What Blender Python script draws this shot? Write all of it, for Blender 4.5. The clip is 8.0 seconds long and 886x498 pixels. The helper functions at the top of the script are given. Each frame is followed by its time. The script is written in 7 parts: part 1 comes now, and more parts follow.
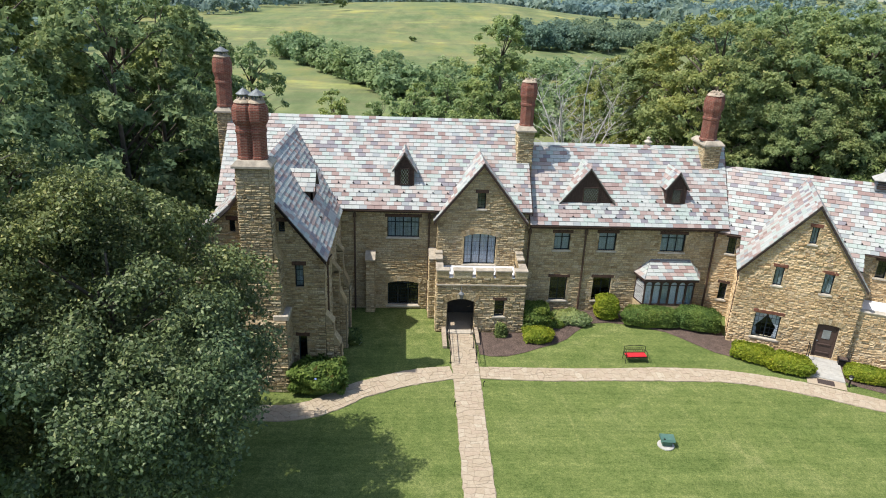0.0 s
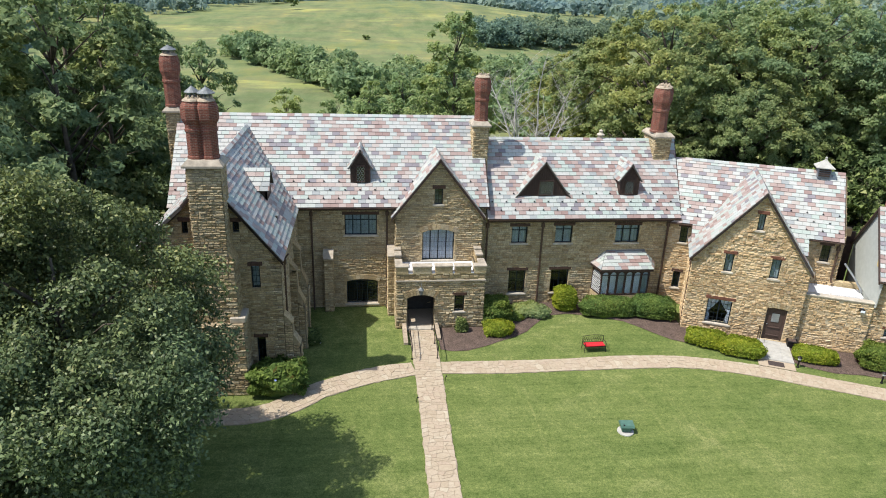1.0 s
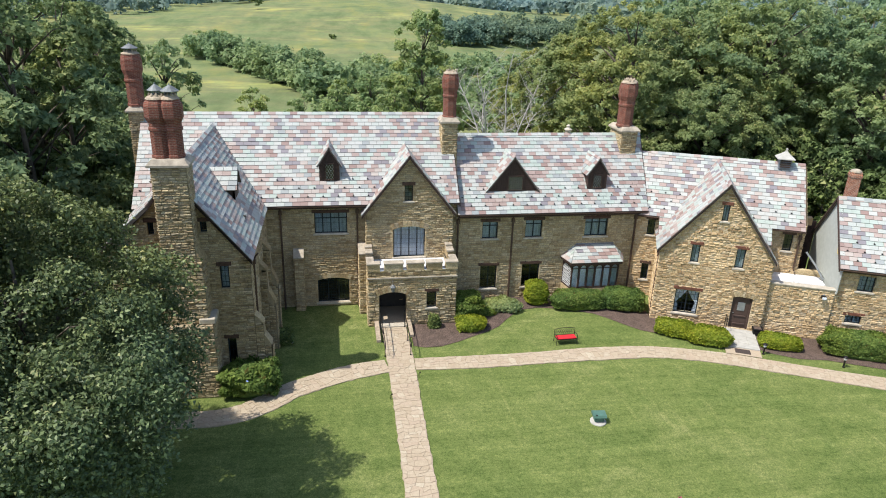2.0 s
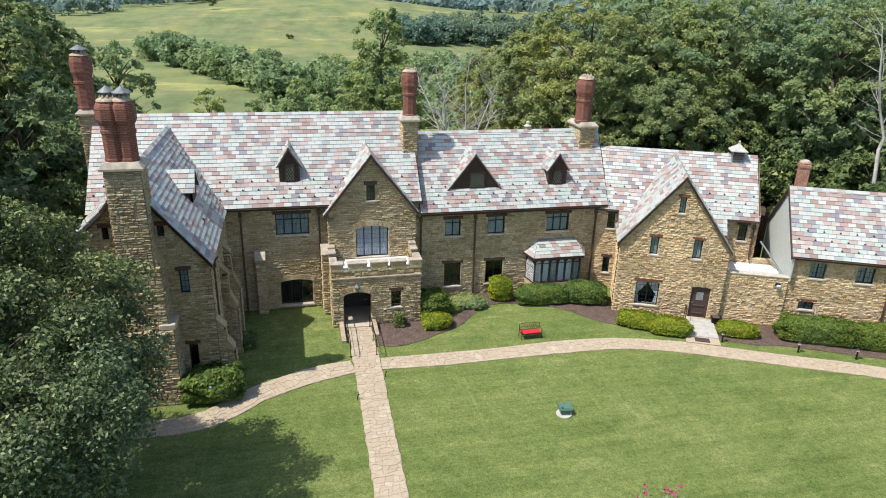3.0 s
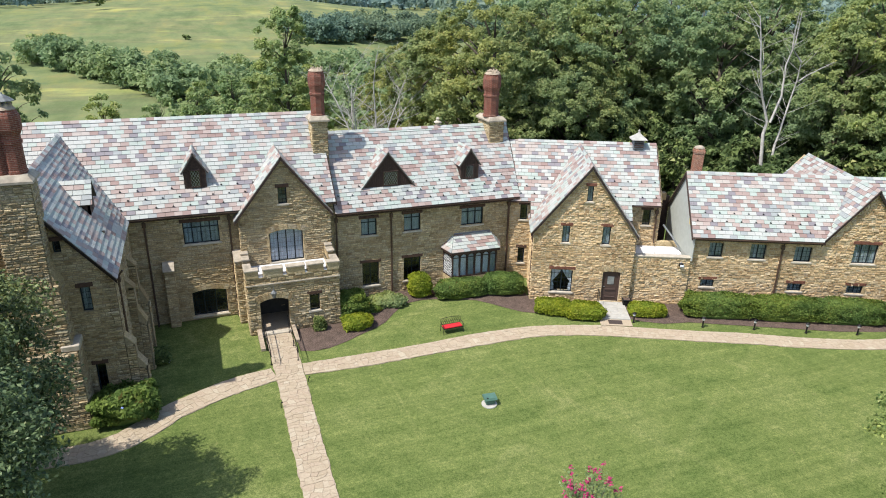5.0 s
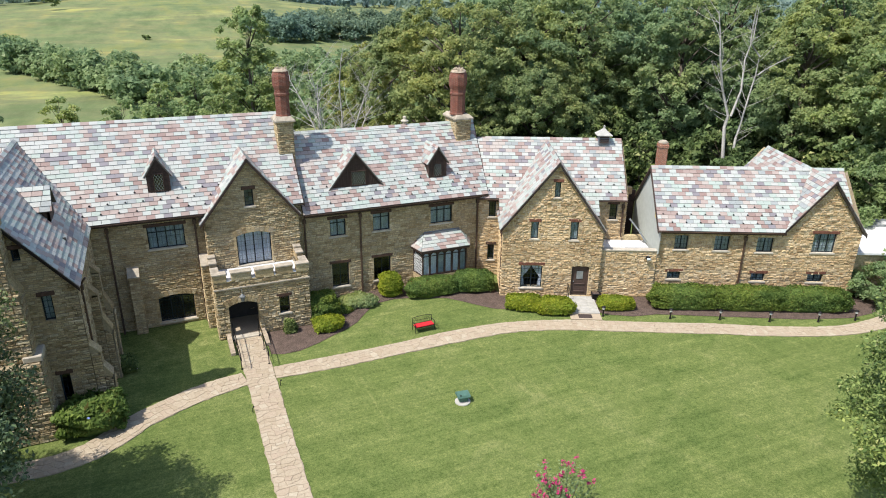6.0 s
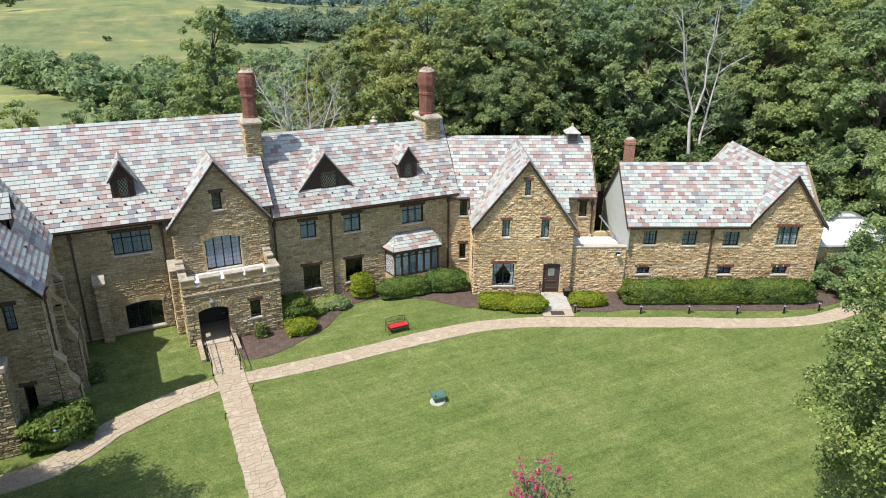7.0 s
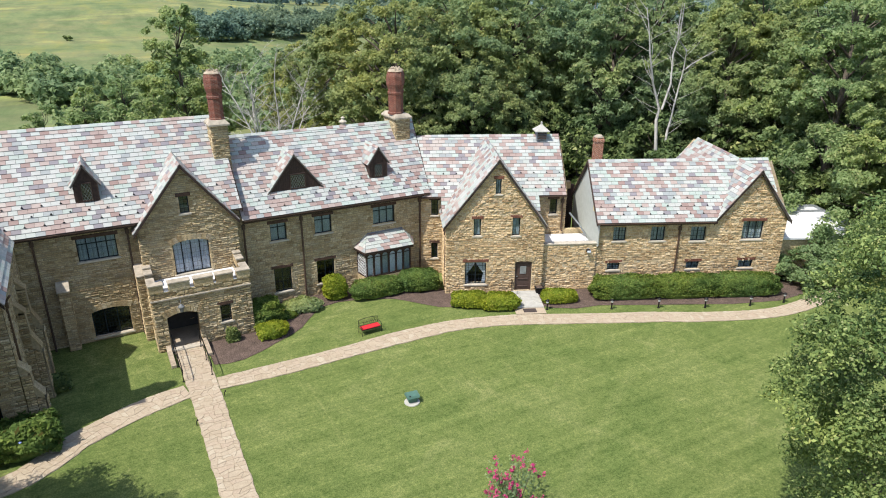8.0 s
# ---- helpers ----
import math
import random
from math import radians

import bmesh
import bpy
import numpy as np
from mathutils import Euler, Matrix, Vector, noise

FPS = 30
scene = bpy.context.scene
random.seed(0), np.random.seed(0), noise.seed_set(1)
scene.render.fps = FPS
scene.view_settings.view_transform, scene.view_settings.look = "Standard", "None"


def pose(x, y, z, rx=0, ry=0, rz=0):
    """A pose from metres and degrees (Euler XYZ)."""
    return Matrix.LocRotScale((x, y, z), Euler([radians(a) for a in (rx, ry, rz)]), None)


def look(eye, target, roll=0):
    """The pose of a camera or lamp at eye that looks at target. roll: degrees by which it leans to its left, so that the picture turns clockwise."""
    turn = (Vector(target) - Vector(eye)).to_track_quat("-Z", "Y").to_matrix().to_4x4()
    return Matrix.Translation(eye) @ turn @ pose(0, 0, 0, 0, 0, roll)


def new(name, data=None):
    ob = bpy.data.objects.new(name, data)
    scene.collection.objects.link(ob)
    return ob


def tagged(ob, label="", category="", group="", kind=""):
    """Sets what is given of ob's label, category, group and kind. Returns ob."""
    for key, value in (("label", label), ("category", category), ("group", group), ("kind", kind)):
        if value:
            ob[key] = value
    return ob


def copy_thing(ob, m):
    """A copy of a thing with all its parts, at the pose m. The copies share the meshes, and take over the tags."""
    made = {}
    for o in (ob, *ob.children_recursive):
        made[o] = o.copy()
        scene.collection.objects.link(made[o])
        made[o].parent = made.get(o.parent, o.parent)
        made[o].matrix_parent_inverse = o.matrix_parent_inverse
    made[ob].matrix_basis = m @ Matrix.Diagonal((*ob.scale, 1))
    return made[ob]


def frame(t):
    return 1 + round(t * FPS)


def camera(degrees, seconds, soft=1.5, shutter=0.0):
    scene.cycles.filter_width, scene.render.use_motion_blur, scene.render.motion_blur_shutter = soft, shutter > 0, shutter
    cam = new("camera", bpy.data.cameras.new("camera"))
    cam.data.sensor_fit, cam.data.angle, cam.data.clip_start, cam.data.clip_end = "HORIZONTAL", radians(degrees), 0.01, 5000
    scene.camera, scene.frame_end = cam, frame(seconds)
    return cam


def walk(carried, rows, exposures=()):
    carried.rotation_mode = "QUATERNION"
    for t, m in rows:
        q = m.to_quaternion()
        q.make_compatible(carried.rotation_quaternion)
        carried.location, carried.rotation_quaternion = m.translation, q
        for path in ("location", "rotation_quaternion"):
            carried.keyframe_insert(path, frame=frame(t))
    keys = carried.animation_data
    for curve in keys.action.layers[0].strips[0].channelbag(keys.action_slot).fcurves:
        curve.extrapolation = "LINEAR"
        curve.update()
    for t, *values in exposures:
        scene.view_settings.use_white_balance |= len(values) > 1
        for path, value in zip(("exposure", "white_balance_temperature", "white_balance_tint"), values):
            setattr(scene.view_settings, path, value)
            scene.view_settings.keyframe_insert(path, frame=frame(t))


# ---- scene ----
cam = camera(67.5, 8.0, soft=1.0)
PATH = [
    (0, (-0.09, -36.952, 18.321), (0.022, -35.09, 17.598), 2.3),
    (0.5, (-0.038, -36.98, 18.268), (0.134, -35.123, 17.544), 2.1),
    (1, (0.001, -36.999, 18.193), (0.233, -35.149, 17.47), 2.0),
    (1.5, (-0.011, -37.037, 18.108), (0.267, -35.193, 17.385), 1.9),
    (3, (0.051, -37.104, 18.012), (0.474, -35.288, 17.289), 1.5),
    (3.5, (0.023, -37.098, 17.984), (0.523, -35.301, 17.261), 1.3),
    (4, (0.022, -37.121, 17.992), (0.586, -35.344, 17.269), 1.2),
    (4.5, (0.014, -37.099, 17.994), (0.628, -35.339, 17.27), 1.1),
    (4.7, (0.011, -37.091, 18.002), (0.645, -35.338, 17.278), 1.1),
    (6, (0.038, -37.097, 18.066), (0.783, -35.39, 17.336), 0.7),
    (6.5, (0.055, -37.078, 18.073), (0.837, -35.388, 17.343), 0.6),
    (7, (0.055, -37.028, 18.103), (0.877, -35.358, 17.371), 0.5),
    (7.5, (0.074, -37.027, 18.168), (0.929, -35.375, 17.433), 0.5),
    (8, (0.11, -37.025, 18.198), (1.004, -35.395, 17.461), 0.4),
]
walk(cam, [(t, look(eye, target, roll)) for t, eye, target, roll in PATH])

# ---- light and exposure ----
SUN_TRAVEL = Vector((0.585, 0.145, -1.0)).normalized()
sun_data = bpy.data.lights.new("sun", "SUN")
sun_data.energy, sun_data.angle, sun_data.color = 3.05, radians(0.55), (1.0, 0.96, 0.90)
sun = new("sun", sun_data)
sun.matrix_world = look(-SUN_TRAVEL * 200, (0, 0, 0))
world = bpy.data.worlds.new("sky")
scene.world = world
world.use_nodes = True
wn = world.node_tree
sky = wn.nodes.new("ShaderNodeTexSky")
sky.sky_type, sky.sun_disc = "NISHITA", False
sky.sun_elevation, sky.sun_rotation = radians(58.9), radians(256)
sky.air_density, sky.dust_density = 1.0, 1.2
wn.links.new(sky.outputs[0], wn.nodes["Background"].inputs[0])
wn.nodes["Background"].inputs[1].default_value = 0.12
scene.view_settings.exposure = 0.93

# ---- materials ----


def material(name, rough=0.8, metal=0.0, spec=0.3):
    m = bpy.data.materials.new(name)
    m.use_nodes = True
    nt = m.node_tree
    b = nt.nodes["Principled BSDF"]
    b.inputs["Roughness"].default_value = rough
    b.inputs["Metallic"].default_value = metal
    b.inputs["Specular IOR Level"].default_value = spec
    return m, nt, b


def node(nt, kind, **sets):
    n = nt.nodes.new(kind)
    for key, value in sets.items():
        n.inputs[key.replace("_", " ")].default_value = value
    return n


def coords(nt, scale=(1, 1, 1), turn=0.0, which="Object"):
    tc = nt.nodes.new("ShaderNodeTexCoord")
    mp = nt.nodes.new("ShaderNodeMapping")
    mp.inputs["Scale"].default_value = scale
    mp.inputs["Rotation"].default_value = (0, 0, turn)
    nt.links.new(tc.outputs[which], mp.inputs["Vector"])
    return mp.outputs["Vector"]


def place_coords(nt, scale=(1, 1, 1), turn=0.0):
    g = nt.nodes.new("ShaderNodeNewGeometry")
    mp = nt.nodes.new("ShaderNodeMapping")
    mp.inputs["Scale"].default_value = scale
    mp.inputs["Rotation"].default_value = (0, 0, turn)
    nt.links.new(g.outputs["Position"], mp.inputs["Vector"])
    return mp.outputs["Vector"]


def ramp(nt, fac, stops, constant=False):
    r = nt.nodes.new("ShaderNodeValToRGB")
    cr = r.color_ramp
    cr.interpolation = "CONSTANT" if constant else "LINEAR"
    while len(cr.elements) < len(stops):
        cr.elements.new(0.5)
    for el, (p, c) in zip(cr.elements, stops):
        el.position = p
        el.color = (*c, 1)
    nt.links.new(fac, r.inputs["Fac"])
    return r.outputs["Color"]


def noise_fac(nt, vec, scale, detail=4, rough=0.6):
    n = node(nt, "ShaderNodeTexNoise", Scale=scale, Detail=detail, Roughness=rough)
    nt.links.new(vec, n.inputs["Vector"])
    return n.outputs["Fac"]


def mix(nt, a, b, fac, kind="MIX"):
    m = nt.nodes.new("ShaderNodeMix")
    m.data_type, m.blend_type = "RGBA", kind
    for sock, val in ((m.inputs[6], a), (m.inputs[7], b), (m.inputs[0], fac)):
        if hasattr(val, "is_linked") or hasattr(val, "links"):
            nt.links.new(val, sock)
        elif isinstance(val, (int, float)):
            sock.default_value = val
        else:
            sock.default_value = (*val, 1)
    return m.outputs[2]


def bump(nt, b, fac, strength=0.3, distance=0.02):
    n = nt.nodes.new("ShaderNodeBump")
    n.inputs["Strength"].default_value = strength
    n.inputs["Distance"].default_value = distance
    nt.links.new(fac, n.inputs["Height"])
    nt.links.new(n.outputs["Normal"], b.inputs["Normal"])


def random_of(nt, pieces):
    if pieces:
        return nt.nodes.new("ShaderNodeObjectInfo").outputs["Random"]
    return nt.nodes.new("ShaderNodeNewGeometry").outputs["Random Per Island"]


def plain(name, colour, rough=0.7, metal=0.0, vary=0.15, scale=6.0, spec=0.3, relief=0.15):
    """A painted or cast surface with grain at two scales."""
    m, nt, b = material(name, rough, metal, spec)
    vec = place_coords(nt)
    dark = tuple(c * (1 - vary) for c in colour)
    lite = tuple(min(1, c * (1 + vary)) for c in colour)
    col = ramp(nt, noise_fac(nt, vec, scale), [(0.3, dark), (0.7, lite)])
    fine = noise_fac(nt, vec, scale * 9, 3)
    nt.links.new(mix(nt, col, (0.5, 0.5, 0.5), 0.0), b.inputs["Base Color"])
    bump(nt, b, fine, relief, 0.01)
    return m


def stone_material(name, pieces, tint=(1.0, 1.0, 1.0), lines=0.85, coursed=True):
    """Tan rubble: one tone a stone, bedding streaks where coursed, mottled faces otherwise."""
    m, nt, b = material(name, 0.92, 0.0, 0.15)
    rnd = random_of(nt, pieces)
    base = ramp(nt, rnd, [(0.0, (0.29, 0.218, 0.132)), (0.20, (0.37, 0.290, 0.178)), (0.42, (0.425, 0.335, 0.208)),
                          (0.62, (0.465, 0.378, 0.240)), (0.80, (0.39, 0.330, 0.228)), (0.92, (0.50, 0.425, 0.295)), (1.0, (0.32, 0.265, 0.190))])
    vec = place_coords(nt)
    fine = noise_fac(nt, vec, 22, 5, 0.7)
    stain = noise_fac(nt, vec, 0.55, 4, 0.6)
    rough = noise_fac(nt, vec, 7, 4, 0.7)
    bed_lines = noise_fac(nt, place_coords(nt, (7, 7, 34) if coursed else (11, 11, 17)), 1.0, 5, 0.75)
    base = mix(nt, base, ramp(nt, bed_lines, [(0.36, (0.64, 0.63, 0.60)), (0.5, (1.16, 1.15, 1.14)), (0.66, (1.62, 1.58, 1.52))]), lines, "MULTIPLY")
    base = mix(nt, base, ramp(nt, rough, [(0.35, (0.76, 0.74, 0.70)), (0.65, (1.14, 1.13, 1.10))]), 0.8, "MULTIPLY")
    col = mix(nt, base, ramp(nt, fine, [(0.3, (0.62, 0.59, 0.55)), (0.7, (1.0, 1.0, 1.0))]), 0.7, "MULTIPLY")
    col = mix(nt, col, ramp(nt, stain, [(0.35, (0.72, 0.70, 0.66)), (0.62, (1.0, 1.0, 1.0))]), 0.8, "MULTIPLY")
    col = mix(nt, col, tint, 1.0, "MULTIPLY")
    nt.links.new(col, b.inputs["Base Color"])
    bump(nt, b, bed_lines, 1.0, 0.075 if coursed else 0.04)
    return m


def slate_material(name, pieces):
    m, nt, b = material(name, 0.55, 0.0, 0.4)
    rnd = random_of(nt, pieces)
    base = ramp(nt, rnd, [(0.0, (0.455, 0.462, 0.430)), (0.14, (0.420, 0.445, 0.412)), (0.26, (0.385, 0.44, 0.395)), (0.37, (0.345, 0.26, 0.23)), (0.48, (0.395, 0.315, 0.28)),
                          (0.58, (0.43, 0.375, 0.335)), (0.67, (0.445, 0.45, 0.42)), (0.79, (0.235, 0.215, 0.23)), (0.86, (0.29, 0.20, 0.175)), (0.92, (0.31, 0.33, 0.325))], True)
    vec = place_coords(nt)
    fine = noise_fac(nt, vec, 30, 4, 0.65)
    stain = noise_fac(nt, vec, 1.1, 4)
    col = mix(nt, base, ramp(nt, fine, [(0.3, (0.80, 0.80, 0.80)), (0.7, (1.0, 1.0, 1.0))]), 0.6, "MULTIPLY")
    col = mix(nt, col, ramp(nt, stain, [(0.3, (0.84, 0.83, 0.82)), (0.6, (1.0, 1.0, 1.0))]), 0.7, "MULTIPLY")
    nt.links.new(col, b.inputs["Base Color"])
    bump(nt, b, fine, 0.25, 0.01)
    return m


def brick_material(name="red_brick", one=(0.235, 0.078, 0.052, 1), two=(0.150, 0.050, 0.036, 1), joint=(0.25, 0.18, 0.14, 1)):
    m, nt, b = material(name, 0.85, 0.0, 0.2)
    tc = nt.nodes.new("ShaderNodeTexCoord")
    br = node(nt, "ShaderNodeTexBrick", Scale=1.0, Color1=one, Color2=two, Mortar=joint)
    br.inputs["Mortar Size"].default_value = 0.008
    br.inputs["Brick Width"].default_value = 0.21
    br.inputs["Row Height"].default_value = 0.068
    nt.links.new(tc.outputs["UV"], br.inputs["Vector"])
    fine = noise_fac(nt, place_coords(nt), 9, 5)
    col = mix(nt, br.outputs["Color"], ramp(nt, fine, [(0.3, (0.6, 0.6, 0.6)), (0.7, (1.15, 1.1, 1.05))]), 0.8, "MULTIPLY")
    nt.links.new(col, b.inputs["Base Color"])
    bump(nt, b, br.outputs["Fac"], 0.5, -0.01)
    return m


def leaf_material(name, dark, lite, dry=(0.13, 0.11, 0.03), scale=0.35, lets=0.45, rough=0.6, spec=0.16):
    m, nt, b = material(name, rough, 0.0, spec)
    rnd = random_of(nt, False)
    vec = place_coords(nt)
    lump = noise_fac(nt, vec, scale, 3)
    base = ramp(nt, rnd, [(0.0, dark), (0.55, tuple((a + c) / 2 for a, c in zip(dark, lite))), (0.93, lite), (1.0, dry)])
    col = mix(nt, base, ramp(nt, lump, [(0.3, (0.62, 0.68, 0.62)), (0.7, (1.2, 1.12, 0.95))]), 0.8, "MULTIPLY")
    stand = noise_fac(nt, vec, scale * 0.25, 2)
    col = mix(nt, col, ramp(nt, stand, [(0.36, (0.88, 0.97, 1.10)), (0.5, (1.0, 1.0, 1.0)), (0.64, (1.14, 1.05, 0.84))]), 0.9, "MULTIPLY")
    nt.links.new(col, b.inputs["Base Color"])
    tr = nt.nodes.new("ShaderNodeBsdfTranslucent")
    nt.links.new(col, tr.inputs["Color"])
    ms = nt.nodes.new("ShaderNodeMixShader")
    ms.inputs[0].default_value = lets
    out = nt.nodes["Material Output"]
    nt.links.new(b.outputs[0], ms.inputs[1])
    nt.links.new(tr.outputs[0], ms.inputs[2])
    nt.links.new(ms.outputs[0], out.inputs["Surface"])
    return m


def glass_material():
    m, nt, b = material("window_glass", 0.04, 0.0, 0.5)
    b.inputs["Base Color"].default_value = (0.02, 0.025, 0.03, 1)
    tr = nt.nodes.new("ShaderNodeBsdfTransparent")
    tr.inputs["Color"].default_value = (0.92, 0.94, 0.96, 1)
    gl = nt.nodes.new("ShaderNodeBsdfGlossy")
    gl.inputs["Roughness"].default_value = 0.03
    fr = node(nt, "ShaderNodeFresnel", IOR=1.5)
    ms = nt.nodes.new("ShaderNodeMixShader")
    nt.links.new(fr.outputs[0], ms.inputs[0])
    nt.links.new(tr.outputs[0], ms.inputs[1])
    nt.links.new(gl.outputs[0], ms.inputs[2])
    nt.links.new(ms.outputs[0], nt.nodes["Material Output"].inputs["Surface"])
    return m


def ground_material():
    """Mown lawn round the house, meadow and hay fields beyond the slope behind it."""
    m, nt, b = material("lawn_and_meadow", 0.95, 0.0, 0.1)
    vec = place_coords(nt)
    big = noise_fac(nt, vec, 0.22, 5, 0.7)
    mid = noise_fac(nt, vec, 1.7, 5, 0.75)
    fine = noise_fac(nt, vec, 19, 5, 0.8)
    lawn = ramp(nt, big, [(0.34, (0.117, 0.160, 0.048)), (0.5, (0.145, 0.184, 0.058)), (0.66, (0.172, 0.206, 0.072))])
    tuft = noise_fac(nt, vec, 6.0, 4, 0.75)
    lawn = mix(nt, lawn, ramp(nt, tuft, [(0.36, (0.74, 0.80, 0.72)), (0.64, (1.20, 1.15, 1.18))]), 0.85, "MULTIPLY")
    lawn = mix(nt, lawn, ramp(nt, mid, [(0.38, (0.78, 0.83, 0.76)), (0.62, (1.18, 1.13, 1.14))]), 0.75, "MULTIPLY")
    lawn = mix(nt, lawn, ramp(nt, fine, [(0.34, (0.42, 0.48, 0.42)), (0.66, (1.5, 1.42, 1.4))]), 0.9, "MULTIPLY")
    # mower stripes along the house and a few paler wheel tracks across them
    wave = node(nt, "ShaderNodeTexWave", Scale=0.19, Distortion=1.6, Detail=3.0)
    wave.bands_direction = "Y"
    nt.links.new(place_coords(nt, (1, 1, 1), radians(5)), wave.inputs["Vector"])
    lawn = mix(nt, lawn, ramp(nt, wave.outputs["Fac"], [(0.3, (0.90, 0.925, 0.90)), (0.7, (1.07, 1.06, 1.07))]), 0.55, "MULTIPLY")
    swath = noise_fac(nt, place_coords(nt, (0.16, 2.6, 1), radians(4)), 1.0, 5, 0.75)
    lawn = mix(nt, lawn, ramp(nt, swath, [(0.36, (0.80, 0.84, 0.79)), (0.64, (1.17, 1.13, 1.15))]), 0.8, "MULTIPLY")
    track = noise_fac(nt, place_coords(nt, (1.5, 0.05, 1), radians(-10)), 1.0, 4, 0.7)
    lawn = mix(nt, lawn, ramp(nt, track, [(0.60, (1.0, 1.0, 1.0)), (0.68, (1.28, 1.18, 1.30)), (0.76, (1.05, 1.03, 1.05))]), 0.7, "MULTIPLY")
    patchy = noise_fac(nt, vec, 0.13, 3, 0.6)
    for turn, size in ((radians(58), 0.055), (radians(-28), 0.07)):
        lane = node(nt, "ShaderNodeTexWave", Scale=size, Distortion=0.5, Detail=2.0)
        nt.links.new(place_coords(nt, (1, 1, 1), turn), lane.inputs["Vector"])
        pale = mix(nt, lawn, (1.14, 1.09, 1.17), ramp(nt, lane.outputs["Fac"], [(0.965, (0, 0, 0)), (0.995, (1, 1, 1))]), "MULTIPLY")
        lawn = mix(nt, lawn, pale, ramp(nt, patchy, [(0.44, (0, 0, 0)), (0.56, (0.9, 0.9, 0.9))]))
    dry = noise_fac(nt, vec, 0.55, 4, 0.75)
    lawn = mix(nt, lawn, (0.27, 0.235, 0.115), ramp(nt, dry, [(0.66, (0, 0, 0)), (0.78, (0.65, 0.65, 0.65))]))
    streak = noise_fac(nt, place_coords(nt, (0.016, 0.034, 0.03), radians(-12)), 1.0, 6, 0.7)
    field = ramp(nt, streak, [(0.34, (0.138, 0.172, 0.080)), (0.46, (0.188, 0.218, 0.098)), (0.56, (0.202, 0.205, 0.102)), (0.66, (0.312, 0.322, 0.122))])
    patch = noise_fac(nt, place_coords(nt, (0.05, 0.014, 0.03), radians(20)), 1.0, 5, 0.7)
    field = mix(nt, field, ramp(nt, patch, [(0.38, (0.68, 0.74, 0.70)), (0.5, (0.92, 0.93, 0.92)), (0.64, (1.20, 1.06, 0.86))]), 0.95, "MULTIPLY")
    field = mix(nt, field, ramp(nt, noise_fac(nt, vec, 0.07, 6, 0.7), [(0.35, (0.72, 0.8, 0.75)), (0.65, (1.1, 1.08, 1.0))]), 0.8, "MULTIPLY")
    sep = nt.nodes.new("ShaderNodeSeparateXYZ")
    nt.links.new(vec, sep.inputs[0])
    far = nt.nodes.new("ShaderNodeMapRange")
    far.inputs["From Min"].default_value, far.inputs["From Max"].default_value = 45, 75
    nt.links.new(sep.outputs["Y"], far.inputs["Value"])
    nt.links.new(mix(nt, lawn, field, far.outputs["Result"]), b.inputs["Base Color"])
    bump(nt, b, fine, 0.7, 0.05)
    return m


def mulch_material():
    m, nt, b = material("bark_mulch", 0.95, 0.0, 0.1)
    vec = place_coords(nt)
    v = node(nt, "ShaderNodeTexVoronoi", Scale=24.0)
    nt.links.new(vec, v.inputs["Vector"])
    col = ramp(nt, v.outputs["Distance"], [(0.0, (0.215, 0.160, 0.125)), (0.5, (0.125, 0.092, 0.074)), (1.0, (0.05, 0.036, 0.03))])
    col = mix(nt, col, ramp(nt, noise_fac(nt, vec, 2.2, 4), [(0.3, (0.7, 0.7, 0.7)), (0.7, (1.25, 1.2, 1.2))]), 0.8, "MULTIPLY")
    nt.links.new(col, b.inputs["Base Color"])
    bump(nt, b, v.outputs["Distance"], 0.8, -0.03)
    return m


def flag_material(name, pieces):
    m, nt, b = material(name, 0.9, 0.0, 0.2)
    rnd = random_of(nt, pieces)
    vec = place_coords(nt)
    base = ramp(nt, rnd, [(0.0, (0.40, 0.325, 0.23)), (0.4, (0.445, 0.37, 0.27)), (0.75, (0.42, 0.335, 0.245)), (1.0, (0.48, 0.415, 0.31))])
    fine = noise_fac(nt, vec, 12, 5, 0.7)
    col = mix(nt, base, ramp(nt, fine, [(0.3, (0.75, 0.73, 0.7)), (0.7, (1.05, 1.05, 1.05))]), 0.8, "MULTIPLY")
    nt.links.new(col, b.inputs["Base Color"])
    bump(nt, b, fine, 0.35, 0.015)
    return m


STONE, STONE_PIECE = stone_material("rubble_stone", False, (1.40, 1.42, 1.42), 0.6), stone_material("rubble_stone_piece", True, (1.40, 1.42, 1.42), 0.6)
GOLD, GOLD_PIECE = stone_material("golden_rubble", False, (1.60, 1.51, 1.45), 0.25, False), stone_material("golden_rubble_piece", True, (1.60, 1.51, 1.45), 0.25, False)
SLATE, SLATE_PIECE = slate_material("mixed_slate", False), slate_material("mixed_slate_piece", True)
BRICK = brick_material()
ORANGE_BRICK = brick_material("orange_brick", (0.36, 0.14, 0.08, 1), (0.24, 0.09, 0.055, 1), (0.50, 0.42, 0.33, 1))
MORTAR = plain("lime_mortar", (0.31, 0.25, 0.16), 0.95, vary=0.25, scale=8, relief=0.5)
GOLD_MORTAR = plain("pale_lime_mortar", (0.50, 0.42, 0.29), 0.95, vary=0.25, scale=8, relief=0.5)
LIMESTONE = plain("dressed_limestone", (0.45, 0.40, 0.32), 0.85, vary=0.2, scale=4, relief=0.3)
CAPSTONE = plain("weathered_capstone", (0.36, 0.31, 0.24), 0.9, vary=0.3, scale=3, relief=0.4)
LINTEL = plain("oak_lintel", (0.075, 0.042, 0.030), 0.75, vary=0.35, scale=7, relief=0.4)
LINTEL_RED = plain("red_oak_lintel", (0.15, 0.062, 0.040), 0.75, vary=0.35, scale=7, relief=0.4)
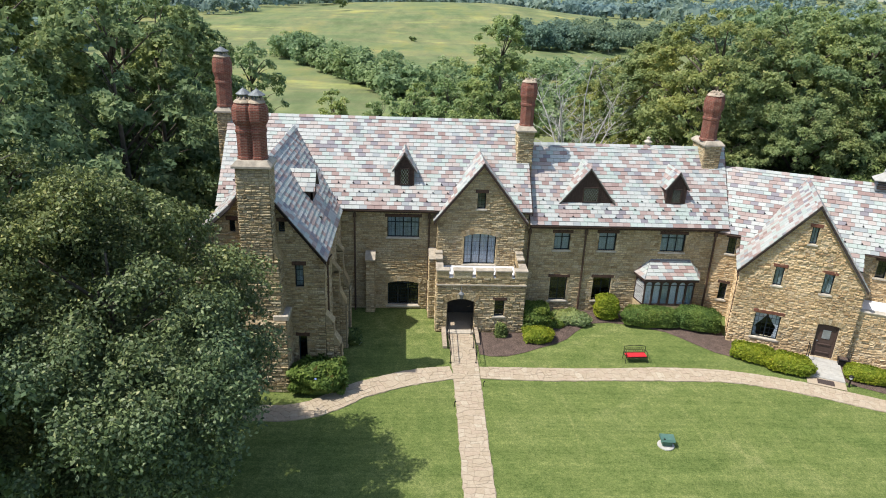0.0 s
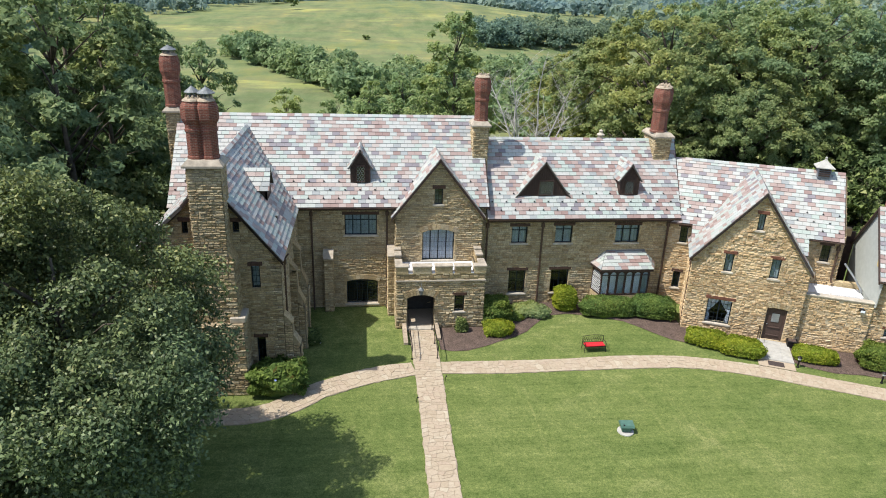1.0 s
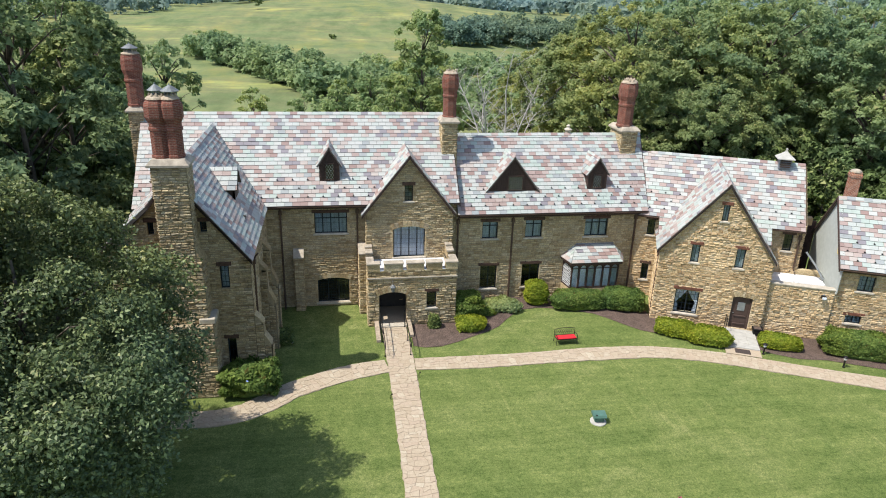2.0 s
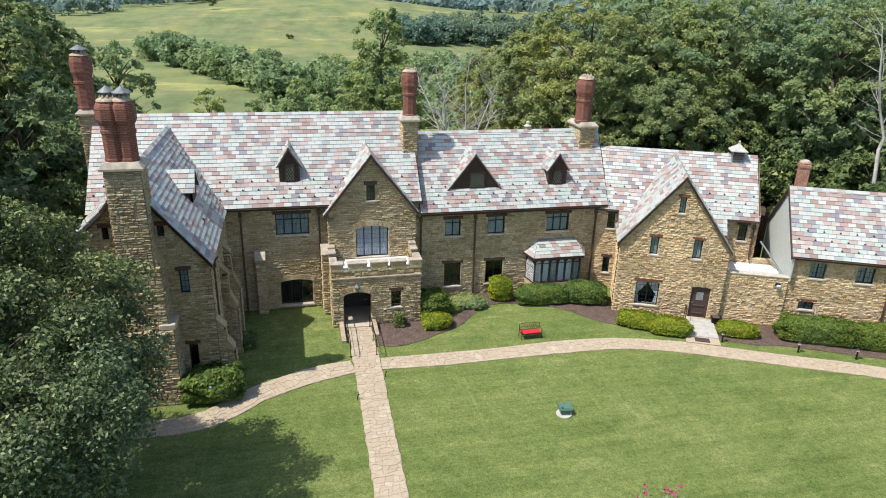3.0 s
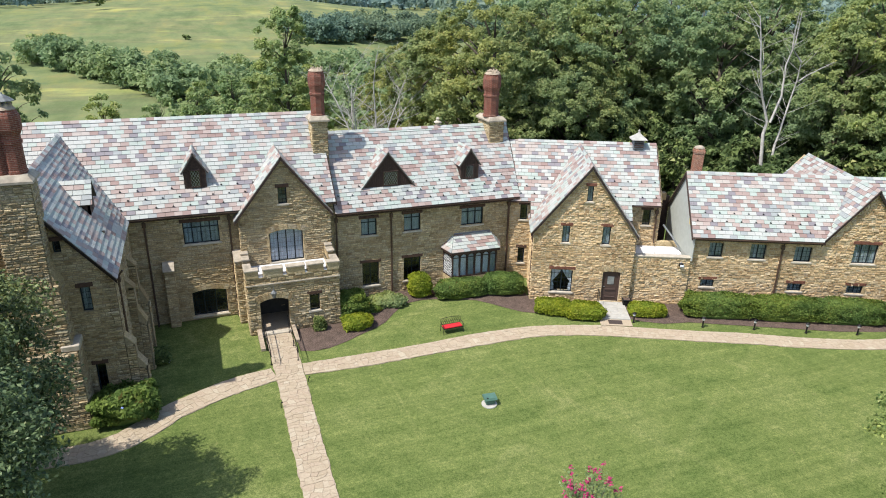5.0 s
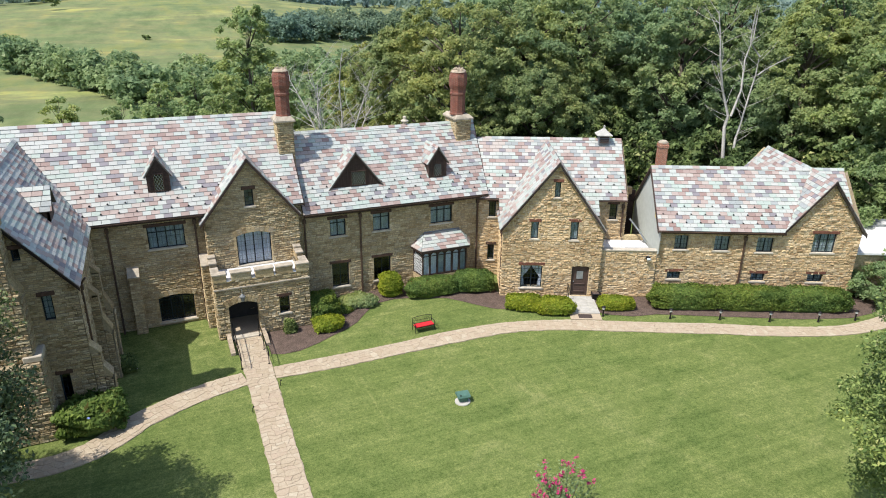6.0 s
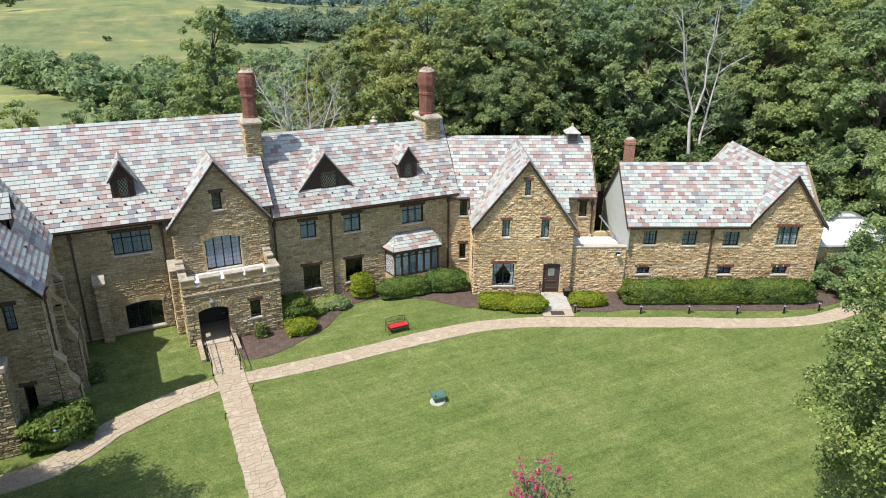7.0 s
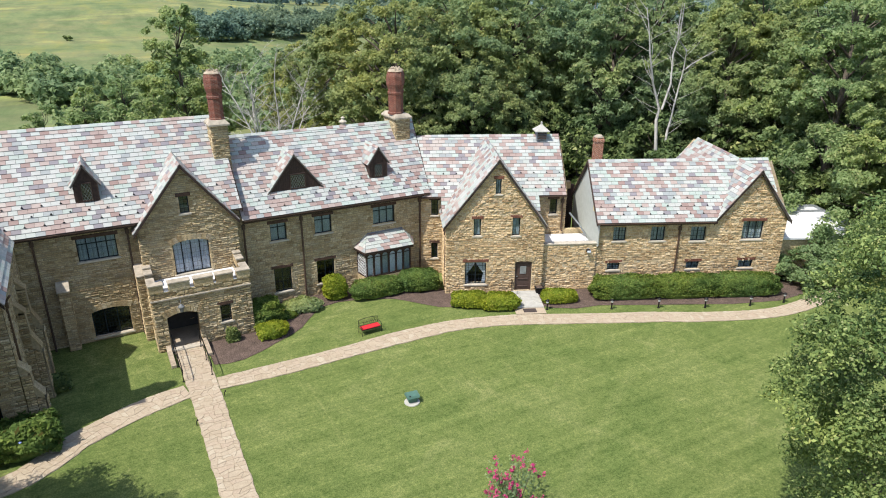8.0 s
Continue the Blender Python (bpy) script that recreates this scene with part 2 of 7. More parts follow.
TIMBER = plain("dark_brown_boards", (0.050, 0.030, 0.024), 0.7, vary=0.35, scale=9, relief=0.4)
DECK = plain("roof_deck", (0.10, 0.085, 0.075), 0.85, vary=0.2)
PIPE = plain("brown_metal", (0.085, 0.052, 0.036), 0.5, 0.0, 0.2, 5)
LEAD = plain("grey_lead", (0.20, 0.21, 0.23), 0.5, 0.3, 0.2, 4)
ZINC = plain("weathered_zinc", (0.30, 0.32, 0.33), 0.45, 0.6, 0.25, 5)
STEEL = plain("dark_steel_frame", (0.020, 0.028, 0.036), 0.45, 0.2, 0.2)
CURTAIN = plain("pale_curtain", (0.76, 0.80, 0.85), 0.9, vary=0.12, scale=5)
CURTAIN_DIM = plain("grey_blind", (0.36, 0.43, 0.46), 0.9, vary=0.2, scale=4)
HOODMETAL = plain("weathered_hood_metal", (0.17, 0.18, 0.18), 0.6, 0.3, 0.3, 5)
MORTARCAP = plain("weathered_mortar_cap", (0.36, 0.29, 0.21), 0.95, vary=0.3, scale=5, relief=0.5)
NEWTIMBER = plain("pale_new_timber", (0.42, 0.31, 0.17), 0.8, vary=0.2, scale=6)
INSULATION = plain("yellow_sheathing", (0.62, 0.50, 0.22), 0.8, vary=0.1, scale=4)
MEMBRANE = plain("white_roof_membrane", (0.66, 0.66, 0.66), 0.6, vary=0.06, scale=1.5)
SIDING = plain("grey_green_siding", (0.40, 0.42, 0.39), 0.7, vary=0.08, scale=3)
# dark colour put in for the shade inside porch and rooms
DARKROOM = plain("dark_room_shade", (0.06, 0.055, 0.05), 0.9)
IRON = plain("black_iron", (0.015, 0.014, 0.014), 0.5, 0.4, 0.2)
RED = plain("red_cushion", (0.55, 0.022, 0.03), 0.8, vary=0.15, scale=8)
GREEN = plain("green_enclosure", (0.075, 0.150, 0.115), 0.5, vary=0.2, scale=4)
CONCRETE = plain("pale_concrete", (0.40, 0.385, 0.345), 0.9, vary=0.15, scale=4, relief=0.3)
DOORBROWN = plain("brown_door_paint", (0.070, 0.045, 0.036), 0.5, vary=0.15)
WHITE = plain("white_paint", (0.75, 0.75, 0.73), 0.5, vary=0.05)
BARK = plain("bark", (0.11, 0.090, 0.068), 0.95, vary=0.4, scale=4, relief=0.8)
DEADWOOD = plain("bleached_dead_wood", (0.42, 0.395, 0.36), 0.9, vary=0.25, scale=3, relief=0.4)
PINK = plain("pink_petals", (0.46, 0.042, 0.15), 0.7, vary=0.3, scale=9)
MATRUBBER = plain("dark_door_mat", (0.06, 0.045, 0.04), 0.95, vary=0.3, scale=20)
GLASS = glass_material()
GROUND = ground_material()
MULCH = mulch_material()
FLAG, FLAG_PIECE = flag_material("flagstone", False), flag_material("flagstone_piece", True)
JOINT = plain("path_joint", (0.33, 0.27, 0.195), 0.95, vary=0.3, scale=6)
# leaf tones here and for lawn trees are darkened to suggest crown shade
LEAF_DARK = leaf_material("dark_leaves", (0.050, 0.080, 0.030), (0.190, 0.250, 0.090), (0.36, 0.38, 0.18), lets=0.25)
LEAF_LAWN = leaf_material("lawn_tree_leaves", (0.062, 0.092, 0.040), (0.225, 0.280, 0.118), (0.40, 0.40, 0.19), lets=0.24, rough=0.5, spec=0.32)
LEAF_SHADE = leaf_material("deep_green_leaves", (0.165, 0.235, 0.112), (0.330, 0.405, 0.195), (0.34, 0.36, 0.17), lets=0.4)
LEAF_MID = leaf_material("green_leaves", (0.220, 0.310, 0.160), (0.380, 0.465, 0.240), (0.38, 0.40, 0.20), lets=0.55)
LEAF_LITE = leaf_material("light_leaves", (0.250, 0.335, 0.155), (0.400, 0.475, 0.240), (0.42, 0.43, 0.21), lets=0.55)
LEAF_PALE = leaf_material("pale_leaves", (0.250, 0.340, 0.140), (0.430, 0.510, 0.240), (0.52, 0.52, 0.27), lets=0.55)
LEAF_GLOSSY = leaf_material("two_tone_leaves", (0.085, 0.145, 0.050), (0.320, 0.400, 0.145), (0.46, 0.47, 0.24), lets=0.3)
LEAF_OLIVE = leaf_material("olive_leaves", (0.235, 0.290, 0.118), (0.420, 0.465, 0.205), (0.44, 0.39, 0.18), lets=0.54)
LEAF_HEDGE = leaf_material("hedge_leaves", (0.088, 0.150, 0.034), (0.235, 0.325, 0.090), scale=1.2)
LEAF_LIME = leaf_material("lime_hedge_leaves", (0.165, 0.235, 0.022), (0.365, 0.415, 0.055), (0.36, 0.34, 0.06), scale=1.2)
# haze painted into leaf colour: all three paler, the last two bluer
LEAF_VALLEY = leaf_material("valley_leaves", (0.195, 0.275, 0.130), (0.350, 0.435, 0.215), (0.38, 0.41, 0.24), scale=0.06)
LEAF_BELT = leaf_material("hazed_belt_leaves", (0.150, 0.220, 0.165), (0.260, 0.345, 0.240), (0.22, 0.28, 0.2), scale=0.05)
LEAF_HAZE = leaf_material("hazed_far_leaves", (0.205, 0.290, 0.285), (0.275, 0.365, 0.340), (0.27, 0.33, 0.28), scale=0.03)

# ---- shape helpers ----


def link_mesh(name, verts, faces, mat, parent=None, label="", kind="", smooth=False, uvs=None):
    me = bpy.data.meshes.new(name)
    me.from_pydata(verts, [], faces)
    me.materials.append(mat)
    if smooth:
        me.polygons.foreach_set("use_smooth", [True] * len(me.polygons))
    if uvs is not None:
        layer = me.uv_layers.new(name="UVMap")
        layer.data.foreach_set("uv", [c for f in faces for i in f for c in uvs[i]])
    me.update()
    ob = new(name, me)
    if parent is not None:
        ob.parent = parent
    if label or kind:
        tagged(ob, label=label, kind=kind)
    return ob


def thing(name, label, category, at=None, group="", kind=""):
    ob = new(name)
    ob.empty_display_size = 0.2
    if at is not None:
        ob.matrix_world = at
    return tagged(ob, label, category, group, kind)


class Shape:
    """Collects vertices and faces of one part."""

    def __init__(self):
        self.v, self.f, self.uv = [], [], []

    def add(self, verts, faces, uvs=None):
        n = len(self.v)
        self.v += [tuple(p) for p in verts]
        self.f += [tuple(i + n for i in f) for f in faces]
        self.uv += list(uvs) if uvs is not None else [(p[0] + p[1], p[2]) for p in verts]

    def box(self, x0, x1, y0, y1, z0, z1, c=0.012, m=None):
        """A block with chamfered edges."""
        c = min(c, (x1 - x0) / 3, (y1 - y0) / 3, (z1 - z0) / 3)
        bm = bmesh.new()
        bmesh.ops.create_cube(bm, size=1.0)
        for v in bm.verts:
            v.co = Vector(((x0 + x1) / 2 + v.co.x * (x1 - x0), (y0 + y1) / 2 + v.co.y * (y1 - y0), (z0 + z1) / 2 + v.co.z * (z1 - z0)))
        if c > 0.002:
            bmesh.ops.bevel(bm, geom=bm.edges[:], offset=c, segments=1, affect="EDGES")
        if m is not None:
            bm.transform(m)
        bm.verts.index_update()
        self.add([v.co[:] for v in bm.verts], [[v.index for v in f.verts] for f in bm.faces])
        bm.free()
        return self

    def hoop(self, x0, x1, z0, z1, t, y0, y1):
        """A rectangular frame of one piece."""
        ring = [(x0, z0), (x1, z0), (x1, z1), (x0, z1)]
        hole = [(x0 + t, z0 + t), (x1 - t, z0 + t), (x1 - t, z1 - t), (x0 + t, z1 - t)]
        vs = [(x, y, z) for y in (y0, y1) for x, z in ring + hole]
        fs = []
        for i in range(4):
            j = (i + 1) % 4
            fs += [(i, j, 4 + j, 4 + i), (8 + j, 8 + i, 12 + i, 12 + j), (j, i, 8 + i, 8 + j), (4 + i, 4 + j, 12 + j, 12 + i)]
        self.add(vs, fs)
        return self

    def prism(self, ring, depth):
        """A planar ring of points thickened by the vector depth."""
        n = len(ring)
        d = Vector(depth)
        lo = [Vector(p) for p in ring]
        hi = [p + d for p in lo]
        self.add(lo + hi, [list(range(n))[::-1], list(range(n, 2 * n))] + [(i, (i + 1) % n, n + (i + 1) % n, n + i) for i in range(n)])
        return self

    def tube(self, points, radii, sides=6, cap=True):
        pts = [Vector(p) for p in points]
        verts, faces, uvs = [], [], []
        run = 0.0
        for i, p in enumerate(pts):
            d = (pts[min(i + 1, len(pts) - 1)] - pts[max(i - 1, 0)])
            d = d.normalized() if d.length > 1e-6 else Vector((0, 0, 1))
            a = d.orthogonal().normalized() if abs(d.z) < 0.9 else Vector((1, 0, 0))
            a = (a - d * a.dot(d)).normalized()
            b = d.cross(a)
            if i:
                run += (p - pts[i - 1]).length
            for k in range(sides):
                t = 2 * math.pi * k / sides
                verts.append(p + (a * math.cos(t) + b * math.sin(t)) * radii[i])
                uvs.append((t * radii[i], run))
        for i in range(len(pts) - 1):
            for k in range(sides):
                q = (k + 1) % sides
                faces.append((i * sides + k, i * sides + q, (i + 1) * sides + q, (i + 1) * sides + k))
        if cap:
            faces.append(tuple(range(sides))[::-1])
            faces.append(tuple(range((len(pts) - 1) * sides, len(pts) * sides)))
        self.add(verts, faces, uvs)
        return self

    def lathe(self, x, y, profile, sides=8, turn=0.39):
        verts, faces, uvs = [], [], []
        s1 = sides + 1
        for r, z in profile:
            for k in range(s1):
                t = 2 * math.pi * k / sides + turn
                verts.append((x + r * math.cos(t), y + r * math.sin(t), z))
                uvs.append((2 * math.pi * k / sides * 0.42, z))
        for i in range(len(profile) - 1):
            for k in range(sides):
                faces.append((i * s1 + k, i * s1 + k + 1, (i + 1) * s1 + k + 1, (i + 1) * s1 + k))
        faces.append(tuple(range((len(profile) - 1) * s1, len(profile) * s1 - 1)))
        self.add(verts, faces, uvs)
        return self

    def make(self, name, mat, parent=None, label="", kind="", smooth=False):
        return link_mesh(name, self.v, self.f, mat, parent, label, kind, smooth, self.uv)


def ring_clip(ring, keep):
    """The part of a 2D ring where keep(point) >= 0 (keep is linear)."""
    out = []
    for i, p in enumerate(ring):
        q = ring[(i + 1) % len(ring)]
        a, b = keep(p), keep(q)
        if a >= 0:
            out.append(p)
        if a * b < 0:
            t = a / (a - b)
            out.append((p[0] + (q[0] - p[0]) * t, p[1] + (q[1] - p[1]) * t))
    return out


def weld(ob):
    bm = bmesh.new()
    bm.from_mesh(ob.data)
    bmesh.ops.remove_doubles(bm, verts=bm.verts[:], dist=0.0005)
    bm.to_mesh(ob.data)
    bm.free()


def unit_stones(mat):
    """A few rough stone blocks, one metre wide and high, face forward along -y."""
    rng = random.Random(5)
    out = []
    for _ in range(10):
        j = lambda a: rng.uniform(-a, a)
        i = 0.07
        outer = [(-.5, 0, -.5), (.5, 0, -.5), (.5, 0, .5), (-.5, 0, .5)]
        inner = [(-.5 + i + j(.05), -1 + j(.3), -.5 + 2 * i + j(.08)), (.5 - i + j(.05), -1 + j(.3), -.5 + 2 * i + j(.08)),
                 (.5 - i + j(.05), -1 + j(.3), .5 - 2 * i + j(.08)), (-.5 + i + j(.05), -1 + j(.3), .5 - 2 * i + j(.08))]
        me = bpy.data.meshes.new("stone")
        me.from_pydata(outer + inner, [], [(4, 5, 6, 7), (0, 1, 5, 4), (1, 2, 6, 5), (2, 3, 7, 6), (3, 0, 4, 7)])
        me.materials.append(mat)
        out.append(me)
    return out


STONE_MESHES, GOLD_MESHES = unit_stones(STONE_PIECE), unit_stones(GOLD_PIECE)


def stone_wall(house, start, n, length, top, openings=(), base=0.0, thick=0.4, course=(0.07, 0.15), run=(0.16, 0.55),
               proud=(0.012, 0.045), pieces=None, name="wall", seed=1, label="", flat=False, gold=False):
    """A rubble wall. start: its left foot as one looks at it; n: outward normal in plan; top: [(s, z), ...] of its upper edge;
    openings: (s0, s1, z0, z1) cut through it; pieces: (s0, s1, z0, z1), the stretch whose stones are parts of their own."""
    rng = random.Random(seed)
    wob = 0.026 if gold else 0.012
    n = Vector((n[0], n[1], 0)).normalized()
    e = Vector((-n.y, n.x, 0))
    o = Vector((start[0], start[1], 0))
    place = lambda s, d, z: o + e * s + n * d + Vector((0, 0, z))

    def ztop(s):
        for (a, za), (b, zb) in zip(top, top[1:]):
            if a - 1e-6 <= s <= b + 1e-6 and b > a:
                return za + (zb - za) * (s - a) / (b - a)
        return top[0][1] if s < top[0][0] else top[-1][1]

    cuts_s = sorted({0.0, length, *[s for s, _ in top], *[s for op in openings for s in op[:2]]})
    cuts_s = [s for s in cuts_s if -1e-6 <= s <= length + 1e-6]
    zmax = max(z for _, z in top)
    cuts_z = sorted({base, zmax, *[z for op in openings for z in op[2:]]})
    sh = Shape()
    for a, b in zip(cuts_s, cuts_s[1:]):
        za, zb = ztop(a + 1e-5), ztop(b - 1e-5)
        for c, d in zip(cuts_z, cuts_z[1:]):
            ms, mz = (a + b) / 2, (c + d) / 2
            if any(p < ms < q and r < mz < t for p, q, r, t in openings):
                continue
            ring = ring_clip([(a, c), (b, c), (b, d), (a, d)], lambda p: za + (zb - za) * (p[0] - a) / (b - a) - p[1])
            if len(ring) < 3:
                continue
            k = len(ring)
            sh.add([place(s, 0, z) for s, z in ring] + [place(s, -thick, z) for s, z in ring], [tuple(range(k)), tuple(range(k, 2 * k))[::-1]])
    for p, q, r, t in openings:
        pts = [(p, r), (q, r), (q, t), (p, t)]
        for i in range(4):
            a, b = pts[i], pts[(i + 1) % 4]
            sh.add([place(a[0], 0, a[1]), place(b[0], 0, b[1]), place(b[0], -thick, b[1]), place(a[0], -thick, a[1])], [(0, 3, 2, 1)])
    for s in (0, length):
        zz = ztop(min(max(s, 1e-5), length - 1e-5))
        sh.add([place(s, 0, base), place(s, -thick, base), place(s, -thick, zz), place(s, 0, zz)], [(0, 1, 2, 3) if s == 0 else (3, 2, 1, 0)])
    wall = sh.make(name, GOLD_MORTAR if gold else MORTAR, house, label)
    weld(wall)
    verts, faces = [], []
    z = base
    turn = Matrix.Translation(o) @ Matrix(((e.x, -n.x, 0, 0), (e.y, -n.y, 0, 0), (0, 0, 1, 0), (0, 0, 0, 1)))
    while z < zmax - 0.03:
        h = rng.uniform(*course)
        free = [(0.0, length)]
        for p, q, r, t in openings:
            if min(z + h, t) - max(z, r) > 0.35 * h:
                nxt = []
                for a, b in free:
                    if q <= a or p >= b:
                        nxt.append((a, b))
                    else:
                        nxt += [(a, p)] * (p > a) + [(q, b)] * (q < b)
                free = nxt
        if len(top) > 2 or abs(top[0][1] - top[-1][1]) > 0.01:
            inside = [s for s in np.arange(0, length + 0.01, 0.02) if ztop(min(s, length)) >= z + h * 0.8]
            if not inside:
                break
            lo, hi = inside[0], inside[-1]
            free = [(max(a, lo), min(b, hi)) for a, b in free if min(b, hi) - max(a, lo) > 0.05]
        elif z + h * 0.6 > zmax:
            break
        for a, b in free:
            s = a
            while b - s > 0.04:
                w = rng.uniform(*run) * (0.75 + h)
                if b - s - w < 0.16:
                    w = b - s
                g = 0.010
                out = rng.uniform(*proud)
                hh = h - 2 * g + rng.uniform(-0.012, 0.012)
                cs, cz = s + w / 2, z + h / 2
                if pieces and pieces[0] < cs < pieces[1] and pieces[2] < cz < pieces[3]:
                    ob = new("stone", (GOLD_MESHES if gold else STONE_MESHES)[rng.randrange(10)])
                    ob.parent = wall
                    ob.matrix_basis = turn @ Matrix.Translation((cs, 0, cz)) @ Matrix.Rotation(rng.uniform(-0.025, 0.025), 4, "Y") @ Matrix.Diagonal((w - 2 * g, out + 0.01, hh, 1))
                else:
                    k = len(verts)
                    x0, x1, z0, z1 = s + g, s + w - g, cz - hh / 2, cz + hh / 2
                    i = min(0.025, hh * 0.2)
                    j = lambda: rng.uniform(-wob, wob)
                    verts += [place(x0, 0, z0), place(x1, 0, z0), place(x1, 0, z1), place(x0, 0, z1),
                              place(x0 + i + j(), out + j(), z0 + i + j()), place(x1 - i + j(), out + j(), z0 + i + j()),
                              place(x1 - i + j(), out + j(), z1 - i + j()), place(x0 + i + j(), out + j(), z1 - i + j())]
                    faces += [(k + 4, k + 5, k + 6, k + 7), (k, k + 1, k + 5, k + 4), (k + 1, k + 2, k + 6, k + 5), (k + 2, k + 3, k + 7, k + 6), (k + 3, k, k + 4, k + 7)]
                s += w
        z += h
    if verts:
        link_mesh("stones", verts, faces, GOLD if gold else STONE, house if flat else wall, "coursed tan and brown rubble stones", "stuff")
    return wall


SLATE_W, SLATE_H = 0.43, 0.27


def unit_slate(w, jitter):
    me = bpy.data.meshes.new("slate")
    x, y, t = w / 2 - 0.007, SLATE_H + 0.03, 0.042
    lo, hi = jitter
    me.from_pydata([(-x, lo, t), (x, hi, t), (x, y, 0.008), (-x, y, 0.008), (-x, lo, 0), (x, hi, 0), (x, y, 0), (-x, y, 0)],
                   [], [(0, 1, 2, 3), (4, 5, 1, 0), (5, 6, 2, 1), (7, 4, 0, 3)])
    me.materials.append(SLATE_PIECE)
    return me


SLATE_MESHES = [unit_slate(SLATE_W, j) for j in ((0, 0), (0.006, 0), (0, 0.008), (-0.005, 0.004))]


def slope(roof, eL, eR, rR, rL, pieces=None, seed=1, deck=0.12, guards=0):
    """One slated pitch from eave eL-eR to ridge rL-rR. pieces: (a0, a1, b0, b1), the stretch along the eave and up the pitch
    whose slates are parts of their own. guards: rows of snow guards above the eave."""
    rng = random.Random(seed)
    eL, eR, rR, rL = (Vector(p) for p in (eL, eR, rR, rL))
    e = (eR - eL).normalized()
    nrm = e.cross(((rL + rR) / 2 - (eL + eR) / 2)).normalized()
    up = nrm.cross(e)
    B = (rL - eL).dot(up)
    L0, L1, R0, R1 = 0.0, (rL - eL).dot(e), (eR - eL).length, (rR - eL).dot(e)
    left = lambda b: L0 + (L1 - L0) * min(b, B) / B
    right = lambda b: R0 + (R1 - R0) * min(b, B) / B
    at = lambda a, b, h: eL + e * a + up * b + nrm * h
    ring = [at(L0, 0, -0.01), at(R0, 0, -0.01), at(R1, B, -0.01)]
    if R1 - L1 > 0.02:
        ring.append(at(L1, B, -0.01))
    base = Shape().prism([p - nrm * deck for p in ring], nrm * deck).make("pitch" if roof.name.startswith("dormer") else "roof_pitch", DECK, roof)
    verts, faces = [], []
    basis = Matrix(((e.x, up.x, nrm.x, eL.x), (e.y, up.y, nrm.y, eL.y), (e.z, up.z, nrm.z, eL.z), (0, 0, 0, 1)))
    rows = int(math.ceil(B / SLATE_H))
    for r in range(rows):
        b0 = r * SLATE_H
        b1 = min(b0 + SLATE_H + 0.03, B)
        a = left(b0) - (SLATE_W * (0.5 if r % 2 else 0.0)) + rng.uniform(-0.03, 0.03)
        a = a - math.ceil((a - min(left(b0), left(b1))) / SLATE_W) * SLATE_W
        stop = max(right(b0), right(b1))
        while a < stop:
            a1 = a + SLATE_W
            c = [max(a, left(b0)), min(a1, right(b0)), min(a1, right(b1)), max(a, left(b1))]
            whole = c[0] == a and c[3] == a and c[1] == a1 and c[2] == a1 and b1 - b0 > SLATE_H
            if c[1] - c[0] > 0.02 or c[2] - c[3] > 0.02:
                if c[1] < c[0]:
                    c[0] = c[1] = (c[0] + c[1]) / 2
                if c[2] < c[3]:
                    c[2] = c[3] = (c[2] + c[3]) / 2
                ma, mb = (a + a1) / 2, b0 + SLATE_H / 2
                if whole and pieces and pieces[0] < ma < pieces[1] and pieces[2] < mb < pieces[3]:
                    ob = new("slate", SLATE_MESHES[rng.randrange(4)])
                    ob.parent = base
                    ob.matrix_basis = basis @ Matrix.Translation((ma, b0, 0)) @ Matrix.Rotation(rng.uniform(-0.006, 0.006), 4, "Z")
                else:
                    k = len(verts)
                    g, t = 0.007, 0.042 + rng.uniform(-0.008, 0.008)
                    j = rng.uniform(-0.006, 0.006)
                    verts += [at(c[0] + g, b0 + j, t), at(c[1] - g, b0 + j, t), at(c[2] - g, b1, 0.008), at(c[3] + g, b1, 0.008),
                              at(c[0] + g, b0 + j, 0.0), at(c[1] - g, b0 + j, 0.0), at(c[2] - g, b1, 0), at(c[3] + g, b1, 0)]
                    faces += [(k, k + 1, k + 2, k + 3), (k + 4, k + 5, k + 1, k), (k + 5, k + 6, k + 2, k + 1), (k + 7, k + 4, k, k + 3)]
            a = a1
    if verts:
        link_mesh("slates", verts, faces, SLATE, roof if roof.name.startswith("dormer") else base, "pink, white and mauve mixed roof slates", "stuff")
    for g in range(guards):
        b = 0.55 + g * 0.56
        a = left(b) + (0.35 if g % 2 else 0.85)
        while a < right(b) - 0.2:
            ob = new("snow_guard", GUARD_MESH)
            ob.parent = base
            ob.matrix_basis = basis @ Matrix.Translation((a, b, 0.03))
            a += 0.86
    return base


def guard_mesh():
    me = bpy.data.meshes.new("snow_guard")
    me.from_pydata([(-.035, 0, 0), (.035, 0, 0), (.055, .0, .07), (-.055, .0, .07), (-.015, .10, .0), (.015, .10, 0)], [], [(0, 1, 2, 3), (3, 2, 5, 4), (1, 5, 2), (0, 3, 4)])
    me.materials.append(IRON)
    return me


GUARD_MESH = guard_mesh()


